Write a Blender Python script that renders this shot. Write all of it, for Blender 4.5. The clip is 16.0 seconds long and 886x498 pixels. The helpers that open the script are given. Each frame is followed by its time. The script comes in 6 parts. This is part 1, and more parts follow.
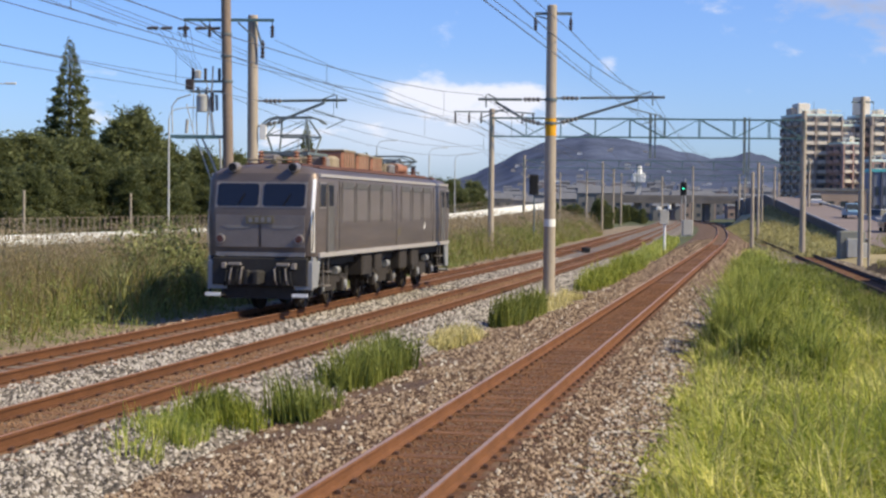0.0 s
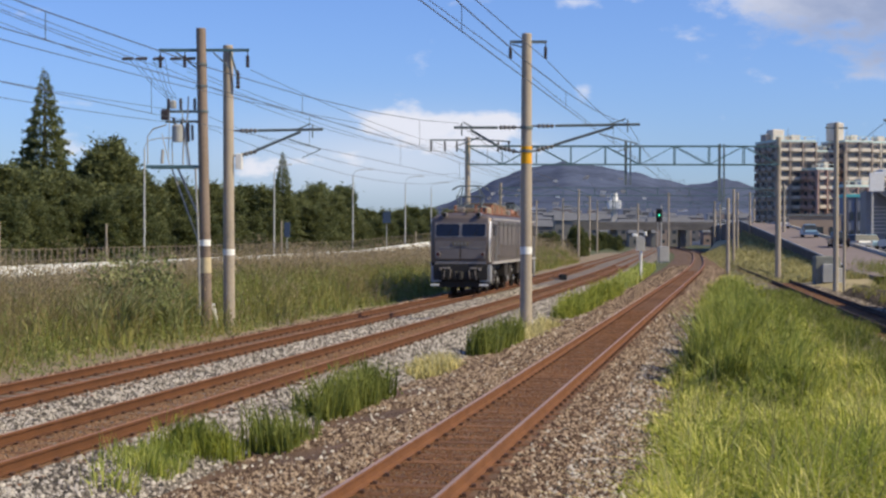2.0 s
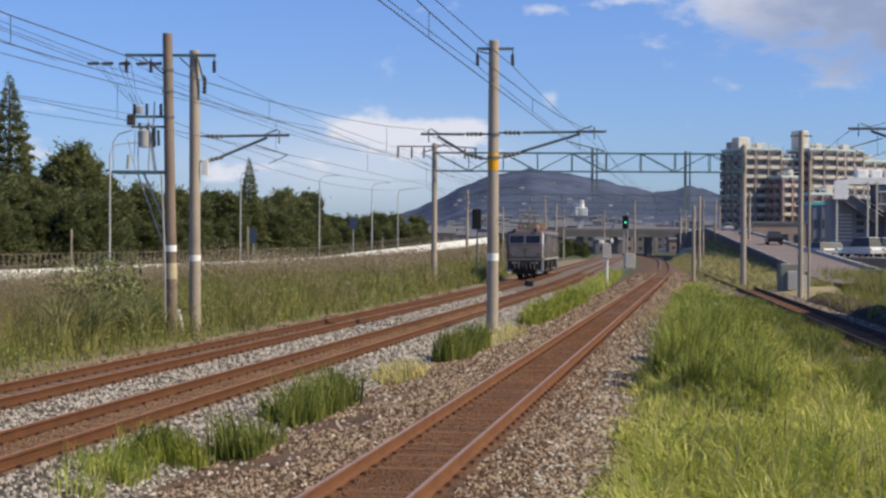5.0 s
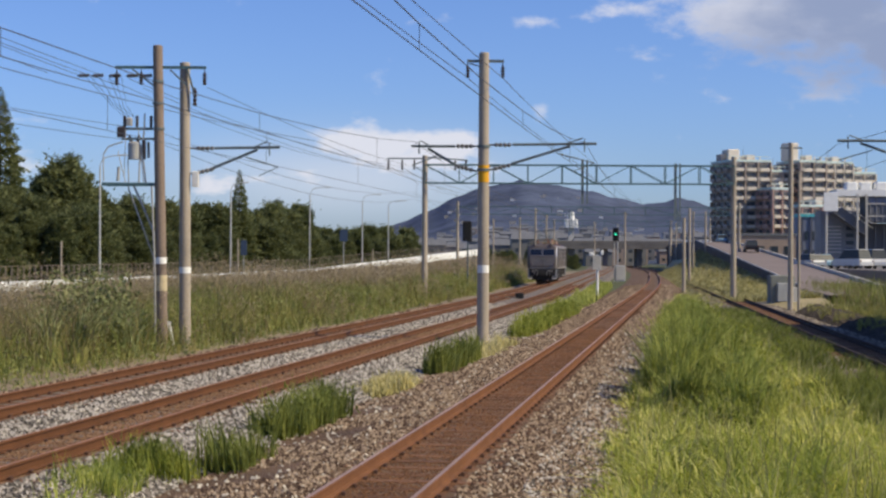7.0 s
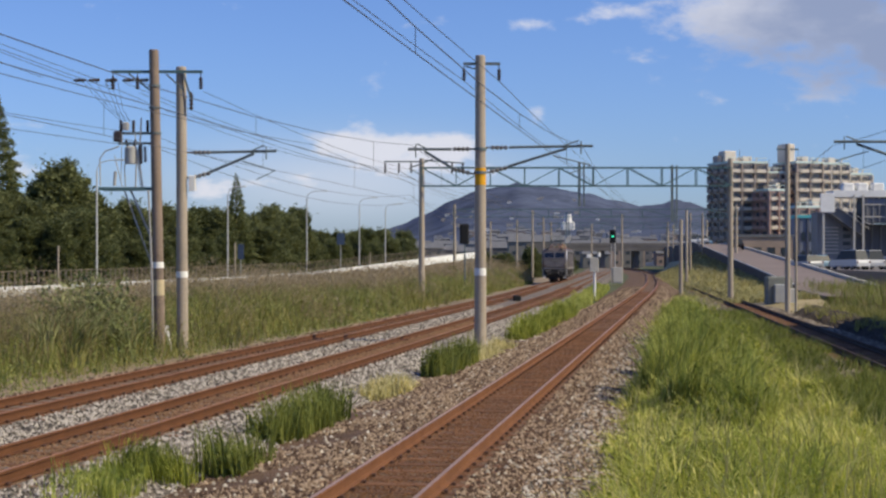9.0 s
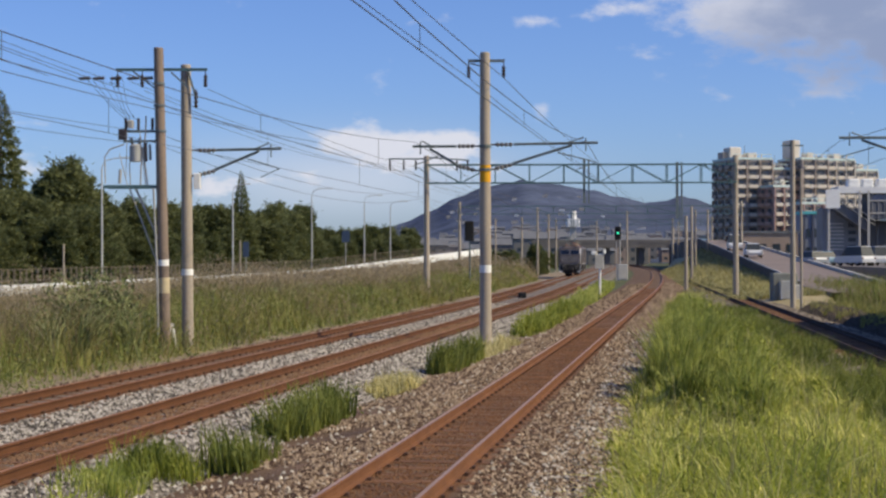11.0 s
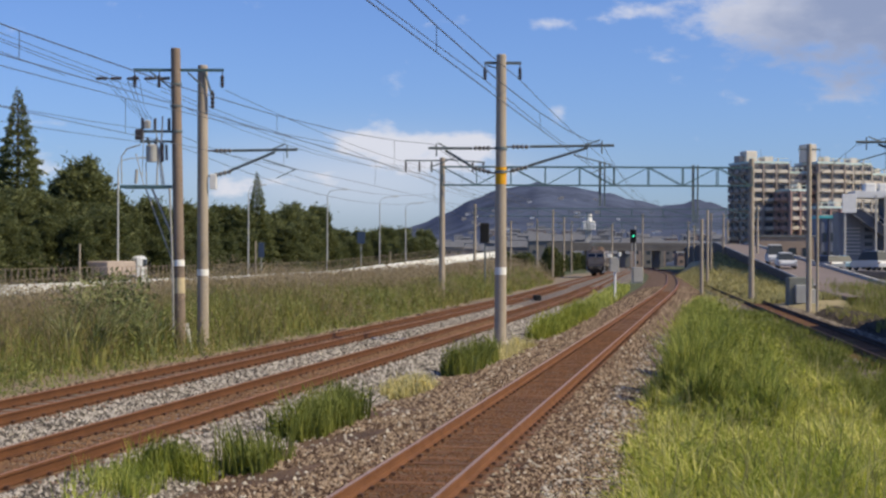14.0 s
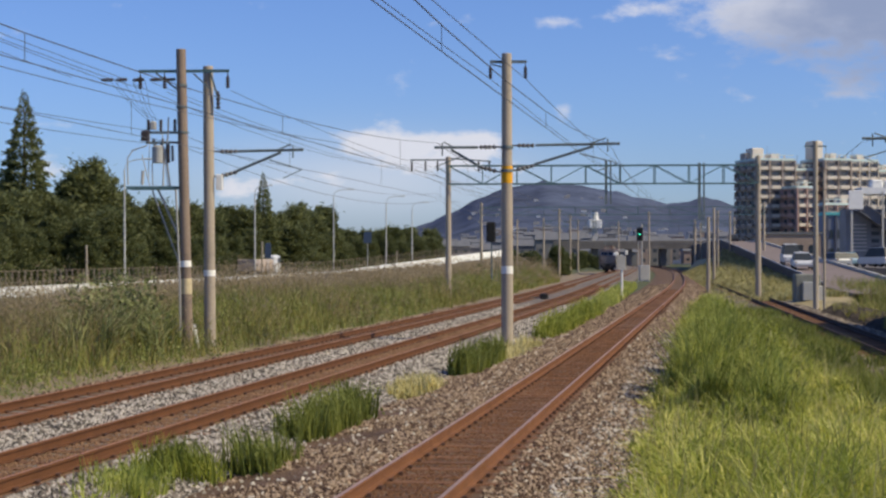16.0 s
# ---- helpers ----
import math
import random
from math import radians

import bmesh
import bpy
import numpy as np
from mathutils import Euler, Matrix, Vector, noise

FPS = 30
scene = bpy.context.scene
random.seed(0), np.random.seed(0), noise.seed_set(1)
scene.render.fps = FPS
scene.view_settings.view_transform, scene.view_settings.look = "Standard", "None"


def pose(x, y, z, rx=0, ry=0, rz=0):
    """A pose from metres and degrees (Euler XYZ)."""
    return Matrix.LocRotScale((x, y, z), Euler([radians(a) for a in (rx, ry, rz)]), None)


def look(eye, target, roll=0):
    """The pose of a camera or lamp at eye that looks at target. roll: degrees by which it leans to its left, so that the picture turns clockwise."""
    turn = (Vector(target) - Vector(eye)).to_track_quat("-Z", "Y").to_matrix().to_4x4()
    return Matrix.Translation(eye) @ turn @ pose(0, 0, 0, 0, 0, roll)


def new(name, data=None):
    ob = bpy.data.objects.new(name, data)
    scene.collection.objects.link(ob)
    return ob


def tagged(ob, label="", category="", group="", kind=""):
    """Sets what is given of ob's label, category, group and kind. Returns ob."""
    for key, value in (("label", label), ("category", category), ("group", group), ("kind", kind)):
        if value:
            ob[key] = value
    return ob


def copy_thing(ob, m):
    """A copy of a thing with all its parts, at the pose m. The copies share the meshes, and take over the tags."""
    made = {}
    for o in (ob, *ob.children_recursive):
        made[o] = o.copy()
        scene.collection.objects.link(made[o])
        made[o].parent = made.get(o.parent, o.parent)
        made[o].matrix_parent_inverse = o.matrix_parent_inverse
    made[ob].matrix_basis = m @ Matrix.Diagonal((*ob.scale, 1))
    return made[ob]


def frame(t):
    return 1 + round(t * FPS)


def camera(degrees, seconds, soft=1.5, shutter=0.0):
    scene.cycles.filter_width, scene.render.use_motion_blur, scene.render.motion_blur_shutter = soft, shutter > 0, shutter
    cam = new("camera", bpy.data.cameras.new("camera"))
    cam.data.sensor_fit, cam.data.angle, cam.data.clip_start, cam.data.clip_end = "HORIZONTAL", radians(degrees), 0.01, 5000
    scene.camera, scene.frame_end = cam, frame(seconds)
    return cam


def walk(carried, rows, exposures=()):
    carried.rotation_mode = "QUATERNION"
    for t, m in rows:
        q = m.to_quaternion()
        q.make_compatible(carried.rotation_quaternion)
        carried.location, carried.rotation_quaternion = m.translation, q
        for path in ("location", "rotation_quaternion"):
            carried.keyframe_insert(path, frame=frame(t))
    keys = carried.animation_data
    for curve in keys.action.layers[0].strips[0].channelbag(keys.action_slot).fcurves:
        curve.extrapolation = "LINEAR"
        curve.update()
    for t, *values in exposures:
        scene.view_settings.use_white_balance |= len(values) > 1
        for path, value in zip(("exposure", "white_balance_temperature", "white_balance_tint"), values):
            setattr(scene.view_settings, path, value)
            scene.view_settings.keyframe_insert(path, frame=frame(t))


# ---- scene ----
# ---------- camera: carried by hand at the end of a platform, panning ----------
EYE = (0.0, 0.0, 2.65)
cam = camera(31.29, 16.0, soft=2.5)


def aim(yaw, pitch, roll):
    return (Matrix.Translation(EYE) @ pose(0, 0, 0, 0, 0, yaw)
            @ pose(0, 0, 0, 90 + pitch, 0, 0) @ pose(0, 0, 0, 0, 0, -roll))


AIMS = [
    (0.0, 2.491, -1.506, -0.591),
    (0.5, 2.225, -1.023, -0.463),
    (1.0, 1.731, -0.969, -0.324),
    (1.5, 1.771, -0.630, -0.348),
    (2.0, 1.656, -0.475, -0.149),
    (2.5, 1.365, -0.217, -0.227),
    (3.0, 1.123, -0.243, -0.237),
    (3.5, 0.881, -0.288, -0.177),
    (6.0, 0.232, -0.057, -0.437),
    (6.5, 0.124, 0.101, -0.428),
    (7.0, 0.103, 0.200, -0.297),
    (7.5, 0.020, 0.242, -0.161),
    (8.0, 0.009, 0.298, -0.140),
    (8.5, 0.032, 0.393, -0.133),
    (9.0, 0.000, 0.307, -0.000),
    (11.5, 0.211, 0.150, 0.124),
    (12.0, 0.295, 0.083, -0.157),
    (12.5, 0.416, 0.191, -0.203),
    (13.0, 0.452, 0.215, -0.120),
    (13.5, 0.604, 0.117, -0.099),
    (14.0, 0.734, 0.271, -0.236),
    (14.5, 0.667, 0.331, -0.058),
    (15.0, 0.865, 0.486, 0.014),
    (15.5, 0.894, 0.275, 0.077),
    (16.0, 0.968, 0.243, 0.126),
]
walk(cam, [(t, aim(a, b, c)) for t, a, b, c in AIMS],
     [(0.0, 0.30), (1.5, 0.15), (3.5, 0.05), (7.0, -0.02), (16.0, -0.07)])

# ---------- light ----------
SUN_DIR = Vector((0.92, -0.30, 0.88)).normalized()   # towards the sun
sun_el = math.asin(SUN_DIR.z)
sun_az = math.atan2(SUN_DIR.x, SUN_DIR.y)
sun = new("sun", bpy.data.lights.new("sun", "SUN"))
sun.data.energy, sun.data.angle, sun.data.color = 5.0, radians(0.53), (1.0, 0.86, 0.58)
sun.matrix_world = look((60, -40, 90), Vector((60, -40, 90)) - SUN_DIR)


def make_world():
    w = bpy.data.worlds.new("sky")
    scene.world = w
    w.use_nodes = True
    nt = w.node_tree
    nt.nodes.clear()
    N, L = nt.nodes.new, nt.links.new

    def maths(op, a, b=None, c=None):
        n = N("ShaderNodeMath")
        n.operation = op
        for i, v in enumerate((a, b, c)):
            if v is None:
                continue
            if isinstance(v, (int, float)):
                n.inputs[i].default_value = v
            else:
                L(v, n.inputs[i])
        return n.outputs[0]
    out, bg = N("ShaderNodeOutputWorld"), N("ShaderNodeBackground")
    sky = N("ShaderNodeTexSky")
    sky.sky_type, sky.sun_disc = "NISHITA", False
    sky.sun_elevation, sky.sun_rotation = sun_el, sun_az
    sky.air_density, sky.dust_density, sky.ozone_density = 1.0, 0.6, 2.0
    co = N("ShaderNodeTexCoord")
    sep = N("ShaderNodeSeparateXYZ")
    L(co.outputs["Generated"], sep.inputs[0])
    X, Y, Z = sep.outputs
    # azimuth and height of the direction, flattened like a cloud layer
    az = maths("ARCTAN2", X, Y)
    el = maths("ARCSINE", Z)
    vec = N("ShaderNodeCombineXYZ")
    L(maths("MULTIPLY", az, 1.0), vec.inputs[0])
    L(maths("MULTIPLY", el, 1.9), vec.inputs[1])

    def noise_at(scale, detail, rough, offset):
        m = N("ShaderNodeMapping")
        m.inputs["Location"].default_value = offset
        L(vec.outputs[0], m.inputs[0])
        n = N("ShaderNodeTexNoise")
        n.inputs["Scale"].default_value, n.inputs["Detail"].default_value = scale, detail
        n.inputs["Roughness"].default_value = rough
        L(m.outputs[0], n.inputs["Vector"])
        return n.outputs[0]

    def lobe(a0, e0, wa, we):
        """A soft bump round one direction: where a cloud bank lies."""
        p = maths("DIVIDE", maths("SUBTRACT", az, a0), wa)
        q = maths("DIVIDE", maths("SUBTRACT", el, e0), we)
        r = maths("ADD", maths("MULTIPLY", p, p), maths("MULTIPLY", q, q))
        return maths("POWER", 2.718, maths("MULTIPLY", r, -1.0))
    banks = None
    for b in CLOUD_BANKS:
        v = maths("MULTIPLY", lobe(*b[:4]), b[4])
        banks = v if banks is None else maths("ADD", banks, v)
    n1 = noise_at(22.0, 9.0, 0.6, (0.3, 0.1, 0.0))
    n2 = noise_at(9.0, 4.0, 0.5, (4.3, 1.1, 0.0))
    dens = maths("ADD", maths("ADD", banks, maths("MULTIPLY", maths("SUBTRACT", n2, 0.5), 0.9)),
                 maths("MULTIPLY", maths("SUBTRACT", n1, 0.5), 2.3))
    mask = N("ShaderNodeMapRange")
    mask.interpolation_type = "SMOOTHSTEP"
    mask.inputs["From Min"].default_value, mask.inputs["From Max"].default_value = 0.30, 0.92
    L(dens, mask.inputs["Value"])
    # the thick upper bank is grey beneath
    shade = N("ShaderNodeMapRange")
    shade.interpolation_type = "SMOOTHSTEP"
    shade.inputs["From Min"].default_value, shade.inputs["From Max"].default_value = 0.22, 0.85
    L(maths("MULTIPLY", lobe(0.28, 0.140, 0.17, 0.055), maths("ADD", maths("MULTIPLY", n1, 0.7), maths("MULTIPLY", n2, 1.1))), shade.inputs["Value"])
    cc = N("ShaderNodeMix")
    cc.data_type = "RGBA"
    cc.inputs["A"].default_value = (8.9, 9.0, 9.9, 1)
    cc.inputs["B"].default_value = (3.5, 4.2, 6.2, 1)
    L(shade.outputs[0], cc.inputs["Factor"])
    tint = N("ShaderNodeMix")
    tint.data_type, tint.blend_type = "RGBA", "MULTIPLY"
    tint.inputs["Factor"].default_value = 1.0
    tint.inputs["B"].default_value = SKY_TINT
    L(sky.outputs[0], tint.inputs["A"])
    mix = N("ShaderNodeMix")
    mix.data_type = "RGBA"
    veil = maths("MULTIPLY", lobe(-0.06, 0.048, 0.10, 0.024), 0.55)     # thin haze under the cumulus
    L(maths("MULTIPLY", maths("MAXIMUM", mask.outputs[0], veil), 0.93), mix.inputs["Factor"])
    L(tint.outputs["Result"], mix.inputs["A"])
    L(cc.outputs["Result"], mix.inputs["B"])
    L(mix.outputs["Result"], bg.inputs["Color"])
    bg.inputs["Strength"].default_value = 0.086
    L(bg.outputs[0], out.inputs[0])


SKY_TINT = (0.80, 1.03, 1.64, 1)
# azimuth, elevation, half widths (radians), weight
CLOUD_BANKS = [(-0.004, 0.071, 0.036, 0.013, 1.0), (-0.066, 0.070, 0.026, 0.009, 0.8), (-0.03, 0.058, 0.075, 0.012, 0.45),
               (-0.11, 0.046, 0.045, 0.011, 0.62), (-0.155, 0.040, 0.02, 0.008, 0.45),
               (0.27, 0.140, 0.10, 0.030, 1.0), (0.18, 0.152, 0.05, 0.022, 0.7), (0.33, 0.128, 0.08, 0.03, 0.5), (0.099, 0.151, 0.022, 0.008, 0.62),
               (0.049, 0.147, 0.014, 0.007, 0.5), (0.0, 0.152, 0.016, 0.007, 0.36), (0.061, 0.089, 0.010, 0.011, 0.6),
               (-0.13, 0.156, 0.03, 0.006, 0.42), (0.252, 0.085, 0.012, 0.010, 0.45), (0.285, 0.078, 0.02, 0.010, 0.45),
               (-0.265, 0.057, 0.02, 0.012, 0.62), (0.6, 0.2, 0.12, 0.05, 0.6)]
make_world()


# ---------- materials ----------
def material(name, base, rough=0.8, metal=0.0, vary=0.25, scale=6.0, fine=60.0, bump=0.2,
             dark=None, light=None, per_object=0.0, per_island=0.0, coord="Object", stretch=(1, 1, 1), spec=0.3,
             bump_dist=0.02):
    m = bpy.data.materials.new(name)
    m.use_nodes = True
    nt = m.node_tree
    N, L = nt.nodes.new, nt.links.new
    p = nt.nodes["Principled BSDF"]
    p.inputs["Roughness"].default_value, p.inputs["Metallic"].default_value = rough, metal
    p.inputs["Specular IOR Level"].default_value = spec
    co, mp = N("ShaderNodeTexCoord"), N("ShaderNodeMapping")
    mp.inputs["Scale"].default_value = stretch
    L(co.outputs[coord], mp.inputs[0])

    def tex(sc, det):
        n = N("ShaderNodeTexNoise")
        n.inputs["Scale"].default_value, n.inputs["Detail"].default_value = sc, det
        L(mp.outputs[0], n.inputs["Vector"])
        return n.outputs[0]
    big, small = tex(scale, 5), tex(fine, 3)
    d = dark or tuple(c * (1 - vary) for c in base)
    li = light or tuple(min(1, c * (1 + vary)) for c in base)
    ramp = N("ShaderNodeValToRGB")
    e = ramp.color_ramp.elements
    e[0].position, e[1].position = 0.3, 0.7
    e[0].color, e[1].color = (*d, 1), (*li, 1)
    mid = e.new(0.5)
    mid.color = (*base, 1)
    add = N("ShaderNodeMath")
    add.operation = "MULTIPLY_ADD"
    add.inputs[1].default_value = 0.45
    L(small, add.inputs[0])
    sc = N("ShaderNodeMath")
    sc.operation = "MULTIPLY"
    sc.inputs[1].default_value = 0.55
    L(big, sc.inputs[0])
    L(sc.outputs[0], add.inputs[2])
    fac = add.outputs[0]
    for amount, src in ((per_object, "o"), (per_island, "i")):
        if amount:
            r = N("ShaderNodeObjectInfo").outputs["Random"] if src == "o" else N("ShaderNodeNewGeometry").outputs["Random Per Island"]
            k = N("ShaderNodeMath")
            k.operation = "MULTIPLY_ADD"
            k.inputs[1].default_value = amount
            L(r, k.inputs[0])
            k2 = N("ShaderNodeMath")
            k2.operation = "SUBTRACT"
            L(fac, k2.inputs[0])
            k2.inputs[1].default_value = amount / 2
            L(k2.outputs[0], k.inputs[2])
            fac = k.outputs[0]
    L(fac, ramp.inputs[0])
    L(ramp.outputs[0], p.inputs["Base Color"])
    if bump:
        b = N("ShaderNodeBump")
        b.inputs["Strength"].default_value, b.inputs["Distance"].default_value = bump, bump_dist
        L(small, b.inputs["Height"])
        L(b.outputs[0], p.inputs["Normal"])
    return m


def glass_like(name, color, rough=0.08):
    m = material(name, color, rough=rough, vary=0.1, bump=0, spec=0.6)
    return m


def glow(name, color, strength):
    m = bpy.data.materials.new(name)
    m.use_nodes = True
    p = m.node_tree.nodes["Principled BSDF"]
    p.inputs["Base Color"].default_value = (*color, 1)
    p.inputs["Emission Color"].default_value, p.inputs["Emission Strength"].default_value = (*color, 1), strength
    return m


def leafy(name, base, vary=0.5, dark=None, light=None, trans=0.35, patch=0.35):
    """Grass and leaves: colour by blade and by patch of ground, some light passes through."""
    m = material(name, base, rough=0.6, vary=vary, scale=patch, fine=3.0, bump=0, per_island=0.30, dark=dark, light=light, spec=0.2)
    nt = m.node_tree
    p = nt.nodes["Principled BSDF"]
    tr, mx = nt.nodes.new("ShaderNodeBsdfTranslucent"), nt.nodes.new("ShaderNodeMixShader")
    src = p.inputs["Base Color"].links[0].from_socket
    e = src.node.color_ramp.elements
    e[0].position, e[2].position = 0.34, 0.66
    nt.links.new(src, tr.inputs[0])
    mx.inputs[0].default_value = trans
    out = nt.nodes["Material Output"]
    nt.links.new(p.outputs[0], mx.inputs[1])
    nt.links.new(tr.outputs[0], mx.inputs[2])
    nt.links.new(mx.outputs[0], out.inputs[0])
    return m


M = {
    "soil": material("soil", (0.11, 0.085, 0.055), vary=0.4, scale=0.5, fine=8, bump=0.4),
    "dust": material("dust", (0.25, 0.195, 0.125), vary=0.35, scale=0.7, fine=12, bump=0.5),
    "field": material("field", (0.085, 0.095, 0.035), vary=0.4, scale=0.15, fine=4, bump=0.5),
    "ballast_grey": material("ballast_grey", (0.175, 0.148, 0.122), vary=0.5, scale=1.2, fine=22, bump=1.0, bump_dist=0.06),
    "ballast_brown": material("ballast_brown", (0.145, 0.09, 0.054), vary=0.5, scale=0.9, fine=22, bump=1.0, bump_dist=0.06),
    "ballast_rust": material("ballast_rust", (0.15, 0.070, 0.032), vary=0.45, scale=1.5, fine=25, bump=0.9, bump_dist=0.05),
    "ballast_tan": material("ballast_tan", (0.225, 0.13, 0.072), vary=0.4, scale=1.5, fine=25, bump=0.9, bump_dist=0.05),
    "stone_grey": material("stone_grey", (0.18, 0.155, 0.128), vary=0.55, scale=3, fine=40, per_island=0.85, bump=0.3, dark=(0.06, 0.053, 0.046), light=(0.48, 0.44, 0.39)),
    "stone_brown": material("stone_brown", (0.118, 0.075, 0.046), vary=0.5, scale=3, fine=40, per_island=0.85, bump=0.3, dark=(0.06, 0.034, 0.022), light=(0.36, 0.272, 0.19)),
    "stone_pale": material("stone_pale", (0.46, 0.42, 0.35), vary=0.3, scale=3, fine=40, per_island=0.5, bump=0.2),
    "stone_dark": material("stone_dark", (0.15, 0.122, 0.095), vary=0.5, scale=3, fine=40, per_island=0.8, bump=0.3, dark=(0.07, 0.056, 0.045), light=(0.33, 0.28, 0.225)),
    "rail_rust": material("rail_rust", (0.155, 0.066, 0.028), rough=0.85, vary=0.3, scale=2, fine=30, bump=0.2),
    "ballast_dark": material("ballast_dark", (0.115, 0.09, 0.066), vary=0.45, scale=0.9, fine=22, bump=1.0, bump_dist=0.06),
    "rail_brown": material("rail_brown", (0.112, 0.046, 0.018), rough=0.85, vary=0.3, scale=2, fine=30, bump=0.2),
    "rail_dark": material("rail_dark", (0.055, 0.03, 0.022), rough=0.8, vary=0.3, scale=2, fine=30, bump=0.2),
    "rail_worn": material("rail_worn", (0.40, 0.26, 0.19), rough=0.5, metal=0.4, vary=0.15, scale=1, fine=30, bump=0.05),
    "rail_top": material("rail_top", (0.36, 0.18, 0.095), rough=0.6, metal=0.2, vary=0.2, scale=1, fine=30, bump=0.05),
    "sleeper": material("sleeper", (0.165, 0.082, 0.043), vary=0.35, scale=3, fine=30, per_object=0.4, stretch=(1, 6, 6), bump=0.5),
    "spike": material("spike", (0.085, 0.045, 0.03), vary=0.3),
    "concrete_pole": material("concrete_pole", (0.365, 0.31, 0.245), vary=0.25, scale=1.3, fine=30, stretch=(1, 1, 0.4), bump=0.15),
    "old_pole": material("old_pole", (0.23, 0.175, 0.135), vary=0.3, scale=1.6, fine=30, stretch=(1, 1, 0.35), bump=0.2),
    "yellow": material("yellow", (0.72, 0.36, 0.02), vary=0.12, scale=4),
    "white_paint": material("white_paint", (0.78, 0.77, 0.73), vary=0.12, scale=4, rough=0.6),
    "cream_band": material("cream_band", (0.52, 0.43, 0.27), vary=0.15, scale=6),
    "steel": material("steel", (0.16, 0.19, 0.19), vary=0.25, scale=3, rough=0.6, metal=0.3),
    "steel_blue": material("steel_blue", (0.09, 0.16, 0.17), vary=0.25, scale=3, rough=0.6, metal=0.2),
    "galvanised": material("galvanised", (0.40, 0.39, 0.37), vary=0.2, scale=3, rough=0.6, metal=0.1),
    "wire": material("wire", (0.06, 0.062, 0.07), vary=0.1, rough=0.6),
    "insulator": material("insulator", (0.13, 0.125, 0.12), vary=0.2, rough=0.3),
    "insulator_dark": material("insulator_dark", (0.05, 0.04, 0.04), vary=0.2, rough=0.3),
    "black": material("black", (0.012, 0.012, 0.013), vary=0.3, rough=0.7),
    "grey_box": material("grey_box", (0.36, 0.36, 0.35), vary=0.2, scale=2, rough=0.5),
    "grass_light": leafy("grass_light", (0.48, 0.50, 0.09), dark=(0.23, 0.29, 0.045), light=(0.92, 0.86, 0.32), trans=0.5),
    "grass_green": leafy("grass_green", (0.42, 0.45, 0.10), dark=(0.20, 0.26, 0.05), light=(0.62, 0.61, 0.18), trans=0.5),
    "grass_deep": leafy("grass_deep", (0.29, 0.32, 0.05), dark=(0.14, 0.175, 0.026), light=(0.45, 0.46, 0.10), trans=0.45),
    "grass_dark": leafy("grass_dark", (0.195, 0.225, 0.05), dark=(0.09, 0.115, 0.024), light=(0.32, 0.34, 0.09), trans=0.45),
    "weed_green": leafy("weed_green", (0.285, 0.27, 0.075), dark=(0.13, 0.14, 0.04), light=(0.42, 0.385, 0.135), trans=0.45),
    "grass_brown": leafy("grass_brown", (0.29, 0.23, 0.115), dark=(0.19, 0.165, 0.07), light=(0.39, 0.30, 0.17), patch=0.12, trans=0.4),
    "grass_pale": leafy("grass_pale", (0.62, 0.55, 0.24), dark=(0.42, 0.38, 0.15), light=(0.8, 0.72, 0.38), trans=0.4),
    "grass_plume": leafy("grass_plume", (0.40, 0.31, 0.19), dark=(0.28, 0.22, 0.12), light=(0.5, 0.4, 0.26), patch=0.12, trans=0.5),
    "grass_straw": leafy("grass_straw", (0.36, 0.33, 0.14), dark=(0.22, 0.22, 0.08), light=(0.5, 0.45, 0.22)),
    "leaf_dark": leafy("leaf_dark", (0.132, 0.155, 0.062), dark=(0.074, 0.09, 0.037), light=(0.22, 0.23, 0.095), patch=0.2, trans=0.45),
    "leaf_mid": leafy("leaf_mid", (0.152, 0.172, 0.070), dark=(0.088, 0.102, 0.042), light=(0.24, 0.255, 0.108), patch=0.2, trans=0.45),
    "leaf_weed": leafy("leaf_weed", (0.26, 0.30, 0.095), dark=(0.15, 0.19, 0.055), light=(0.40, 0.42, 0.155), patch=0.3, trans=0.4),
    "leaf_creeper": leafy("leaf_creeper", (0.21, 0.235, 0.09), dark=(0.085, 0.105, 0.036), light=(0.42, 0.43, 0.20), patch=0.3, trans=0.3),
    "bark": material("bark", (0.09, 0.07, 0.05), vary=0.4, scale=4, bump=0.6),
    "asphalt": material("asphalt", (0.16, 0.145, 0.14), vary=0.15, scale=0.3, fine=8, rough=0.9),
    "concrete": material("concrete", (0.46, 0.44, 0.40), vary=0.2, scale=0.6, fine=8),
    "concrete_dark": material("concrete_dark", (0.16, 0.145, 0.13), vary=0.3, scale=0.4, fine=6),
    "wall_white": material("wall_white", (0.74, 0.74, 0.72), vary=0.12, scale=0.4, fine=5),
}


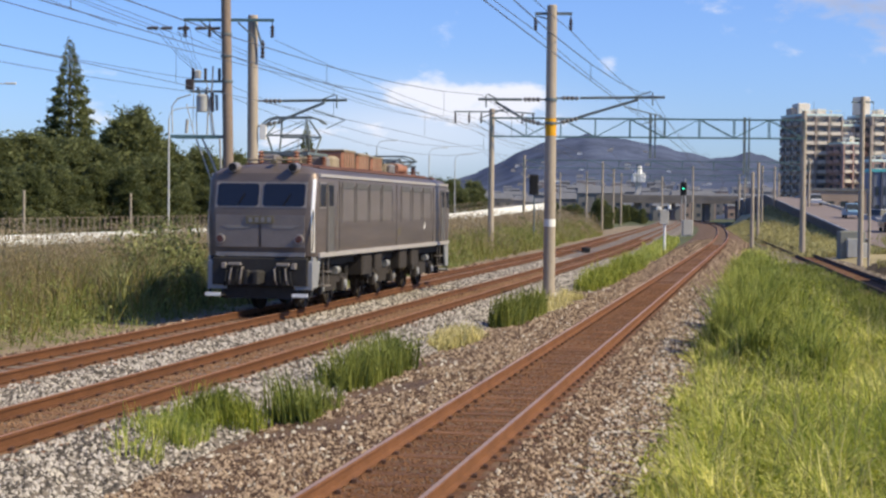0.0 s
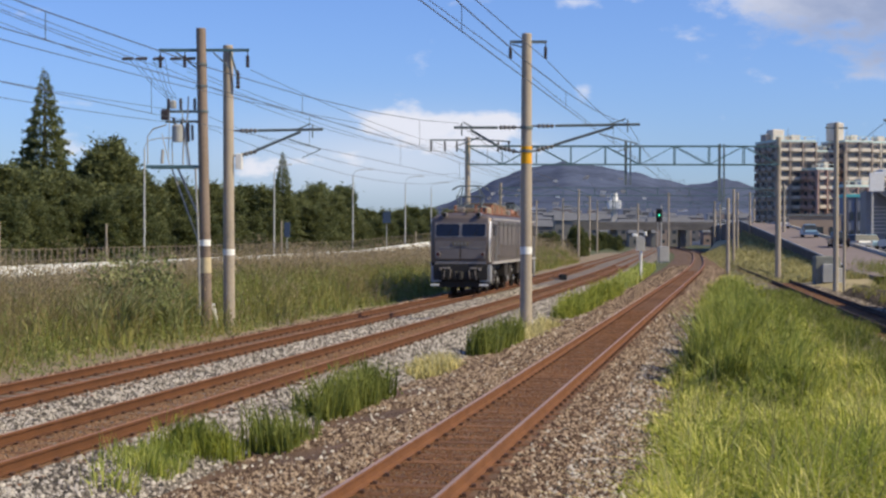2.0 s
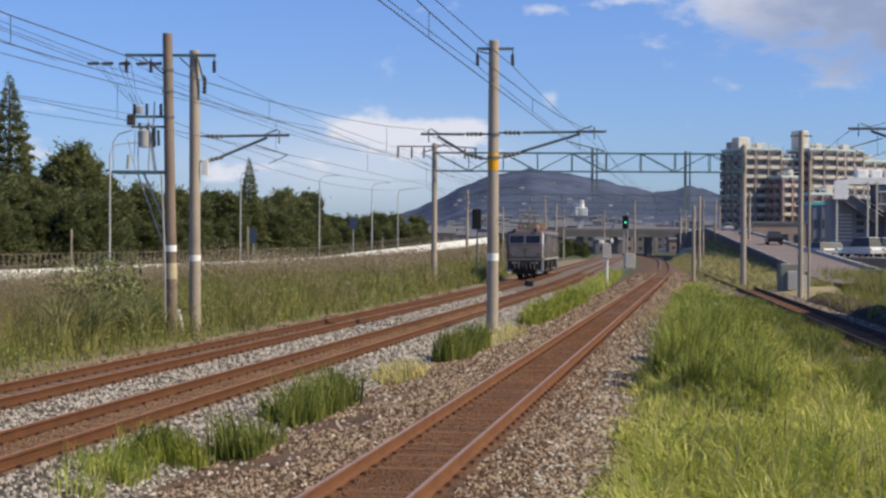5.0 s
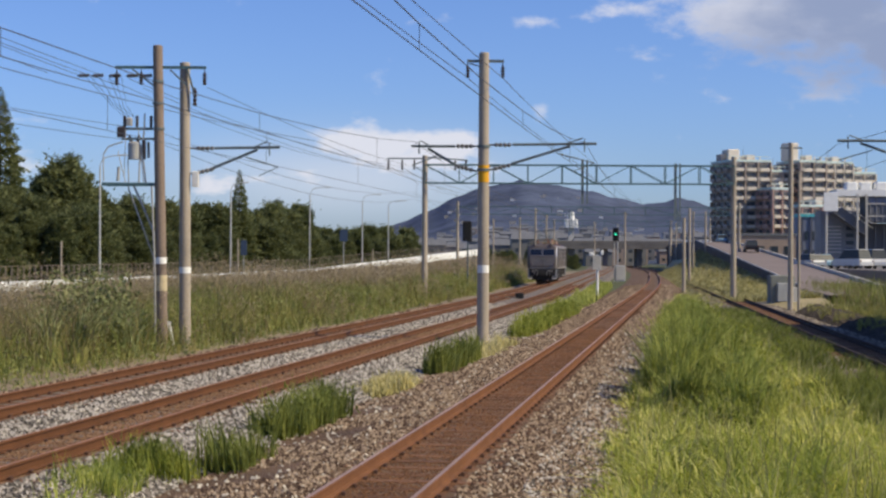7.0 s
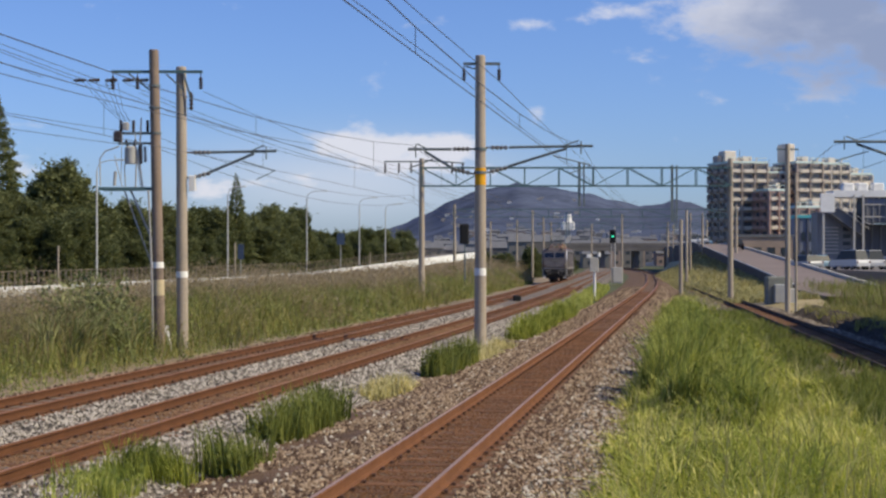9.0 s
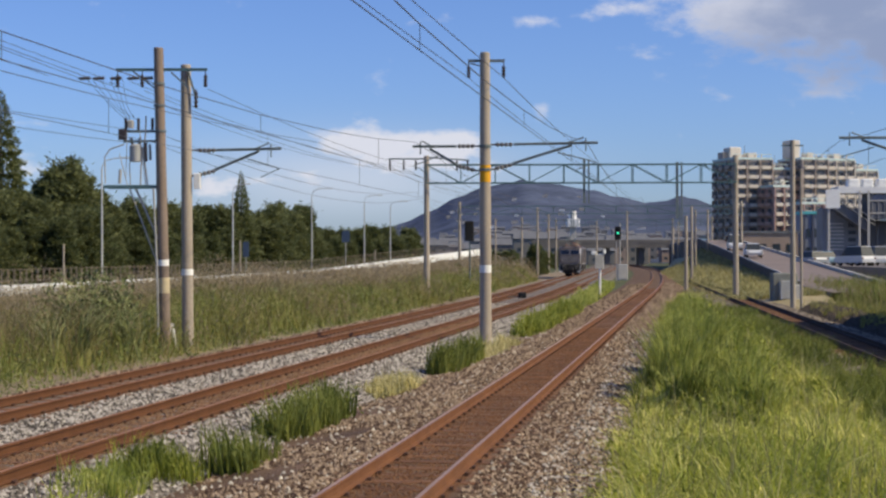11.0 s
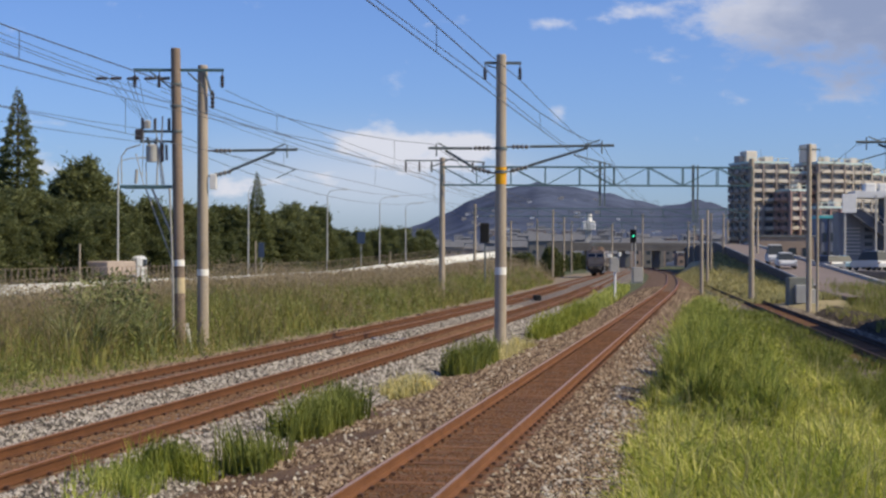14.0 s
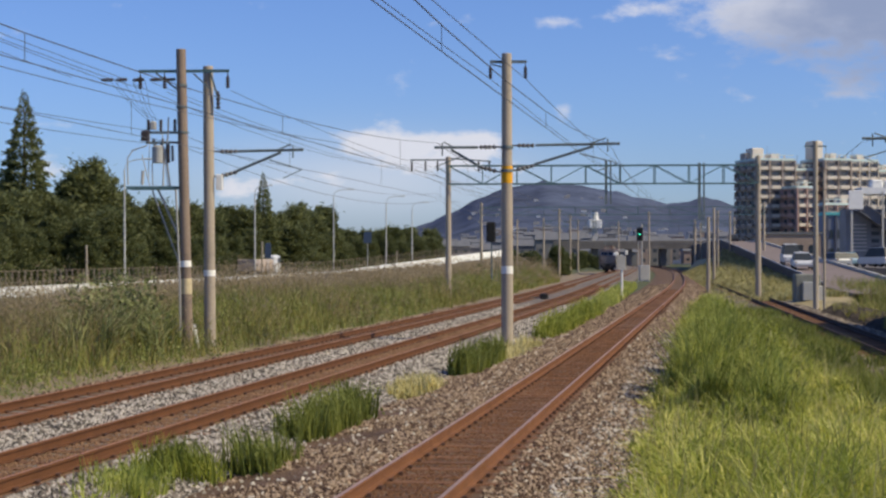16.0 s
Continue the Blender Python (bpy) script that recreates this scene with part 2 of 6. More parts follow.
# ---------- mesh helpers ----------
class Geo:
    """Collects boxes, tubes and plates into one mesh."""

    def __init__(self):
        self.v, self.f = [], []

    def add(self, vs, fs):
        n = len(self.v)
        self.v += [tuple(p) for p in vs]
        self.f += [tuple(i + n for i in q) for q in fs]
        return self

    def box(self, c, s, rz=0.0, cut=0.0):
        """Box round c with size s; cut: chamfer of the upright edges and the top."""
        x, y, z = (k / 2 for k in s)
        if cut:
            e = cut
            ring = [(-x + e, -y), (x - e, -y), (x, -y + e), (x, y - e), (x - e, y), (-x + e, y), (-x, y - e), (-x, -y + e)]
            k = (x - e) / x, (y - e) / y
            vs = [(a, b, -z) for a, b in ring] + [(a, b, z - e) for a, b in ring] + [(a * k[0], b * k[1], z) for a, b in ring]
            fs = [tuple(range(7, -1, -1)), tuple(range(16, 24))]
            for r in (0, 8):
                fs += [(r + i, r + (i + 1) % 8, r + 8 + (i + 1) % 8, r + 8 + i) for i in range(8)]
        else:
            vs = [(i, j, k) for k in (-z, z) for i, j in ((-x, -y), (x, -y), (x, y), (-x, y))]
            fs = [(3, 2, 1, 0), (4, 5, 6, 7), (0, 1, 5, 4), (1, 2, 6, 5), (2, 3, 7, 6), (3, 0, 4, 7)]
        ca, sa = math.cos(rz), math.sin(rz)
        return self.add([(c[0] + a * ca - b * sa, c[1] + a * sa + b * ca, c[2] + d) for a, b, d in vs], fs)

    def rod(self, a, b, r, r2=None, n=8):
        a, b = Vector(a), Vector(b)
        r2 = r if r2 is None else r2
        d = (b - a).normalized()
        u = d.orthogonal().normalized()
        w = d.cross(u)
        vs = []
        for p, q in ((a, r), (b, r2)):
            vs += [p + (u * math.cos(i * 2 * math.pi / n) + w * math.sin(i * 2 * math.pi / n)) * q for i in range(n)]
        fs = [(i, (i + 1) % n, n + (i + 1) % n, n + i) for i in range(n)]
        fs += [tuple(range(n - 1, -1, -1)), tuple(range(n, 2 * n))]
        return self.add(vs, fs)

    def pipe(self, pts, r, n=6):
        """A bent tube in one piece through the points."""
        return self.lathe([Vector(p) for p in pts], [r] * len(pts), n)

    def lathe(self, pts, radii, n=10):
        """Rings of the given radii round a path, joined into one skin."""
        k, vs, fs = len(pts), [], []
        ref = None
        for i, p in enumerate(pts):
            d = (pts[min(i + 1, k - 1)] - pts[max(i - 1, 0)]).normalized()
            u = d.orthogonal().normalized() if ref is None else (ref - d * ref.dot(d)).normalized()
            ref = u
            w = d.cross(u)
            vs += [p + (u * math.cos(j * 2 * math.pi / n) + w * math.sin(j * 2 * math.pi / n)) * radii[i] for j in range(n)]
        for i in range(k - 1):
            fs += [(i * n + j, i * n + (j + 1) % n, (i + 1) * n + (j + 1) % n, (i + 1) * n + j) for j in range(n)]
        fs += [tuple(range(n - 1, -1, -1)), tuple(range((k - 1) * n, k * n))]
        return self.add(vs, fs)

    def bar(self, a, b, w, h):
        """Square-section bar from a to b."""
        a, b = Vector(a), Vector(b)
        d = (b - a).normalized()
        up = Vector((0, 0, 1)) if abs(d.z) < 0.95 else Vector((0, 1, 0))
        s = d.cross(up).normalized()
        t = s.cross(d)
        vs = [p + s * i * w / 2 + t * j * h / 2 for p in (a, b) for i, j in ((-1, -1), (1, -1), (1, 1), (-1, 1))]
        return self.add(vs, [(3, 2, 1, 0), (4, 5, 6, 7), (0, 1, 5, 4), (1, 2, 6, 5), (2, 3, 7, 6), (3, 0, 4, 7)])

    def disc_stack(self, base, axis, radii, step, n=10):
        """A ribbed body of revolution along axis, as of an insulator."""
        p, d = Vector(base), Vector(axis).normalized()
        return self.lathe([p + d * step * i for i in range(len(radii))], radii, n)


def make_mesh(name, geo, mat, smooth=False):
    me = bpy.data.meshes.new(name)
    me.from_pydata([tuple(v) for v in geo.v], [], geo.f)
    if mat:
        me.materials.append(mat)
    if smooth:
        me.shade_smooth()
    me.update()
    return me


def thing(name, label, category, group="", kind="", at=None):
    ob = tagged(new(name), label, category, group, kind)
    ob.empty_display_size = 0.2
    if at is not None:
        ob.matrix_world = at
    return ob


def part(name, geo, mat, parent=None, label="", smooth=False):
    ob = new(name, make_mesh(name, geo, mat, smooth))
    if parent is not None:
        ob.parent = parent
    if label:
        tagged(ob, label)
    return ob


def solo(name, geo, mat, label, category, group="", kind="", smooth=False):
    return tagged(new(name, make_mesh(name, geo, mat, smooth)), label, category, group, kind)


def fast_mesh(name, verts, faces, mat):
    """Large mesh from numpy arrays; faces all have the same number of corners."""
    me = bpy.data.meshes.new(name)
    n, k = faces.shape
    me.vertices.add(len(verts))
    me.vertices.foreach_set("co", verts.astype(np.float32).ravel())
    me.loops.add(n * k)
    me.loops.foreach_set("vertex_index", faces.astype(np.int32).ravel())
    me.polygons.add(n)
    me.polygons.foreach_set("loop_start", np.arange(0, n * k, k, dtype=np.int32))
    me.update(calc_edges=True)
    me.materials.append(mat)
    return me


# ---------- the lie of the tracks ----------
def late_bend(y):
    u = min(max(y - 110, 0), 80)
    return 0.03 / 160 * u * u + 0.03 * max(y - 190, 0) + 2.5e-4 * max(y - 230, 0) ** 2


def bend(y):
    u = min(max(y - 60, 0), 70)
    return 0.03 / 140 * u * u + 0.03 * max(y - 130, 0) + 1.2e-4 * max(y - 280, 0) ** 2


LINES = {"far": (-12.26, 0.1542), "mid": (-9.06, 0.1542), "near": (-3.63, 0.1575), "right": (7.06, 0.1115)}


def track_x(line, y):
    a, k = LINES[line]
    if line == "right":
        return a + k * y - 1.0e-4 * max(y - 180, 0) ** 2
    return a + k * y - (late_bend(y) if line == "near" else bend(y))


def slope(line, y):
    return (track_x(line, y + 0.5) - track_x(line, y - 0.5))


def on_track(line, y, off, z=0.0):
    """The place beside the track: off metres to its right."""
    s = slope(line, y)
    n = math.hypot(1, s)
    return (track_x(line, y) + off / n, y - off * s / n, z)


def heading(line, y):
    return -math.degrees(math.atan(slope(line, y)))


def stations(y0, y1):
    ys, y = [], y0
    while y < y1:
        ys.append(y)
        y += 2.0 if y < 60 else 5.0 if y < 150 else 12.0
    return ys + [y1]


def strip(line, y0, y1, section):
    """Sweeps a section of (off, z) along a track."""
    g = Geo()
    ys = stations(y0, y1)
    n = len(section)
    for y in ys:
        g.v += [on_track(line, y, o, z) for o, z in section]
    for i in range(len(ys) - 1):
        for j in range(n - 1):
            a = i * n + j
            g.f.append((a, a + 1, a + n + 1, a + n))
    return g


# ---------- ground ----------
def build_ground():
    g = Geo()
    rings = [(-4500, -300), (-300, -40), (-40, 60), (60, 300), (300, 4500)]
    xs = sorted({a for r in rings for a in r})
    ys = [-4500, -300, -20, 60, 200, 600, 2000, 4500]
    for y in ys:
        g.v += [(x, y, -0.5) for x in xs]
    n = len(xs)
    for j in range(len(ys) - 1):
        for i in range(n - 1):
            a = j * n + i
            g.f.append((a, a + 1, a + n + 1, a + n))
    solo("ground", g, M["field"], "weedy railway land of soil and grass", "ground", kind="structure")
    bed = strip("mid", -14, 420, [(-5.9, -0.5), (-4.9, -0.24), (-4.2, -0.175), (-2.0, -0.178), (-1.58, -0.2), (-1.2, -0.178), (1.1, -0.175), (1.75, -0.22), (2.35, -0.42)])
    solo("ballast_bed", bed, M["ballast_grey"], "pale grey crushed stone bed under the paired tracks", "ballast", kind="structure")
    bed = strip("near", -14, 420, [(-3.3, -0.44), (-1.9, -0.26), (-1.1, -0.175), (1.1, -0.175), (1.7, -0.25), (2.9, -0.46)])
    solo("ballast_bed", bed, M["ballast_brown"], "brownish crushed stone bed under the single track", "ballast", kind="structure")
    bed = strip("far", -14, 300, [(-6.5, -0.5), (-5.0, -0.44), (-2.9, -0.43), (-2.2, -0.47)])
    solo("dust_shoulder", bed, M["dust"], "dusty pale soil between ballast and weeds", "soil", kind="structure")
    bed = strip("right", -14, 420, [(-1.7, -0.5), (-1.2, -0.2), (1.3, -0.2), (2.2, -0.5)])
    solo("ballast_bed", bed, M["ballast_dark"], "dark brown ballast bed beside the grass strip", "ballast", kind="structure")


build_ground()

RAIL = [(-0.065, -0.155), (-0.062, -0.140), (-0.012, -0.122), (-0.010, -0.042), (-0.033, -0.034), (-0.033, -0.008),
        (-0.024, 0.0), (0.024, 0.0), (0.033, -0.008), (0.033, -0.034), (0.010, -0.042), (0.012, -0.122), (0.062, -0.140), (0.065, -0.155)]


def build_track(line, mat, worn, label, sleepers_to, end):
    t = thing("railway_track", label, "railway track", "railway tracks")
    for side in (-0.566, 0.566):
        rail = part("rail", strip(line, -12, end, [(o + side, z) for o, z in RAIL]), mat, t)
        if worn:
            part("rail_head", strip(line, -12, end, [(side - 0.026, 0.003), (side + 0.026, 0.003)]), worn, rail, "worn, faintly shiny running surface")
    g = Geo().box((0, 0, 0), (2.1, 0.21, 0.14), cut=0.012)
    sleeper = make_mesh("sleeper", g, M["sleeper"])
    rng = random.Random(line)
    y, n, plates = 6.0, 0, Geo()
    while n < 290 and y < sleepers_to:
        o = new("sleeper", sleeper)
        o.parent = t
        x, yy, _ = on_track(line, y, rng.uniform(-0.03, 0.03))
        o.matrix_basis = pose(x, yy, -0.232 + rng.uniform(-0.006, 0.006), 0, 0, heading(line, y) + rng.uniform(-0.8, 0.8))
        for side in (-0.566, 0.566):
            for k in (-0.11, 0.11):
                plates.box(on_track(line, y, side + k, -0.145), (0.05, 0.1, 0.045))
        y += 0.62
        n += 1
    tagged(part("rail_fastening", plates, M["spike"], t), kind="stuff")
    return t


build_track("near", M["rail_rust"], M["rail_worn"], "rusty single railway track with wooden sleepers", 130, 420)
build_track("mid", M["rail_brown"], M["rail_top"], "rust-brown unused railway track on pale ballast", 150, 420)
build_track("far", M["rail_brown"], M["rail_top"], "rust-brown railway track that the locomotive runs on", 150, 420)
build_track("right", M["rail_dark"], None, "dark railway track beyond the grass strip", 160, 420)
for line, lo, hi, deep in (("near", -0.72, 0.78, 0.006), ("mid", -0.72, 0.72, 0.0), ("far", -0.72, 0.72, 0.0)):
    solo("stained_ballast", strip(line, -12, 420, [(lo - 0.2, -0.2), (lo, -0.178), (-0.62, -0.172), (-0.45, -0.182 - deep), (0.45, -0.182 - deep), (0.62, -0.172), (hi, -0.178), (hi + 0.2, -0.2)]),
         M["ballast_tan" if line == "mid" else "ballast_rust"], "rust-stained stone filling between the sleepers", "ballast", kind="structure")


# ---------- poles, brackets and wires ----------
def pole(name, x, y, h, r0, r1, mat, label, bands=(), lean=0.0, group="line-side poles", base=-0.6):
    """A tapered round pole with painted bands; lean: how far its top stands to the right."""
    t = thing(name, label, "pole", group, at=Matrix.Translation((x, y, 0)))
    g = Geo()
    n = 20
    rows = [(base, r0), (0.6, r0 * 0.99), (h * 0.5, (r0 + r1) / 2), (h - 0.03, r1), (h, r1 * 0.9)]
    for z, r in rows:
        g.v += [(r * math.cos(i * 2 * math.pi / n) + lean * max(z, 0) / h, r * math.sin(i * 2 * math.pi / n), z) for i in range(n)]
    for k in range(len(rows) - 1):
        g.f += [(k * n + i, k * n + (i + 1) % n, (k + 1) * n + (i + 1) % n, (k + 1) * n + i) for i in range(n)]
    g.f.append(tuple(range((len(rows) - 1) * n, len(rows) * n)))
    part("shaft", g, mat, t, smooth=False)
    for z0, z1, m, lab in bands:
        r = r0 + (r1 - r0) * (z0 / h) + 0.006
        part("painted_band", Geo().rod((lean * z0 / h, 0, z0), (lean * z1 / h, 0, z1), r, r, 20), m, t, lab)
    return t


def insulator(g, p, d, length=0.4, r=0.075):
    n = 8
    radii = [0.025] + [r if i % 2 else 0.035 for i in range(n)] + [0.025]
    g.disc_stack(p, d, radii, length / (len(radii) - 1), 10)


def hanging_arm(t, z, x0, x1, drops, mat):
    """A crossarm on a pole, with insulators hanging from it."""
    part("crossarm", Geo().bar((x0, 0, z), (x1, 0, z), 0.075, 0.09), mat, t, "painted steel crossarm")
    for x in drops:
        g = Geo().rod((x, 0, z), (x, 0, z - 0.16), 0.014)
        insulator(g, (x, 0, z - 0.14), (0, 0, -1), 0.42)
        part("insulator", g, M["insulator_dark"], t)


def cantilever(t, reach, z, dy=0.0):
    """Catenary bracket: two tubes that meet over the track, long insulators at the pole, and a steady arm."""
    s = 1 if reach > 0 else -1
    top, low = z, z - 0.82
    b = thing("bracket", "", "")
    b.parent = t
    end = (reach * 1.12, dy, top + 0.02)
    part("top_tube", Geo().rod((s * 0.95, dy * 0.25, top), end, 0.045), M["steel"], b)
    part("strut_tube", Geo().rod((s * 0.9, dy * 0.25, low + 0.18), (reach * 0.86, dy, top - 0.06), 0.045), M["steel"], b)
    for z0, z1 in ((top, top), (low, low + 0.18)):
        g = Geo().rod((s * 0.14, 0, z0), (s * 0.3, 0, z0), 0.03)
        insulator(g, (s * 0.28, 0, z0), (s, 0, (z1 - z0) * 1.4), 0.64, 0.085)
        part("insulator", g, M["insulator"], b)
    g = Geo().rod((reach * 0.72, dy, top - 0.3), (reach * 1.1, dy, top - 0.62), 0.02)
    g.rod((reach * 1.1, dy, top - 0.62), (reach * 0.88, dy, top - 0.9), 0.014)
    g.rod((reach, dy, top + 0.18), (reach, dy, top - 0.25), 0.022)
    g.rod((reach * 0.82, dy, top + 0.02), (reach * 0.98, dy, top + 0.2), 0.022)
    part("steady_arm", g, M["steel"], b)


def transformer_rig(t):
    """Small platform on struts with a transformer can, switches and leads, left of the old pole."""
    part("platform", Geo().bar((-1.95, 0, 4.95), (0.0, 0, 4.95), 0.12, 0.1).bar((-1.9, 0.5, 4.95), (0.0, 0.25, 4.95), 0.1, 0.1), M["steel_blue"], t, "green steel platform beam")
    part("strut", Geo().rod((-0.95, 0.1, 4.9), (-0.15, 0, 3.1), 0.035).rod((-1.15, 0.1, 4.9), (-0.3, 0.1, 2.6), 0.025), M["galvanised"], t)
    can = part("transformer", Geo().rod((-0.95, 0.1, 5.75), (-0.95, 0.1, 6.25), 0.2, 0.2, 16).rod((-0.95, 0.1, 6.25), (-0.95, 0.1, 6.32), 0.2, 0.12, 16), M["grey_box"], t, "grey transformer can")
    for k in (-0.1, 0.1):
        g = Geo()
        insulator(g, (-0.95 + k, 0.1, 6.3), (k, 0, 0.4), 0.24, 0.05)
        part("bushing", g, M["insulator_dark"], can)
    part("switch_beam", Geo().bar((-1.3, 0.05, 6.72), (0.0, 0, 6.72), 0.07, 0.08), M["steel"], t)
    for x in (-1.25, -0.85, -0.4):
        g = Geo()
        insulator(g, (x, 0.03, 6.74), (0, 0, 1), 0.4, 0.06)
        part("insulator", g, M["insulator_dark"], t)
    g = Geo().rod((-0.7, 0, 6.2), (-0.55, 0, 4.95), 0.03).rod((-0.8, 0, 6.7), (-0.62, 0, 5.0), 0.014)
    g.pipe([(-1.9, 0, 5.05), (-1.92, 0, 5.9), (-1.75, 0, 6.15), (-1.3, 0, 6.3)], 0.022).rod((-1.45, 0, 5.05), (-1.42, 0, 5.5), 0.05)
    g.rod((-1.45, 0, 6.0), (-1.2, 0, 5.0), 0.014).rod((-1.2, 0, 6.7), (-1.25, 0, 5.2), 0.012)
    part("conduit", g, M["galvanised"], t)
    part("switch_beam", Geo().bar((-1.35, 0.1, 6.4), (-0.15, 0, 6.4), 0.06, 0.07), M["steel"], t)
    can = part("switch_case", Geo().box((-1.35, 0.05, 6.62), (0.26, 0.24, 0.34), cut=0.04), M["insulator_dark"], t, "dark switch case")
    part("switch_case", Geo().box((-1.1, 0.05, 6.95), (0.2, 0.2, 0.26), cut=0.04), M["galvanised"], t)
    part("fuse_holder", Geo().rod((-0.62, 0.0, 6.35), (-0.6, 0, 5.75), 0.06, 0.05, 8), M["insulator_dark"], t)
    part("fuse_holder", Geo().rod((-0.5, 0.1, 6.3), (-0.48, 0.1, 5.8), 0.045, 0.045, 8), M["galvanised"], t)
    part("riser_pipe", Geo().pipe([(-0.78, 0, 4.95), (-0.76, 0, 5.6), (-0.62, 0, 6.6), (-0.6, 0, 7.2)], 0.028), M["galvanised"], t)
    part("riser_pipe", Geo().pipe([(-1.12, 0.1, 4.98), (-1.15, 0.1, 5.7), (-1.0, 0.1, 6.0)], 0.02), M["galvanised"], t)
    for i, x in enumerate((-2.55, -2.35, -2.1, -1.75, -1.6, -1.35)):
        g = Geo().pipe([(x, 0.0, 8.45 - 0.05 * (i % 2)), (-1.7 + 0.1 * i, 0, 7.5), (-1.25 + 0.15 * (i % 3), 0, 7.1)], 0.008, 4)
        part("lead_wire", g, M["wire"], t)
    for x in (-2.75, -2.3, -1.75, -1.2, -0.75):
        g = Geo()
        insulator(g, (x, 0, 8.40), (1, 0, 0.05), 0.38, 0.07)
        part("insulator", g, M["insulator_dark"], t)


ROW_Y = 51.6


def build_poles():
    old = pole("utility_pole", -9.2, 51.4, 9.38, 0.18, 0.155, M["old_pole"], "weathered brown concrete pole with transformer gear",
               [(1.55, 2.05, M["cream_band"], "faded cream band"), (2.42, 2.62, M["white_paint"], "white number band")], lean=-0.2)
    old.matrix_world = Matrix.Translation((-9.02, 50.4, -0.11))
    hanging_arm(old, 8.68, -1.55, 1.35, (-1.5, -0.72, 1.3), M["steel_blue"])
    part("brace", Geo().bar((-1.0, 0, 8.62), (-0.2, 0, 8.0), 0.05, 0.05).bar((0.2, 0, 8.6), (0.75, 0, 8.1), 0.05, 0.05), M["steel"], old)
    transformer_rig(old)
    part("cable_pipe", Geo().pipe([(-0.2, -0.12, 0.2), (-0.22, -0.14, 2.0), (-0.35, -0.1, 4.9)], 0.035), M["galvanised"], old)
    for x, z in ((-0.18, 8.2), (-0.17, 7.5), (-0.14, 6.69)):
        part("clamp", Geo().rod((x, 0, z), (x, 0, z + 0.06), 0.19, 0.19, 16), M["steel"], old)
    p = pole("catenary_pole", -8.43, 51.2, 8.82, 0.19, 0.165, M["concrete_pole"], "grey concrete catenary pole with a white band",
             [(2.0, 2.2, M["white_paint"], "white number band")], lean=-0.05)
    part("brace", Geo().bar((0.02, -0.18, 8.7), (0.32, -0.18, 7.7), 0.06, 0.06), M["steel"], p)
    g = Geo()
    insulator(g, (0.3, -0.15, 8.0), (0, 0, -1), 0.6, 0.08)
    part("insulator", g, M["insulator_dark"], p)
    part("meter_box", Geo().box((0.32, 0, 5.05), (0.22, 0.24, 0.5), cut=0.02), M["white_paint"], p, "small white box on the pole")
    cantilever(p, 2.75, 6.05, -0.4)
    p = pole("catenary_pole", 1.24, 52.5, 9.36, 0.2, 0.165, M["concrete_pole"], "grey concrete catenary pole with a yellow band",
             [(5.05, 5.62, M["yellow"], "yellow warning band"), (2.05, 2.3, M["white_paint"], "white number band")])
    hanging_arm(p, 9.08, -0.56, 0.66, (-0.54, 0.62), M["steel"])
    part("arm_brace", Geo().bar((-0.5, 0, 9.0), (-0.12, 0, 8.9), 0.04, 0.04), M["steel"], p)
    cantilever(p, 3.3, 6.3, -0.5)
    cantilever(p, -2.15, 6.25, 0.35)
    for z in (6.2, 5.42):
        part("clamp", Geo().rod((0, 0, z), (0, 0, z + 0.09), 0.213, 0.213, 20), M["steel"], p)
    # right of the dark track, just outside the view
    p = pole("catenary_pole", 16.3, 52.5, 9.3, 0.2, 0.165, M["concrete_pole"], "grey concrete catenary pole beside the dark track")
    hanging_arm(p, 9.0, -0.6, 0.6, (-0.55, 0.55), M["steel"])
    cantilever(p, -2.9, 6.5, 0.3)
    # poles further along: x, y, height
    for x, y, h, r in ((18.95, 87.0, 8.9, 0.155), (19.75, 88.5, 7.4, 0.08), (19.7, 131, 5.8, 0.16), (25.4, 165, 7.6, 0.16), (32.2, 206, 8.4, 0.17),
                       (37.4, 228, 9.0, 0.17), (28.5, 252, 9.6, 0.17), (12.9, 228, 9.4, 0.17), (16.2, 255, 9.2, 0.17),
                       (20.5, 300, 9.4, 0.17), (42.6, 300, 9.4, 0.17), (31.0, 330, 9.6, 0.2), (51.0, 360, 9.6, 0.2),
                       (9.0, 300, 9.5, 0.17), (48.0, 330, 9.4, 0.17), (22.5, 400, 9.5, 0.2), (57.0, 400, 9.5, 0.2)):
        p = pole("catenary_pole", x, y, h, r, r * 0.85, M["concrete_pole"], "tall concrete line pole beside the tracks")
        if h > 8.5:
            part("crossarm", Geo().bar((-0.6, 0, h - 0.3), (0.6, 0, h - 0.3), 0.08, 0.08), M["steel"], p)


build_poles()


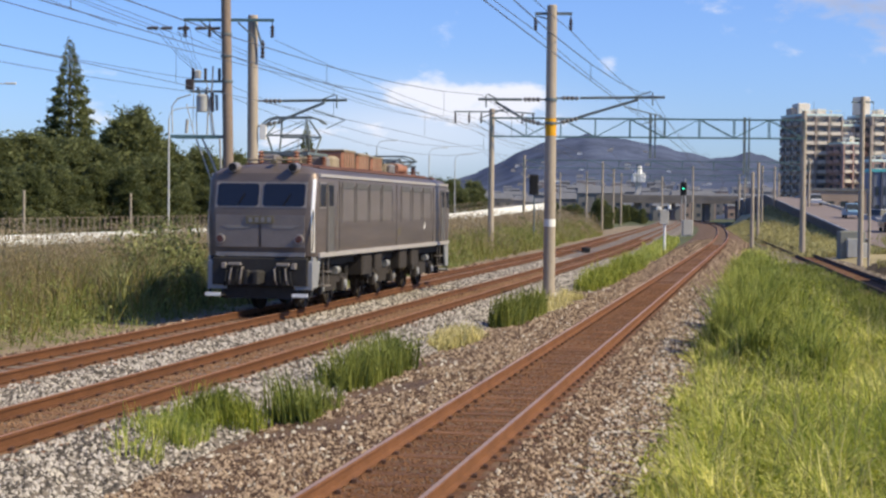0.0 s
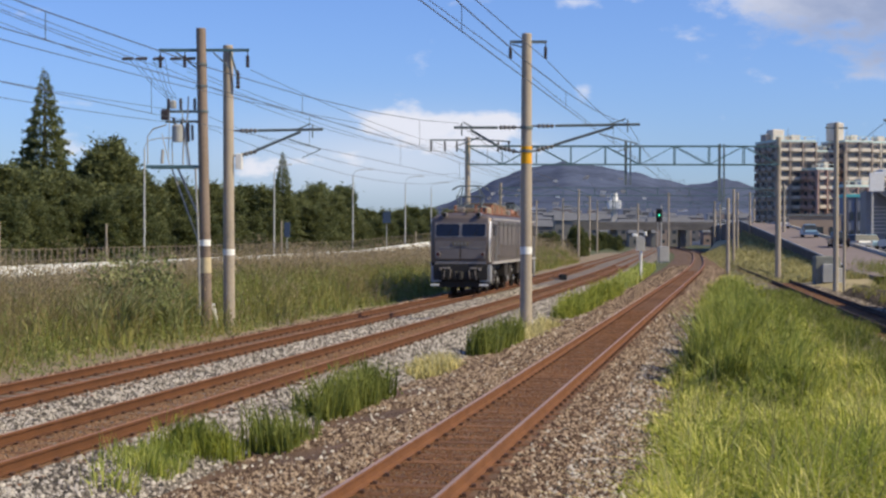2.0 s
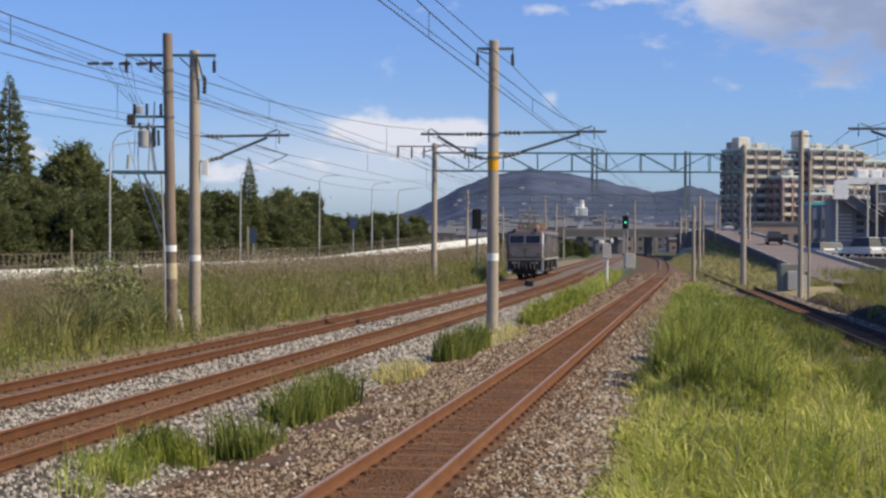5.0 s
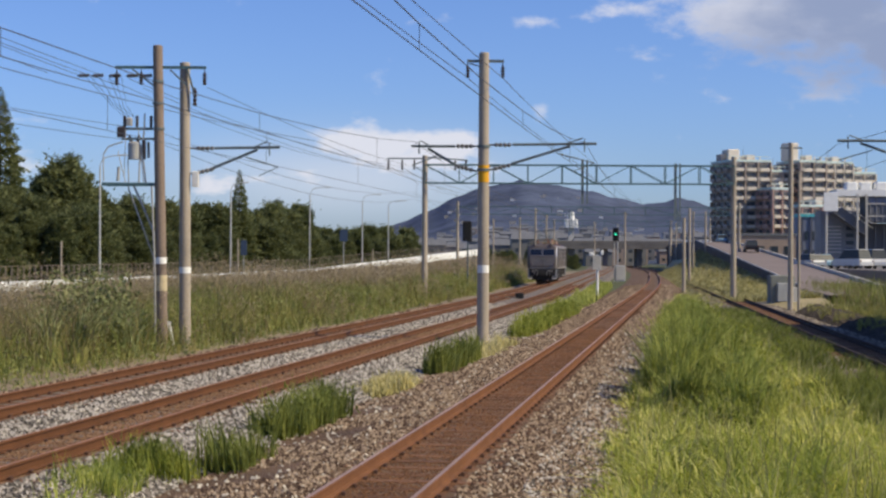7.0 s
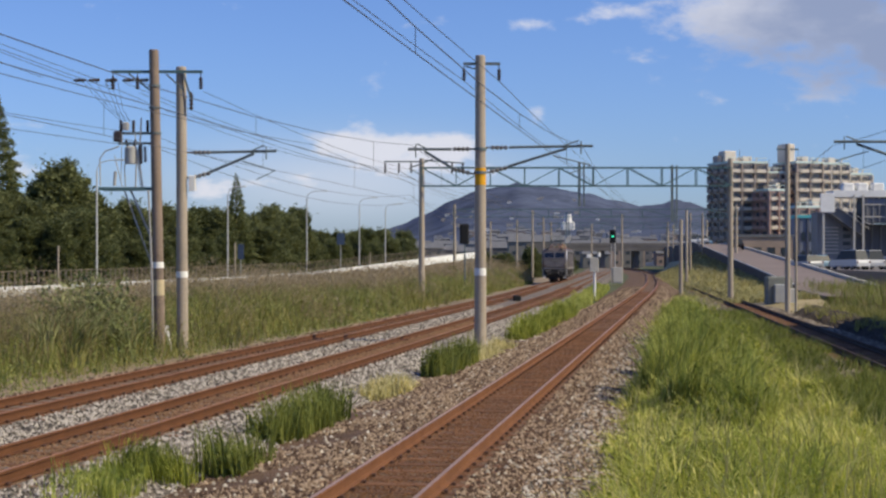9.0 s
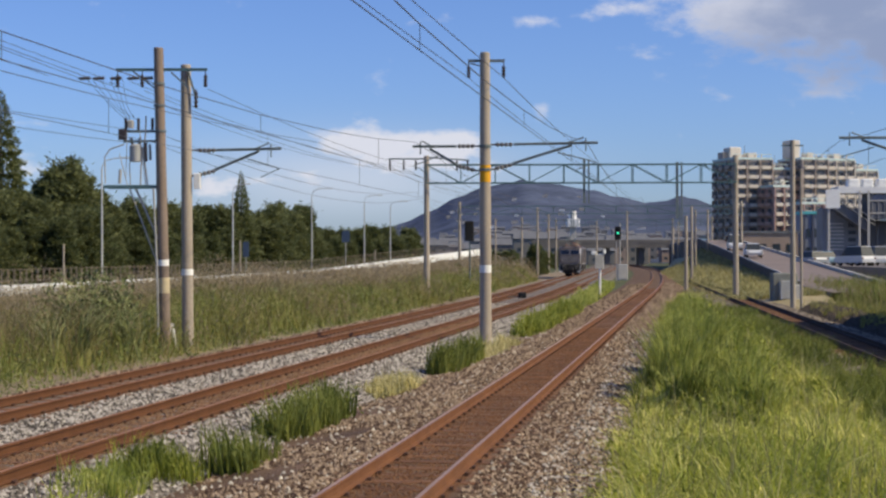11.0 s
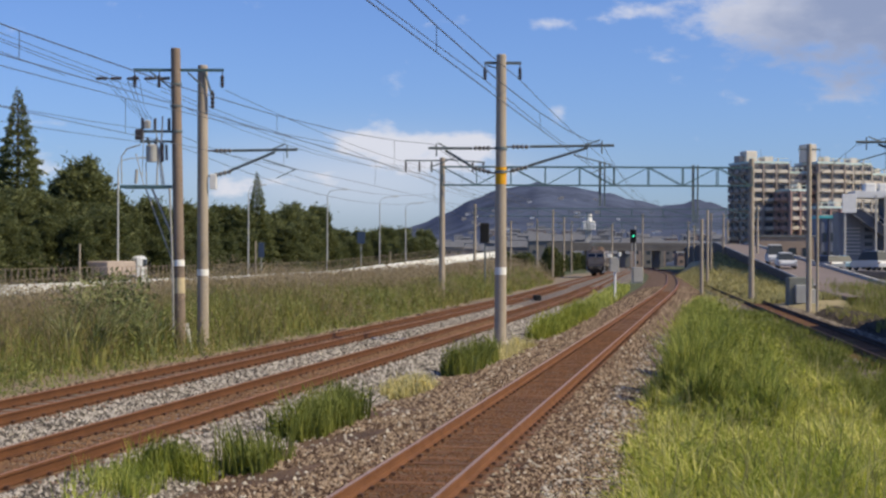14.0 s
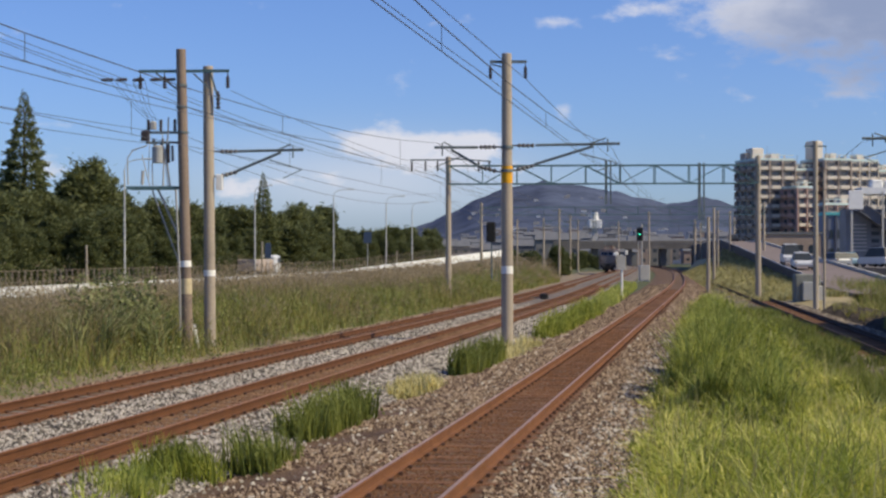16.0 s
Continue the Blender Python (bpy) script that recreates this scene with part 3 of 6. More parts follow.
def build_gantry(x0, x1, y, ztop, zlow, label, hangers):
    t = thing("gantry", label, "gantry", "signal and wire gantries", at=Matrix.Translation((0, y, 0)))
    d = 0.35
    for z in (ztop, zlow):
        for k in (-d, d):
            part("chord", Geo().bar((x0, k, z), (x1, k, z), 0.075, 0.075), M["steel_blue"], t)
    n = 9
    for i in range(n + 1):
        x = x0 + (x1 - x0) * i / n
        g = Geo()
        for k in (-d, d):
            g.bar((x, k, zlow), (x, k, ztop), 0.06, 0.06)
            if i < n:
                xn = x0 + (x1 - x0) * (i + 1) / n
                a, b = (zlow, ztop) if i % 2 else (ztop, zlow)
                g.bar((x, k, a), (xn, k, b), 0.05, 0.05)
        g.bar((x, -d, ztop), (x, d, ztop), 0.05, 0.05)
        part("lattice", g, M["steel_blue"], t)
    for x, a, b in hangers:
        part("hanger", Geo().bar((x, -0.1, a), (x, -0.1, b), 0.16, 0.16).bar((x + 0.3, -0.1, a), (x + 0.3, -0.1, b), 0.1, 0.1), M["steel"], t)
    for x in (x0, x1):
        part("leg", Geo().rod((x, 0, -0.6), (x, 0, ztop + 0.6), 0.2, 0.17, 16), M["concrete_pole"], t, "grey concrete gantry leg")
    return t


gn = build_gantry(-1.4, 18.9, 104, 8.55, 7.35, "blue-green steel lattice gantry spanning the tracks", [(8.95, 8.9, 6.0), (15.05, 8.7, 5.0)])
part("crossarm", Geo().bar((-3.9, 0, 8.95), (-1.4, 0, 8.95), 0.09, 0.09).bar((-1.4, 0, 9.05), (1.4, 0, 8.85), 0.08, 0.08), M["steel"], gn)
for x in (-3.8, -2.9, -2.1, 0.6, 1.3):
    g = Geo()
    insulator(g, (x, 0, 8.9), (0, 0, -1), 0.7, 0.09)
    part("insulator", g, M["insulator_dark"], gn)
build_gantry(1.5, 38.0, 205, 8.9, 7.9, "distant steel lattice gantry over the tracks", [(16, 8.5, 5.5), (30, 8.5, 5.5)])
build_gantry(14, 50.0, 300, 9.2, 8.2, "far steel lattice gantry over the tracks", [])


def span_points(line, off, zs, ze, sag, ys):
    pts = []
    for a, b in zip(ys, ys[1:]):
        n = 8
        for i in range(n + (b == ys[-1])):
            u = i / n
            y = a + (b - a) * u
            x, yy, _ = on_track(line, y, off)
            pts.append((x, yy, zs + (ze - zs) * u - sag * 4 * u * (1 - u)))
    return pts


def build_wires():
    ys = [-48, 2, 52, 103, 153, 205, 255, 300, 350, 400]
    for line, low, sag in (("far", 5.25, 0.42), ("mid", 5.25, 0.8), ("near", 5.36, 0.72), ("right", 5.25, 0.55)):
        t = thing("catenary_wire", "thin dark overhead contact wires above a track", "overhead wire", "overhead wires")
        cw = span_points(line, 0.0, low, low, 0.03, ys)
        mw = span_points(line, 0.0, 6.35, 6.35, sag, ys)
        part("contact_wire", Geo().pipe(cw, 0.008, 4), M["wire"], t)
        part("messenger_wire", Geo().pipe(mw, 0.009, 4), M["wire"], t)
        for a, b in zip(cw[1::2], mw[1::2]):
            if a[1] < 160:
                part("dropper", Geo().rod(a, b, 0.006, n=3), M["wire"], t)
    t = thing("feeder_wire", "thin dark feeder wires strung along the pole tops", "overhead wire", "overhead wires")
    for dx, z, sag in ((-0.54, 8.55, 0.12), (0.62, 8.55, 0.15)):
        x0 = 1.24 + dx - track_x("near", 52.5)
        part("wire", Geo().pipe(span_points("near", x0, z, z, sag, ys), 0.012, 4), M["wire"], t)
    # from the old pole: on along the line, and back to a higher pole behind the weeds
    for x, z, sag, xe, ze in ((-11.9, 8.4, 0.7, -17.6, 10.4), (-11.2, 8.42, 0.5, -17.0, 10.2), (-10.7, 8.1, 0.6, -16.8, 9.9), (-13.0, 8.5, 0.5, -17.9, 10.3),
                              (-10.4, 6.75, 0.8, -16.4, 6.8), (-10.2, 6.3, 0.9, -16.2, 6.35)):
        x0 = x - track_x("far", 51.4)
        if x > -12:
            part("wire", Geo().pipe(span_points("far", x0 + 0.6, z, z, sag, [51.4, 103, 153, 205, 255]), 0.010, 4), M["wire"], t)
        a, b = Vector((x, 51.4, z)), Vector((xe, 20.0, ze))
        part("wire", Geo().pipe([a.lerp(b, i / 8) - Vector((0, 0, 0.8 * (i / 8) * (1 - i / 8))) for i in range(9)], 0.010, 4), M["wire"], t)
    x0 = -7.9 - track_x("far", 51.4)
    part("wire", Geo().pipe(span_points("far", x0, 8.1, 8.1, 0.5, [51.4, 103, 153, 205, 255]), 0.010, 4), M["wire"], t)
    pole("utility_pole", -17.2, 20.0, 10.6, 0.18, 0.15, M["old_pole"], "weathered brown concrete pole among the weeds")


build_wires()


# ---------- distance: hill and town ----------
RIDGE = [(-0.30, 0.004), (-0.06, 0.0145), (-0.030, 0.0200), (-0.010, 0.0285), (0.006, 0.0375), (0.024, 0.0435), (0.036, 0.0455), (0.047, 0.0482), (0.058, 0.0468),
         (0.068, 0.0452), (0.092, 0.0412), (0.110, 0.0365), (0.124, 0.0330), (0.138, 0.0350), (0.146, 0.0372), (0.154, 0.0350), (0.172, 0.0290),
         (0.20, 0.0240), (0.26, 0.0200), (0.34, 0.012), (0.5, 0.006)]


def ridge(a):
    for (p, u), (q, v) in zip(RIDGE, RIDGE[1:]):
        if a <= q:
            k = (a - p) / (q - p)
            k = k * k * (3 - 2 * k) * 0.5 + k * 0.5
            return u + (v - u) * k
    return RIDGE[-1][1]


# distance, share of the ridge's height angle
HILL_ROWS = [(560, 0.0), (800, 0.16), (1200, 0.27), (1800, 0.36), (2300, 0.44), (2700, 0.58), (3000, 0.72), (3300, 0.88), (3600, 1.0), (3900, 0.85), (4400, 0.2)]


def hill_angle(a, d):
    e = ridge(a)
    for (p, u), (q, v) in zip(HILL_ROWS, HILL_ROWS[1:]):
        if d <= q:
            return e * (u + (v - u) * (d - p) / (q - p))
    return 0.0


def build_hill():
    g = Geo()
    az = [-0.30 + i * 0.0035 for i in range(230)]
    for j, (d, k) in enumerate(HILL_ROWS):
        for i, a in enumerate(az):
            r = noise.noise(Vector((a * 60, j * 0.7, 0.5))) * 0.0012 + noise.noise(Vector((a * 260, j * 1.3, 2.5))) * 0.0007
            g.v.append((math.sin(a) * d, math.cos(a) * d, max((ridge(a) + r) * k * d, 0) - 0.6))
    n = len(az)
    for j in range(len(HILL_ROWS) - 1):
        for i in range(n - 1):
            q = j * n + i
            g.f.append((q, q + 1, q + n + 1, q + n))
    # the haze of distance is put into the base colour as blue
    m = material("hill_woods_hazed", (0.078, 0.096, 0.150), vary=0.5, scale=0.006, fine=0.05, bump=0, rough=1.0, spec=0.0)
    solo("hill", g, m, "long wooded hill, coloured blue for distance haze", "hill", kind="structure", smooth=True)


build_hill()


def house(x, y, w, d, h, mat, roof, z0=-0.5):
    t = thing("house", "small pale town house far beyond the tracks", "house", "town houses", at=Matrix.Translation((x, y, z0)))
    part("wall", Geo().box((0, 0, h / 2), (w, d, h)), mat, t)
    g = Geo()
    g.add([(-w / 2 - .4, -d / 2 - .4, h + .05), (w / 2 + .4, -d / 2 - .4, h + .05), (w / 2 + .4, d / 2 + .4, h + .05), (-w / 2 - .4, d / 2 + .4, h + .05),
           (-w / 2 + .3, 0, h + w * 0.16), (w / 2 - .3, 0, h + w * 0.16)],
          [(0, 1, 5, 4), (1, 2, 5), (2, 3, 4, 5), (3, 0, 4), (3, 2, 1, 0)])
    part("roof", g, roof, t)
    n = max(2, int(w / 2.6))
    for i in range(n):
        for k in range(max(1, int(h / 3))):
            part("window", Geo().box((-w / 2 + w * (i + 0.5) / n, -d / 2 - 0.01, 1.7 + 2.8 * k), (1.1, 0.08, 1.0)), M["window_dark"], t)
    return t


M["window_dark"] = glass_like("window_dark", (0.03, 0.04, 0.05), 0.3)
M["roof_grey"] = material("roof_grey", (0.14, 0.145, 0.16), vary=0.3, scale=1)
M["town_a"] = material("town_a", (0.38, 0.36, 0.33), vary=0.15, scale=0.5)
M["town_b"] = material("town_b", (0.17, 0.165, 0.16), vary=0.15, scale=0.5)
M["town_c"] = material("town_c", (0.30, 0.23, 0.19), vary=0.15, scale=0.5)
M["apartment"] = material("apartment", (0.40, 0.325, 0.28), vary=0.12, scale=0.2, fine=3)
M["apartment_glass"] = glass_like("apartment_glass", (0.095, 0.092, 0.095), 0.25)
M["roof_pale"] = material("roof_pale", (0.56, 0.66, 0.64), vary=0.1, scale=0.3)
M["apartment_pink"] = material("apartment_pink", (0.47, 0.31, 0.27), vary=0.12, scale=0.2, fine=3)
M["apartment_pale"] = material("apartment_pale", (0.62, 0.555, 0.48), vary=0.1, scale=0.2, fine=3)


def build_town():
    rng = random.Random(5)
    for i in range(150):
        far = i > 60
        y = rng.uniform(800, 1900) if far else rng.uniform(440, 800)
        a = rng.uniform(-0.045, 0.17) if i % 3 else rng.uniform(0.03, 0.17)
        z0 = max(-0.5, hill_angle(a, y) * y - 1.2)
        house(a * y, y, rng.uniform(6, 13), rng.uniform(8, 12), rng.uniform(3.5, 8.0), M[rng.choice(("town_a", "town_b", "town_b", "town_c") if far else ("town_b", "town_b", "town_c"))], M["roof_grey"], z0)
    for i in range(44):
        a, y = rng.uniform(0.0, 0.16), rng.uniform(1900, 3300)
        house(a * y, y, rng.uniform(5, 10), 7, rng.uniform(3, 5), M["wall_white" if i % 3 == 0 else "town_a"], M["town_b"], hill_angle(a, y) * y - 1.5)
    # road bridge across the line
    t = thing("road_bridge", "long grey concrete road bridge across the line", "bridge", at=Matrix.Translation((0, 420, 0)))
    part("deck", Geo().box((48, 0, 5.0), (52, 9, 1.3)), M["concrete_dark"], t)
    part("parapet", Geo().box((48, -4.4, 6.0), (52, 0.3, 0.9)), M["concrete_dark"], t)
    for x in range(24, 80, 9):
        part("pier", Geo().box((x, 0, 1.9), (1.4, 6, 5.2)), M["concrete_dark"], t)
    # white plant room on a slender tower, beyond the bridge
    t = thing("water_tower", "small white tower above the far roofs", "tower", at=Matrix.Translation((49, 620, 0)))
    part("tank", Geo().box((0, 0, 15.0), (5, 5, 3.2), cut=0.3), M["wall_white"], t)
    part("shaft", Geo().box((0, 0, 6.4), (2.2, 2.2, 14)), M["concrete"], t)
    part("cap", Geo().rod((0, 0, 16.6), (0, 0, 19.5), 1.5, 1.2, 12), M["wall_white"], t)


build_town()


def apartment_block(x, y, rz, w, d, floors, wall, label, bays):
    """Slab block: each floor a slab with recessed windows and a balcony front in every bay."""
    fh = 2.95
    h = floors * fh
    t = thing("apartment_building", label, "apartment block", "apartment blocks", at=pose(x, y, -0.5, 0, 0, rz))
    part("wall", Geo().box((0, 0, h / 2), (w, d, h)), wall, t)
    part("roof", Geo().box((0, 0, h + 0.35), (w + 0.5, d + 0.5, 0.7)), M["roof_pale"], t)
    for i in range(int(w / 2.2)):
        part("parapet_post", Geo().box((-w / 2 + 0.9 + 2.2 * i, -d / 2 + 0.1, h + 1.15), (0.3, 0.3, 1.0)), M["apartment_pale"], t)
    part("parapet_rail", Geo().box((0, -d / 2 + 0.1, h + 1.7), (w, 0.25, 0.2)), M["roof_pale"], t)
    part("antenna_mast", Geo().rod((w * 0.1, 1, h + 0.6), (w * 0.1, 1, h + 5.0), 0.09, 0.05, 6), M["town_b"], t)
    bal = make_mesh("balcony", Geo().box((0, -0.75, 0.5), (w / bays * 0.86, 0.14, 1.0)).box((0, -0.4, 0.02), (w / bays * 0.86, 0.8, 0.16)), M["apartment_pale"])
    side = make_mesh("balcony", Geo().box((0, -0.9, 0.5), (3.3, 0.14, 1.0)).box((0, -0.5, 0.02), (3.3, 0.9, 0.16)).box((-1.6, -0.5, 1.2), (0.12, 0.9, 2.4)), wall)
    win = make_mesh("window", Geo().box((0, 0, 0), (w / bays * 0.62, 0.1, 1.75)), M["apartment_glass"])
    for k in range(floors):
        for i in range(bays):
            bx = -w / 2 + w * (i + 0.5) / bays
            b = new("balcony", bal)
            b.parent = t
            b.matrix_basis = pose(bx, -d / 2 - 0.02, k * fh + 0.1)
            o = new("window", win)
            o.parent = t
            o.matrix_basis = pose(bx, -d / 2 - 0.03, k * fh + 1.5)
        for i in range(max(1, int(d / 4))):
            for mesh, ob_name, out, z in ((win, "window", 0.03, 1.5), (side, "balcony", 0.02, 0.1)):
                o = new(ob_name, mesh)
                o.parent = t
                o.matrix_basis = pose(-w / 2 - out, -d / 2 + (i + 0.5) * d / max(1, int(d / 4)), k * fh + z, 0, 0, -90)
    for i in range(bays):
        part("drain_pipe", Geo().rod((-w / 2 + w * (i + 0.15) / bays, -d / 2 - 0.85, 0), (-w / 2 + w * (i + 0.15) / bays, -d / 2 - 0.85, h), 0.12, n=6), M["town_b"], t)
    part("roof_box", Geo().box((w * 0.2, 0, h + 1.6), (w * 0.22, 4, 1.9)), M["apartment_pale"], t)
    part("roof_box", Geo().box((-w * 0.25, 2, h + 1.2), (w * 0.16, 3, 1.1)), M["town_b"], t)
    for i in range(bays + 1):
        part("pier", Geo().box((-w / 2 + w * i / bays, -d / 2 - 0.5, h / 2), (0.35, 1.0, h)), wall, t)
    return t


def build_apartments():
    a = apartment_block(93, 500, 14, 13, 15, 11, M["apartment"], "tall beige apartment block with rows of balconies", 3)
    part("stair_tower", Geo().box((-2.5, 2, 34.6), (4.0, 5, 4.4), cut=0.3), M["apartment_pale"], a)
    part("lift_tower", Geo().box((-4.6, 3, 34.0), (3, 4, 2.6)), M["apartment"], a)
    apartment_block(103.5, 503, 14, 8, 14, 10, M["apartment"], "tall beige apartment wing set back", 2)
    apartment_block(101.5, 490, 20, 6.5, 8, 8, M["apartment_pink"], "pinkish tiled apartment wing with stacked balconies", 2)
    b = apartment_block(112.0, 500, 18, 9, 14, 11, M["apartment"], "tall beige apartment block with rows of balconies", 2)
    part("lift_tower", Geo().box((-4.0, 0, 36.0), (3.6, 5, 5.6), cut=0.3), M["apartment_pale"], b)
    c = apartment_block(121.5, 506, 18, 10, 14, 11, M["apartment_pale"], "tall pale apartment block with rows of balconies", 3)
    part("roof_screen", Geo().box((-3.0, -6.5, 31.0), (3.2, 0.6, 4.2)), M["teal"], c, "turquoise roof screen")
    apartment_block(131, 512, 18, 8.5, 14, 10, M["apartment_pale"], "stepped pale apartment wing with balconies", 2)
    apartment_block(108, 470, 15, 10, 8, 6, M["apartment_pink"], "low pinkish apartment wing with balconies", 3)
    apartment_block(118, 476, 0, 9, 8, 5, M["apartment_pale"], "low pale apartment wing with balconies", 3)


M["teal"] = material("teal", (0.10, 0.42, 0.46), vary=0.15, scale=1)
build_apartments()


# ---------- plants ----------
def blades(name, pos, height, width, lean, mat, label, category, seed, kind="stuff"):
    """Many bent, tapered blades of grass in one mesh: pos is an n x 3 array of feet."""
    rng = np.random.default_rng(seed)
    n = len(pos)
    ang = rng.uniform(0, 2 * np.pi, n)
    la = 9.0 * ramp_noise(pos, 0.9, seed + 0.5) + rng.normal(0, 0.8, n)     # neighbours lean together
    u = np.stack([np.cos(ang), np.sin(ang), np.zeros(n)], 1) * (width / 2)[:, None]
    le = np.stack([np.cos(la), np.sin(la), np.zeros(n)], 1) * (lean * height * rng.uniform(0.3, 1.2, n))[:, None]
    up = np.zeros((n, 3))
    up[:, 2] = height
    mid = pos + up * 0.55 + le * 0.3
    tip = pos + up * (1 - 0.25 * lean)[:, None] + le
    v = np.empty((n, 6, 3))
    v[:, 0], v[:, 1] = pos - u, pos + u
    v[:, 2], v[:, 3] = mid + u * 0.75, mid - u * 0.75
    v[:, 4], v[:, 5] = tip + u * 0.1, tip - u * 0.1
    base = np.arange(n)[:, None] * 6
    f = np.concatenate([base + np.array([[0, 1, 2, 3]]), base + np.array([[3, 2, 4, 5]])])
    return tagged(new(name, fast_mesh(name, v.reshape(-1, 3), f, mat)), label, category, kind=kind)


def scatter(line, n, y0, y1, o0, o1, seed, power=1.6, clump=0.0, clumps=0):
    """Feet along a track between two offsets, denser near the platform; with clump, gathered in tufts."""
    rng = np.random.default_rng(seed)
    y = y0 + (y1 - y0) * rng.random(n) ** power
    o = o0 + (o1 - o0) * rng.random(n)
    if clumps:
        cy = y0 + (y1 - y0) * rng.random(clumps) ** power
        co = o0 + (o1 - o0) * rng.random(clumps)
        k = rng.integers(0, clumps, n)
        y, o = cy[k] + rng.normal(0, clump, n), np.clip(co[k] + rng.normal(0, clump, n), o0 - 0.15, o1 + 0.15)
    p = np.array([on_track(line, float(a), float(b), -0.5) for a, b in zip(y, o)])
    return p, y, o, rng


def ramp_noise(p, s, seed):
    return np.array([noise.noise(Vector((a * s, b * s, seed))) for a, b in p[:, :2]])


def leaf_mass(name, p, h, size, mat, label, category, seed, upright=0.5):
    """Leafy undergrowth: many small leaves between the ground and the height h over each foot."""
    rng = np.random.default_rng(seed)
    n = len(p)
    c = p.copy()
    c[:, 2] += h * rng.random(n) ** 0.55
    a = rng.normal(size=(n, 3)) + np.array([0, 0, upright])
    a /= np.linalg.norm(a, axis=1)[:, None]
    b = np.cross(a, rng.normal(size=(n, 3)))
    b /= np.linalg.norm(b, axis=1)[:, None]
    s = (size * rng.uniform(0.5, 1.4, n))[:, None]
    v = np.empty((n, 3, 3))
    v[:, 0], v[:, 1], v[:, 2] = c - a * s * 0.6 - b * s * 0.36, c - a * s * 0.6 + b * s * 0.36, c + a * s
    return tagged(new(name, fast_mesh(name, v.reshape(-1, 3), np.arange(n * 3).reshape(-1, 3), mat)), label, category, kind="stuff")


def build_grass():
    # broad strip between the single track and the dark track
    n = 150000
    p, y, o, rng = scatter("near", n, 9, 120, 2.0, 11.4, 11, 1.9)
    keep = (p[:, 0] < np.array([track_x("right", float(b)) for b in p[:, 1]]) - 1.0 - 0.5 * ramp_noise(p, 0.5, 21.0))
    keep &= o > 2.3 + 1.0 * ramp_noise(p, 0.35, 3.0) + 0.7 * ramp_noise(p, 1.4, 8.0)
    p, y, o = p[keep], y[keep], o[keep]
    h = (0.44 + 0.35 * ramp_noise(p, 0.35, 7.0) + 0.6 * ramp_noise(p, 1.3, 17.0) + 0.3 * rng.random(len(p))).clip(0.08, 1.3) * np.clip((o - 1.6) / 1.4, 0.3, 1)
    gap = np.array([track_x("right", float(b)) for b in p[:, 1]]) - p[:, 0] - 1.1
    h *= np.clip(gap / 2.2, 0.45, 1)
    blades("meadow_grass", p, h, rng.uniform(0.009, 0.028, len(p)) * (1 + y / 55), rng.uniform(0.4, 1.6, len(p)), M["grass_light"],
           "long yellow-green meadow grass beside the track", "grass", 12)
    k = rng.random(len(p)) < 0.07
    blades("grass_stalk", p[k], h[k] * 1.35 + 0.1, rng.uniform(0.006, 0.014, k.sum()) * (1 + y[k] / 50), rng.uniform(0.1, 0.6, k.sum()), M["grass_straw"],
           "pale seed stalks standing in the meadow grass", "grass", 19)
    # taller green weeds standing in it
    n = 60000
    p, y, o, rng = scatter("near", n, 27, 120, 2.5, 4.9, 13, 1.3, 0.24, 330)
    keep = (p[:, 0] < np.array([track_x("right", float(b)) for b in p[:, 1]]) - 3.0) & (y > 20)
    p, y, o = p[keep], y[keep], o[keep]
    h = (0.85 + 1.2 * ramp_noise(p, 0.4, 2.0) + 1.7 * ramp_noise(p, 1.1, 6.0) + 0.45 * rng.random(len(p))).clip(0.15, 1.9) * np.clip((o - 2.0) / 1.0, 0.4, 1)
    h *= np.clip((np.array([track_x("right", float(b)) for b in p[:, 1]]) - p[:, 0] - 2.4) / 2.6, 0.25, 1) * np.clip((y - 25) / 7, 0.3, 1)
    half = rng.random(len(p)) < 0.75
    shade = ramp_noise(p, 0.55, 31.0) + 0.25 * rng.normal(size=len(p)) > 0.1
    for pick, mat, seed in ((half & shade, "grass_dark", 14), (half & ~shade, "grass_green", 26)):
        blades("tall_weed", p[pick], h[pick], rng.uniform(0.012, 0.03, pick.sum()) * (1 + y[pick] / 60), rng.uniform(0.1, 0.6, pick.sum()), M[mat],
               "tall green weeds in the grass strip", "weeds", seed)
    leaf_mass("leafy_weed", p[~half], h[~half] * 0.95, 0.036 * (1 + y[~half] / 45), M["grass_dark"], "leafy green weeds in the grass strip", "weeds", 18)
    # dark fringe of taller grass along the dark track
    p, y, o, rng = scatter("right", 16000, 20, 80, -2.7, -1.0, 35, 1.2, 0.2, 200)
    blades("tall_weed", p, rng.uniform(0.25, 0.8, len(p)), rng.uniform(0.010, 0.024, len(p)) * (1 + y / 60), rng.uniform(0.2, 0.9, len(p)), M["grass_dark"],
           "dark green grass fringing the dark track", "weeds", 36)
    p, y, o, rng = scatter("right", 5000, 36, 84, 2.2, 5.4, 63, 1.0, 0.25, 60)
    blades("tall_weed", p + np.array([0, 0, 0.3]), rng.uniform(0.2, 0.7, len(p)), rng.uniform(0.02, 0.04, len(p)), rng.uniform(0.2, 0.9, len(p)), M["weed_green"],
           "sparse tufts on the bank of dark earth", "weeds", 64)
    # single dark stalks that stand above the near grass
    p, y, o, rng = scatter("near", 260, 12, 24, 4.0, 8.5, 37, 1.0, 0.18, 46)
    blades("grass_stalk", p, rng.uniform(0.6, 1.15, len(p)), rng.uniform(0.012, 0.03, len(p)), rng.uniform(0.05, 0.4, len(p)), M["grass_dark"],
           "dark upright stalks in the meadow grass", "grass", 38)
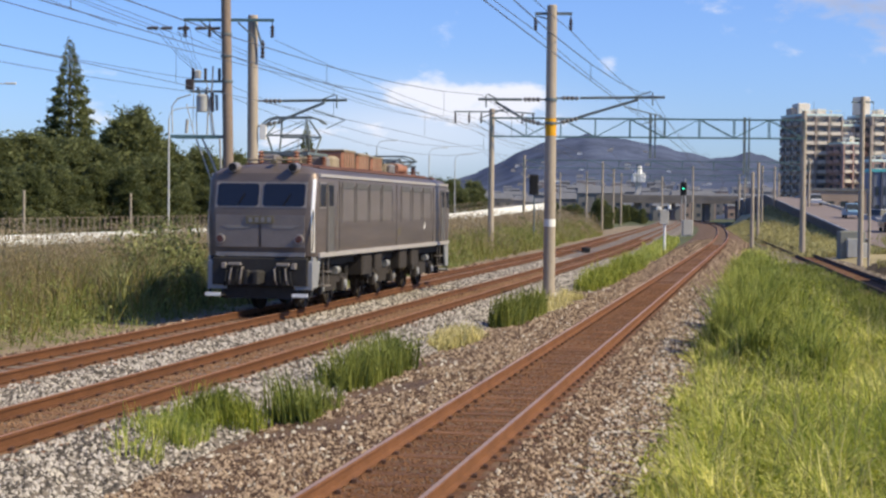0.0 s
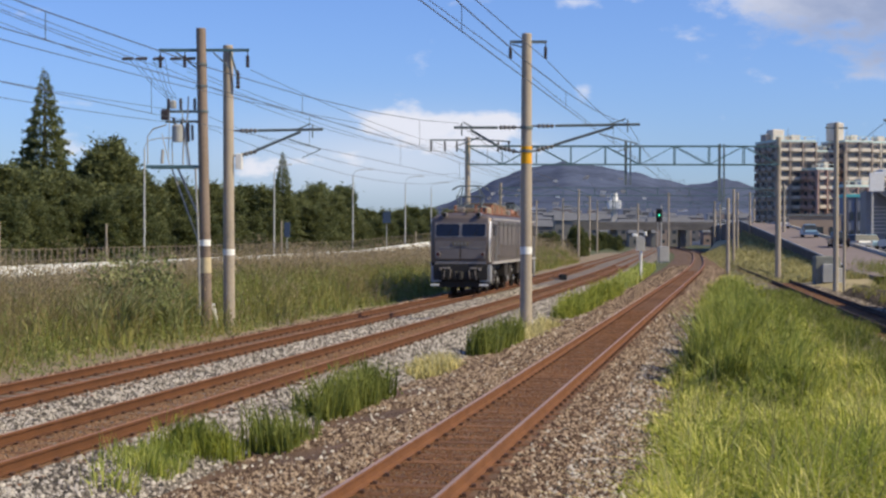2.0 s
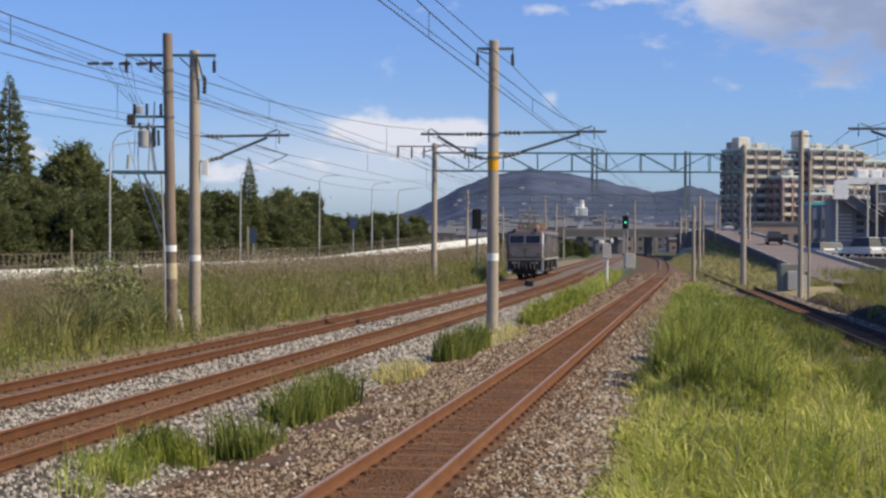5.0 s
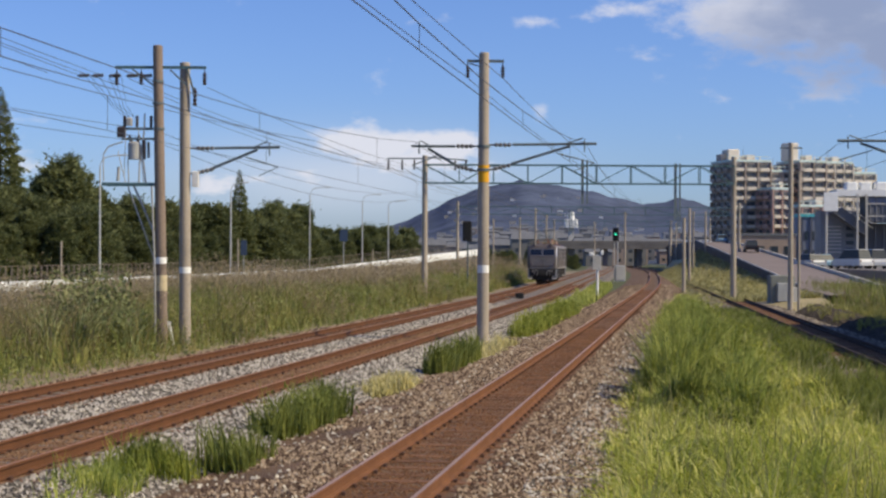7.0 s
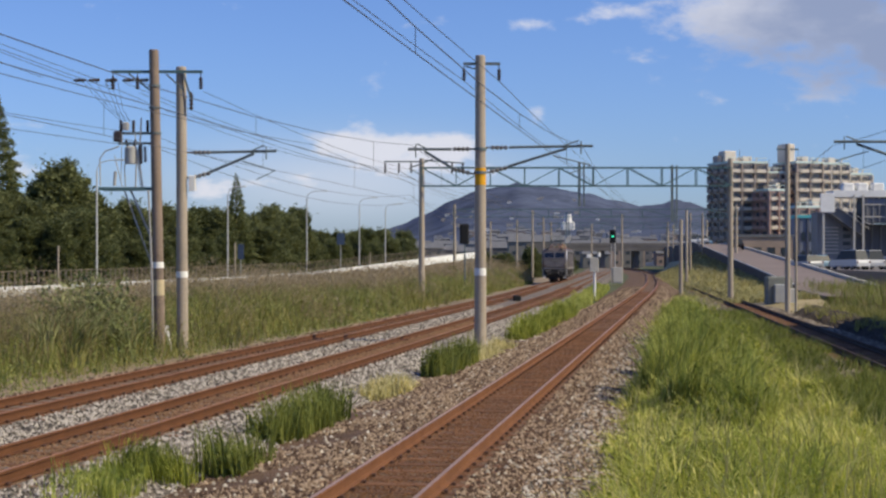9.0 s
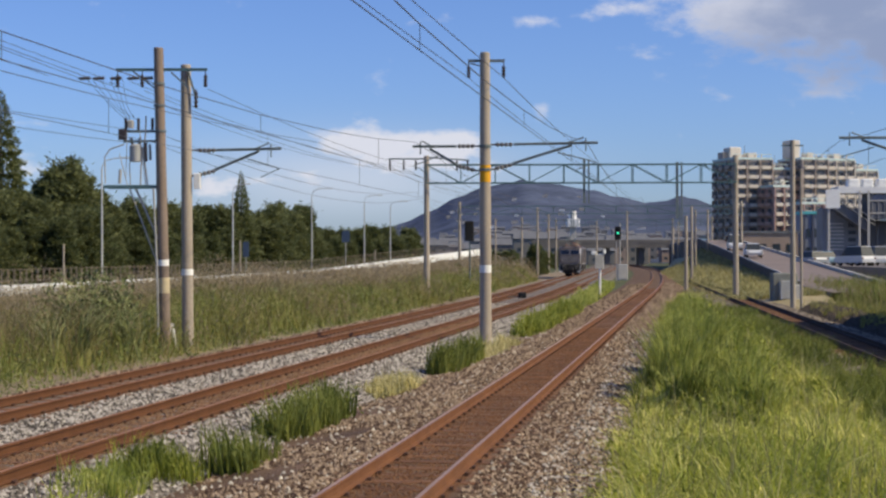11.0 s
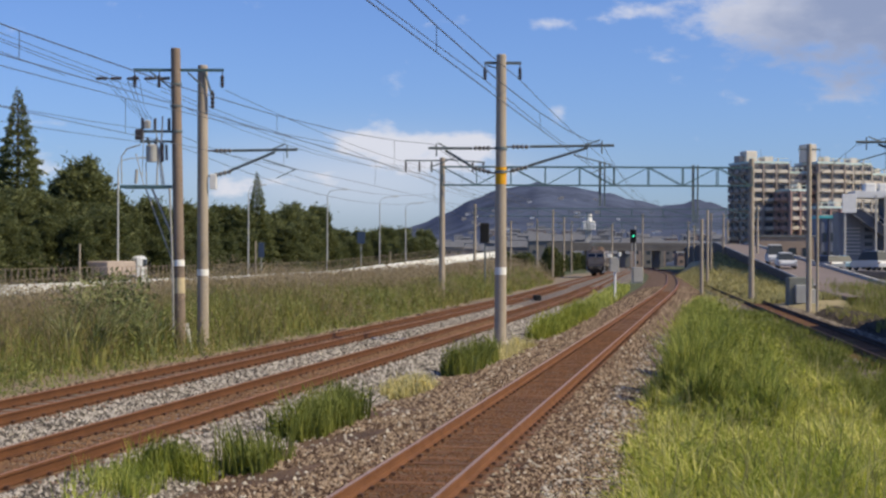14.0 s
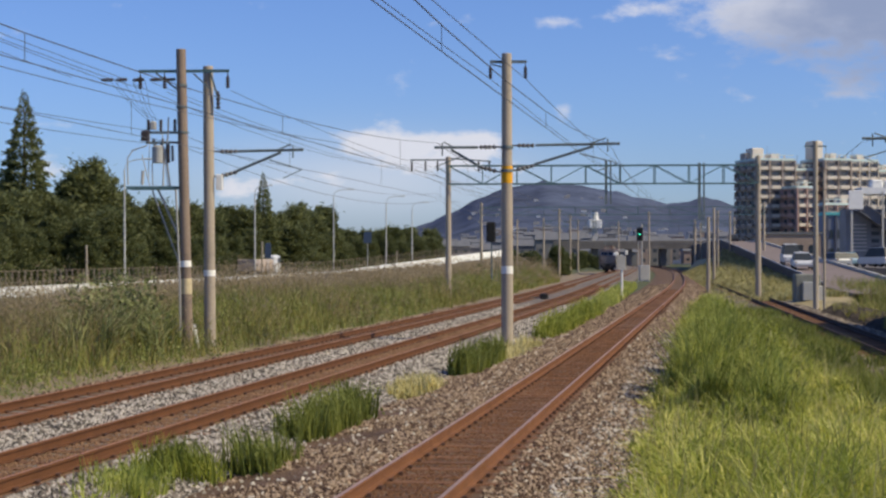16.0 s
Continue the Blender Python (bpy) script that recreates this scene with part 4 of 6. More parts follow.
    # dark-leaved clumps low in the meadow
    p, y, o, rng = scatter("near", 16000, 15, 75, 2.6, 7.5, 24, 1.2, 0.34, 70)
    keep = p[:, 0] < np.array([track_x("right", float(b)) for b in p[:, 1]]) - 3.2
    p, y = p[keep], y[keep]
    leaf_mass("leafy_weed", p, rng.uniform(0.25, 0.8, len(p)) * (1 + 0.8 * np.clip((y - 26) / 12, 0, 1)), 0.035 * (1 + y / 40), M["grass_deep"], "dark leafy clumps in the meadow grass", "weeds", 25, 1.4)
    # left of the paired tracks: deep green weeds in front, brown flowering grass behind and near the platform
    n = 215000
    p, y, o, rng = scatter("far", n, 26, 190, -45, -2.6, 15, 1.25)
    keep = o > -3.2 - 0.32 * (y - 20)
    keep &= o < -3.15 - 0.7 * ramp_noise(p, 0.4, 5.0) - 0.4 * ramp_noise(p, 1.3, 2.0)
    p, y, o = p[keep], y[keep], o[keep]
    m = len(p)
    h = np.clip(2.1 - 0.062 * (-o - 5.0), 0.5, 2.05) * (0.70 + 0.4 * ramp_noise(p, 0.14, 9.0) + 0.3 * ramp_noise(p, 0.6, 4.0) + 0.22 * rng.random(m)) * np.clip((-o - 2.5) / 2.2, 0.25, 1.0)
    dry = np.clip(0.10 + 0.5 * np.clip((-o - 6.0) / 5, 0, 1) + 0.75 * ramp_noise(p, 0.13, 1.0) + 0.45 * ((y < 47) & (o < -4.4)) - 0.16 * (y > 53), 0.02, 0.8)
    brown = rng.random(m) < dry
    leafy_share = rng.random(m) < 0.3 + 0.25 * (y < 52) + 0.3 * ramp_noise(p, 0.3, 6.0)
    dark = ramp_noise(p, 0.33, 12.0) + 0.22 * rng.normal(size=m) > 0.12
    k = ~brown & leafy_share
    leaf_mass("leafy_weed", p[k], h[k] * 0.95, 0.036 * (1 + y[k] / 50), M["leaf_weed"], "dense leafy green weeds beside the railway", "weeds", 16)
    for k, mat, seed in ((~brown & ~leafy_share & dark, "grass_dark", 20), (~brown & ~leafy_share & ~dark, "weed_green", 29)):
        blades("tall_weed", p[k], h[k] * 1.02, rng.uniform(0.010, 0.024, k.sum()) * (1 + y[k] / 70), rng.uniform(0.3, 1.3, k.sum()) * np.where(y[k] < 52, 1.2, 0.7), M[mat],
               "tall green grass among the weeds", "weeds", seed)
    k = brown
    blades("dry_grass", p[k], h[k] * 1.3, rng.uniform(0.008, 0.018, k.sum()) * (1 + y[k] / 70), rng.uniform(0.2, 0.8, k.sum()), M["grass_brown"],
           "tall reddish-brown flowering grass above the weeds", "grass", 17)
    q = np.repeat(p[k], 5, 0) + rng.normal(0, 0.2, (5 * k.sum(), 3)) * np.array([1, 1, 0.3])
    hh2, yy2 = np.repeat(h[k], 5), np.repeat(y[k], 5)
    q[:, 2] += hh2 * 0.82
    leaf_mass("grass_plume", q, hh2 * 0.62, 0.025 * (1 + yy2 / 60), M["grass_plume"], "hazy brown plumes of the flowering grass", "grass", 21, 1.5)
    # low growth along the edge of the weeds
    p, y, o, rng = scatter("far", 20000, 24, 90, -5.6, -2.95, 27, 1.2, 0.25, 420)
    h = rng.uniform(0.1, 0.75, len(p)) * np.clip((-o - 2.7) / 1.2, 0.25, 1)
    leaf_mass("leafy_weed", p, h, 0.03 * (1 + y / 60), M["leaf_weed"], "low green growth along the dusty shoulder", "weeds", 28, 0.9)
    # broad-leaved creeper and arching sword leaves by the poles
    p2, y2, o2, rng = scatter("far", 3600, 45, 51, -7.2, -4.6, 22, 1.0, 0.42, 9)
    leaf_mass("creeper", p2, rng.uniform(1.7, 2.75, len(p2)), 0.10, M["leaf_creeper"], "dark broad-leaved creeper climbing over the weeds", "creeper", 23, 0.0)
    p2, y2, o2, rng = scatter("far", 950, 43, 50, -6.6, -4.0, 39, 1.0, 0.10, 11)
    blades("sword_leaf_clump", p2, rng.uniform(0.9, 2.1, len(p2)), rng.uniform(0.035, 0.08, len(p2)), rng.uniform(0.3, 1.1, len(p2)), M["leaf_creeper"],
           "dark clumps of long arching leaves beside the poles", "weeds", 40)
    # tufts between the paired tracks and the single track
    for y0, y1, o0, o1, hh, n, mat, s in TUFTS:
        p, y, o, rng = scatter("mid", n, y0, y1, o0, o1, s, 1.0, 0.16, max(5, int((y1 - y0) * 4)))
        h = hh * 1.25 * rng.uniform(0.3, 1.0, n) * (0.75 + 0.5 * np.abs(ramp_noise(p, 1.5, 4.0)) * 2)
        k = rng.random(n) < 0.6
        lab = "ragged weeds growing through the ballast" if mat != "grass_pale" else "pale straw-coloured tuft in the ballast"
        blades("weed_tuft", p[k] + np.array([0, 0, 0.06]), h[k], rng.uniform(0.008, 0.024, k.sum()) * (1 + y[k] / 60), rng.uniform(0.1, 0.55, k.sum()), M[mat], lab, "weeds", s + 50)
        leaf_mass("weed_tuft", p[~k], h[~k] * 0.9, 0.035 * (1 + y[~k] / 40), M[mat], lab, "weeds", s + 90, 1.2)
    # verge beyond the dark track
    n = 26000
    p, y, o, rng = scatter("right", n, 34, 190, 2.2, 16, 31, 1.3)
    p, y, o = p[(o > 4.9) | (y > 82)], y[(o > 4.9) | (y > 82)], o[(o > 4.9) | (y > 82)]
    n = len(p)
    h = (0.25 + 0.45 * np.clip((o - 4.5) / 3, 0, 1)) * rng.uniform(0.4, 1.2, n)
    blades("verge_grass", p, h, rng.uniform(0.015, 0.04, n) * (1 + y / 70), rng.uniform(0.4, 1.3, n), M["grass_brown"],
           "dry brown and green verge beside the dark track", "grass", 32)
    p, y, o, rng = scatter("right", 26000, 84, 120, 4.6, 26, 33, 1.0)
    h = 1.9 * rng.uniform(0.45, 1.1, len(p)) * np.clip((o - 3.8) / 3, 0.2, 1) * (0.85 + 0.5 * ramp_noise(p, 0.5, 3.0))
    k = rng.random(len(p)) < 0.55
    blades("tall_weed", p[k], h[k], rng.uniform(0.03, 0.07, k.sum()), rng.uniform(0.1, 0.7, k.sum()), M["grass_dark"], "bank of tall green grass below the road", "weeds", 34)
    blades("dry_grass", p[~k], h[~k] * 0.95, rng.uniform(0.03, 0.06, (~k).sum()), rng.uniform(0.1, 0.8, (~k).sum()), M["grass_brown"], "dry stems in the bank below the road", "grass", 61)


# y0, y1, offset from the middle track, height, count, material
TUFTS = [(18.4, 20.8, 1.25, 2.0, 0.5, 1600, "grass_green", 41), (21.0, 22.4, 1.6, 2.1, 0.62, 900, "grass_dark", 42), (20.4, 22.2, 1.5, 2.3, 0.55, 1200, "grass_deep", 49),
         (22.2, 23.6, 2.3, 2.8, 0.66, 900, "grass_dark", 50), (26.2, 27.6, 2.0, 2.5, 0.66, 1100, "grass_dark", 43), (27.8, 30.4, 2.1, 2.6, 0.7, 1400, "grass_dark", 51),
         (34.0, 37.0, 2.0, 2.7, 0.36, 2600, "grass_pale", 44), (40.4, 45.5, 2.4, 3.0, 0.75, 2800, "grass_dark", 45), (46, 53, 2.5, 3.3, 0.42, 2000, "grass_pale", 46),
         (58, 82, 2.4, 3.4, 0.8, 5200, "grass_deep", 47), (82, 150, 1.9, 3.2, 0.7, 6000, "grass_green", 48)]
build_grass()


def pine_tree(seed, h, spread, mat):
    """An uneven pine: drooping layered boughs of fine sprays round a leaning stem."""
    rng = np.random.default_rng(seed)
    t = thing("tree", "feathery dark-green pine in a dense row", "tree", "row of trees")
    bow = rng.uniform(-0.05, 0.05, 2) * h
    stem = lambda q: np.array([bow[0] * math.sin(q * 2.6), bow[1] * math.sin(q * 3.1), h * q])
    g = Geo()
    for a, b in ((-0.04, 0.3), (0.3, 0.62), (0.62, 0.96)):
        g.rod(tuple(stem(a)), tuple(stem(b)), h * (0.026 - 0.022 * a), h * (0.026 - 0.022 * b), 8)
    n_bough = 58
    u = np.sort(1 - rng.random(n_bough) ** 1.15)
    cs, ds = [], []
    per = 300
    for i in range(n_bough):
        q = 0.1 + 0.87 * u[i]
        a = i * 2.4 + rng.uniform(-0.5, 0.5)
        reach = spread * (0.22 + 0.9 * (1 - u[i]) ** 0.8) * min(1, 0.55 + 2.2 * u[i]) * rng.uniform(0.6, 1.12)
        rise = rng.uniform(0.0, 0.45) + 0.35 * u[i]
        out = np.array([math.cos(a), math.sin(a), 0])
        side = np.array([-out[1], out[0], 0])
        root = stem(q)
        k = rng.random(per) ** 0.7
        thick = 0.17 * spread * (0.35 + 0.75 * np.sin(np.pi * np.clip(k, 0.05, 0.98)))
        c = root + out * (k * reach)[:, None] + side * (rng.normal(0, 1, per) * thick)[:, None]
        c[:, 2] += reach * (rise * k - 0.25 * k * k) + rng.normal(0, 0.55, per) * thick
        cs.append(c)
        d = out * 0.8 + side * rng.normal(0, 0.7, per)[:, None] + np.array([0, 0, 1]) * rng.normal(0.45, 0.5, per)[:, None]
        ds.append(d)
        if i % 3 == 0:
            g.rod(tuple(root), tuple(root + out * reach * 0.8 + np.array([0, 0, reach * (rise * 0.8 - 0.16)])), h * 0.007, h * 0.002, 5)
    c, d = np.concatenate(cs), np.concatenate(ds)
    n = len(c)
    d /= np.linalg.norm(d, axis=1)[:, None]
    b = np.cross(d, rng.normal(size=(n, 3)))
    b /= np.linalg.norm(b, axis=1)[:, None]
    s = (0.30 * rng.uniform(0.5, 1.3, n))[:, None]
    v = np.empty((n, 3, 3))
    v[:, 0], v[:, 1], v[:, 2] = c - d * s * 0.7 - b * s * 0.36, c - d * s * 0.7 + b * s * 0.36, c + d * s
    part("trunk", g, M["bark"], t)
    ob = new("crown", fast_mesh("crown", v.reshape(-1, 3), np.arange(n * 3).reshape(-1, 3), mat))
    ob.parent = t
    return t


def conifer(seed, h, spread, mat):
    """A dense narrow cone of drooping sprays in tiers, with a ragged edge."""
    rng = np.random.default_rng(seed)
    t = thing("conifer_tree", "tall narrow dark conifer with a pointed top", "tree", "row of trees")
    g = Geo().rod((0, 0, -0.5), (0, 0, h * 0.97), h * 0.018, 0.03, 8)
    n = 15000
    u = 1 - np.sqrt(rng.random(n))
    tier = 0.86 + 0.14 * np.cos(u * 2 * np.pi * 17)
    edge = 0.85 + 0.3 * rng.random(n) ** 3
    a = rng.uniform(0, 2 * np.pi, n)
    lump = 0.9 + 0.14 * np.sin(a * 3 + u * 9)
    r = spread * (1 - u) ** 0.95 * tier * lump * edge * (0.45 + 0.55 * rng.random(n) ** 0.5) + 0.12
    c = np.stack([r * np.cos(a), r * np.sin(a), h * (0.1 + 0.9 * u) - 0.1 * r], 1)
    d = np.stack([np.cos(a), np.sin(a), rng.uniform(-0.7, 0.2, n)], 1) + rng.normal(0, 0.45, (n, 3))
    d /= np.linalg.norm(d, axis=1)[:, None]
    b = np.cross(d, rng.normal(size=(n, 3)))
    b /= np.linalg.norm(b, axis=1)[:, None]
    s = (0.34 * rng.uniform(0.5, 1.25, n) * (0.55 + 0.45 * (1 - u)))[:, None]
    v = np.empty((n, 3, 3))
    v[:, 0], v[:, 1], v[:, 2] = c - d * s * 0.6 - b * s * 0.5, c - d * s * 0.6 + b * s * 0.5, c + d * s
    for k in range(26):
        q = k / 26
        w = k * 2.4
        rr = spread * (1 - q) * 0.7
        g.rod((0, 0, h * (0.1 + 0.88 * q)), (rr * math.cos(w), rr * math.sin(w), h * (0.1 + 0.88 * q) - 0.1 * rr), 0.05, 0.015, 5)
    part("trunk", g, M["bark"], t)
    ob = new("crown", fast_mesh("crown", v.reshape(-1, 3), np.arange(n * 3).reshape(-1, 3), mat))
    ob.parent = t
    return t


def px_place(x, y):
    return (x - 784) / 2800 * y


def road_y(px):
    """Distance of the left road in the direction that the number stands for."""
    return 61.8 / (0.22 - (px - 784) / 2800)


def build_trees():
    kinds = [pine_tree(3, 12, 5.4, M["leaf_mid"]), pine_tree(4, 11, 5.0, M["leaf_dark"]), pine_tree(5, 9.5, 5.2, M["leaf_mid"]), pine_tree(6, 10, 4.4, M["leaf_dark"])]
    con = conifer(8, 22, 5.0, M["leaf_dark"])
    places = []
    rng = random.Random(9)
    for row, step, back, share in ((0, 27, 14, 0.74), (1, 30, 24, 1.04)):
        x = -170
        while x < 745:
            y = road_y(x) + back + rng.uniform(-3, 5)
            top = 318 if x < 60 else 300 if x < 175 else 345 if x < 330 else 352 if x < 545 else 388
            h = ((456 - top) / 2800 * y + 2.4) * rng.uniform(share - 0.12, share + 0.06)
            places.append((x, y, h, rng.randrange(4)))
            x += rng.uniform(step - 9, step + 10)
    places += [(108, 158, 13.6, 0), (480, 222, 11.2, 0), (505, 226, 10.4, 3), (940, 236, 5.2, 1), (800, 150, 2.6, 2), (952, 245, 4.2, 3)]
    for i in range(46):
        px = rng.choice((rng.uniform(760, 935), rng.uniform(960, 1015), rng.uniform(1200, 1250)))
        places.append((px, rng.uniform(330, 415), rng.uniform(2.4, 5.4), rng.randrange(4)))
    heights = [max(v.co.z for v in next(c for c in k.children if c.name.startswith("crown")).data.vertices) for k in kinds]
    first = {}
    for px, y, h, k in places:
        src = kinds[k]
        s = h / heights[k]
        m = pose(px_place(px, y), y, -0.6, 0, 0, rng.uniform(0, 360)) @ Matrix.Diagonal((s * 1.05, s * 1.05, s, 1))
        if k not in first:
            first[k] = (src, m)
        else:
            copy = copy_thing(src, pose(0, 0, 0))
            copy.matrix_basis = m
    for src, m in first.values():
        src.matrix_basis = m
    con.matrix_basis = pose(px_place(-8, 162), 162, -0.4) @ Matrix.Diagonal((1.2, 1.2, 0.93, 1))
    c = copy_thing(con, pose(0, 0, 0))
    c.matrix_basis = pose(px_place(418, 195), 195, -0.4) @ Matrix.Diagonal((0.68, 0.68, 0.62, 1))


build_trees()


# ---------- the locomotive ----------
M["loco_steel"] = material("loco_steel", (0.155, 0.126, 0.112), rough=0.45, metal=0.4, vary=0.22, scale=1.2, fine=18, stretch=(1, 0.25, 3), bump=0.12)
M["loco_front"] = material("loco_front", (0.275, 0.25, 0.24), rough=0.4, metal=0.45, vary=0.2, scale=1.4, fine=18, bump=0.06)
# pale tone that stands in for the sun's glint on the corner
M["loco_glint"] = material("loco_glint", (0.85, 0.80, 0.72), rough=0.34, metal=0.55, vary=0.08, scale=2, bump=0.0)
M["loco_trim"] = material("loco_trim", (0.27, 0.24, 0.215), rough=0.4, metal=0.4, vary=0.15, scale=2)
M["loco_side"] = material("loco_side", (0.20, 0.175, 0.163), rough=0.55, metal=0.2, vary=0.15, scale=1.5, fine=18, bump=0.08)
M["loco_edge"] = material("loco_edge", (0.48, 0.44, 0.41), rough=0.4, metal=0.3, vary=0.15, scale=2)
M["loco_dark"] = material("loco_dark", (0.030, 0.028, 0.027), rough=0.75, vary=0.4, scale=3, fine=25)
M["loco_under"] = material("loco_under", (0.036, 0.03, 0.026), rough=0.85, vary=0.4, scale=3, fine=25)
M["loco_skirt"] = material("loco_skirt", (0.25, 0.253, 0.26), rough=0.5, vary=0.15, scale=2)
M["loco_glass"] = glass_like("loco_glass", (0.010, 0.012, 0.02), 0.12)
M["loco_louvre"] = material("loco_louvre", (0.10, 0.095, 0.09), rough=0.6, vary=0.2)
M["roof_red"] = material("roof_red", (0.15, 0.075, 0.06), rough=0.8, vary=0.3, scale=2, fine=20)
M["roof_rust"] = material("roof_rust", (0.30, 0.145, 0.095), rough=0.8, vary=0.3, scale=2, fine=20)
M["roof_tan"] = material("roof_tan", (0.27, 0.22, 0.15), rough=0.8, vary=0.3, scale=2, fine=20)
M["brass"] = material("brass", (0.21, 0.175, 0.11), rough=0.5, metal=0.5, vary=0.2)
M["lamp_glass"] = material("lamp_glass", (0.06, 0.05, 0.05), rough=0.15, vary=0.2, spec=0.6)
M["red_lens"] = material("red_lens", (0.09, 0.028, 0.022), rough=0.2, vary=0.2, spec=0.6)
BODY_L = 17.4
LAYERS = [(1.40, 1.40, 0.10, 0.30), (1.50, 1.41, 0.08, 0.30), (2.50, 1.42, 0.0, 0.30), (3.32, 1.40, 0.20, 0.26), (3.46, 1.36, 0.26, 0.26),
          (3.58, 1.20, 0.42, 0.3), (3.66, 0.85, 0.62, 0.3), (3.70, 0.4, 0.8, 0.3)]


ARC = [k * math.pi / 12 for k in range(7)]      # quarter turn of a rounded corner


def corner(w, o, c, a, out=0.0):
    """Point on the rounded near right corner; a = 0 on the end face, 90 degrees on the side."""
    return w - c + (c + out) * math.sin(a), o + c * 0.75 - (c * 0.75 + out) * math.cos(a)


def body_ring(z, w, o, c):
    q = [corner(w, o, c, a) for a in ARC]
    L = BODY_L
    return ([(x, y, z) for x, y in q] + [(x, L - y, z) for x, y in reversed(q)]
            + [(-x, L - y, z) for x, y in q] + [(-x, y, z) for x, y in reversed(q)])


def wheelset(parent, y):
    w = thing("wheelset", "", "")
    w.parent = parent
    w.matrix_basis = pose(0, y, 0.56)
    part("axle", Geo().rod((-0.75, 0, 0), (0.75, 0, 0), 0.09, n=10), M["loco_under"], w)
    for s in (-1, 1):
        g = Geo().rod((s * 0.52, 0, 0), (s * 0.65, 0, 0), 0.56, 0.55, 28).rod((s * 0.49, 0, 0), (s * 0.52, 0, 0), 0.59, 0.59, 28)
        g.rod((s * 0.65, 0, 0), (s * 0.68, 0, 0), 0.2, 0.16, 14)
        for k in range(6):
            a = k * math.pi / 3
            g.rod((s * 0.66, 0.2 * math.cos(a), 0.2 * math.sin(a)), (s * 0.66, 0.48 * math.cos(a), 0.48 * math.sin(a)), 0.035, n=5)
        part("wheel", g, M["loco_under"], w)
    return w


def bogie(loco, yc):
    b = thing("bogie", "", "")
    b.parent = loco
    b.matrix_basis = pose(0, yc, 0)
    sets = [wheelset(b, -1.15), wheelset(b, 1.15)]
    for s in (-1, 1):
        g = Geo().bar((s * 0.98, -1.75, 0.72), (s * 0.98, 1.75, 0.72), 0.1, 0.2).bar((s * 0.98, -0.55, 0.6), (s * 0.98, 0.55, 0.6), 0.12, 0.34)
        g.bar((s * 0.98, -1.75, 0.72), (s * 0.98, -1.75, 0.45), 0.1, 0.12)
        part("side_frame", g, M["loco_under"], b)
        for y in (-1.15, 1.15):
            part("axle_box", Geo().box((s * 1.02, y, 0.56), (0.2, 0.4, 0.36), cut=0.04), M["loco_under"], b)
            part("axle_cover", Geo().rod((s * 1.1, y, 0.56), (s * 1.16, y, 0.56), 0.13, 0.11, 14), M["loco_skirt"], b, "worn grey axle cover")
            for k in (-0.32, 0.32):
                g = Geo()
                for i in range(5):
                    g.rod((s * 1.02, y + k, 0.78 + i * 0.065), (s * 1.02, y + k, 0.815 + i * 0.065), 0.085, n=10)
                part("coil_spring", g, M["loco_dark"], b)
        part("brake_cylinder", Geo().rod((s * 1.05, 0.2, 0.95), (s * 1.05, 0.55, 0.95), 0.11, n=10), M["loco_skirt"], b)
        part("sand_box", Geo().box((s * 1.05, -1.9, 0.85), (0.22, 0.3, 0.42), cut=0.03).rod((s * 0.9, -1.85, 0.7), (s * 0.62, -1.75, 0.12), 0.022), M["loco_dark"], b)
    return sets


def pantograph(loco, yc, up):
    """Diamond pantograph on four insulators; up: height of its head over the base frame."""
    p = thing("pantograph", "", "")
    p.parent = loco
    p.matrix_basis = pose(0, yc, 3.7)
    tagged(p, "grey diamond pantograph")
    for x in (-0.62, 0.62):
        for y in (-0.7, 0.7):
            g = Geo()
            insulator(g, (x, y, -0.02), (0, 0, 1), 0.3, 0.09)
            part("insulator", g, M["roof_rust"], p)
    g = Geo()
    for x in (-0.62, 0.62):
        g.bar((x, -0.95, 0.32), (x, 0.95, 0.32), 0.07, 0.07)
    for y in (-0.8, 0.8):
        g.bar((-0.62, y, 0.32), (0.62, y, 0.32), 0.07, 0.07)
    g.box((0, 0, 0.34), (0.34, 0.5, 0.16), cut=0.03)
    part("base_frame", g, M["steel"], p)
    zk, zt = 0.34 + up * 0.48, 0.34 + up
    yk = 1.15 if up < 0.5 else 0.62
    g = Geo()
    for s in (-1, 1):
        for e in (-1, 1):
            g.rod((e * 0.5, s * 0.3, 0.36), (e * 0.56, s * yk, zk), 0.03, n=6)
            g.rod((e * 0.56, s * yk, zk), (e * 0.38, s * 0.12, zt - 0.06), 0.024, n=6)
        g.rod((-0.56, s * yk, zk), (0.56, s * yk, zk), 0.026, n=6)
        g.rod((-0.5, s * 0.3, 0.36), (0.56, s * yk, zk), 0.012, n=5)
        g.rod((-0.56, s * yk, zk), (0.38, s * 0.12, zt - 0.06), 0.010, n=5)
    part("linkage", g, M["steel"], p)
    g = Geo()
    for y in (-0.14, 0.14):
        g.bar((-0.5, y, zt), (0.5, y, zt), 0.06, 0.05)
        g.pipe([(-0.48, y, zt), (-0.68, y, zt - 0.05), (-0.86, y, zt - 0.18)], 0.022).pipe([(0.48, y, zt), (0.68, y, zt - 0.05), (0.86, y, zt - 0.18)], 0.022)
    part("collector_head", g, M["steel"], p)


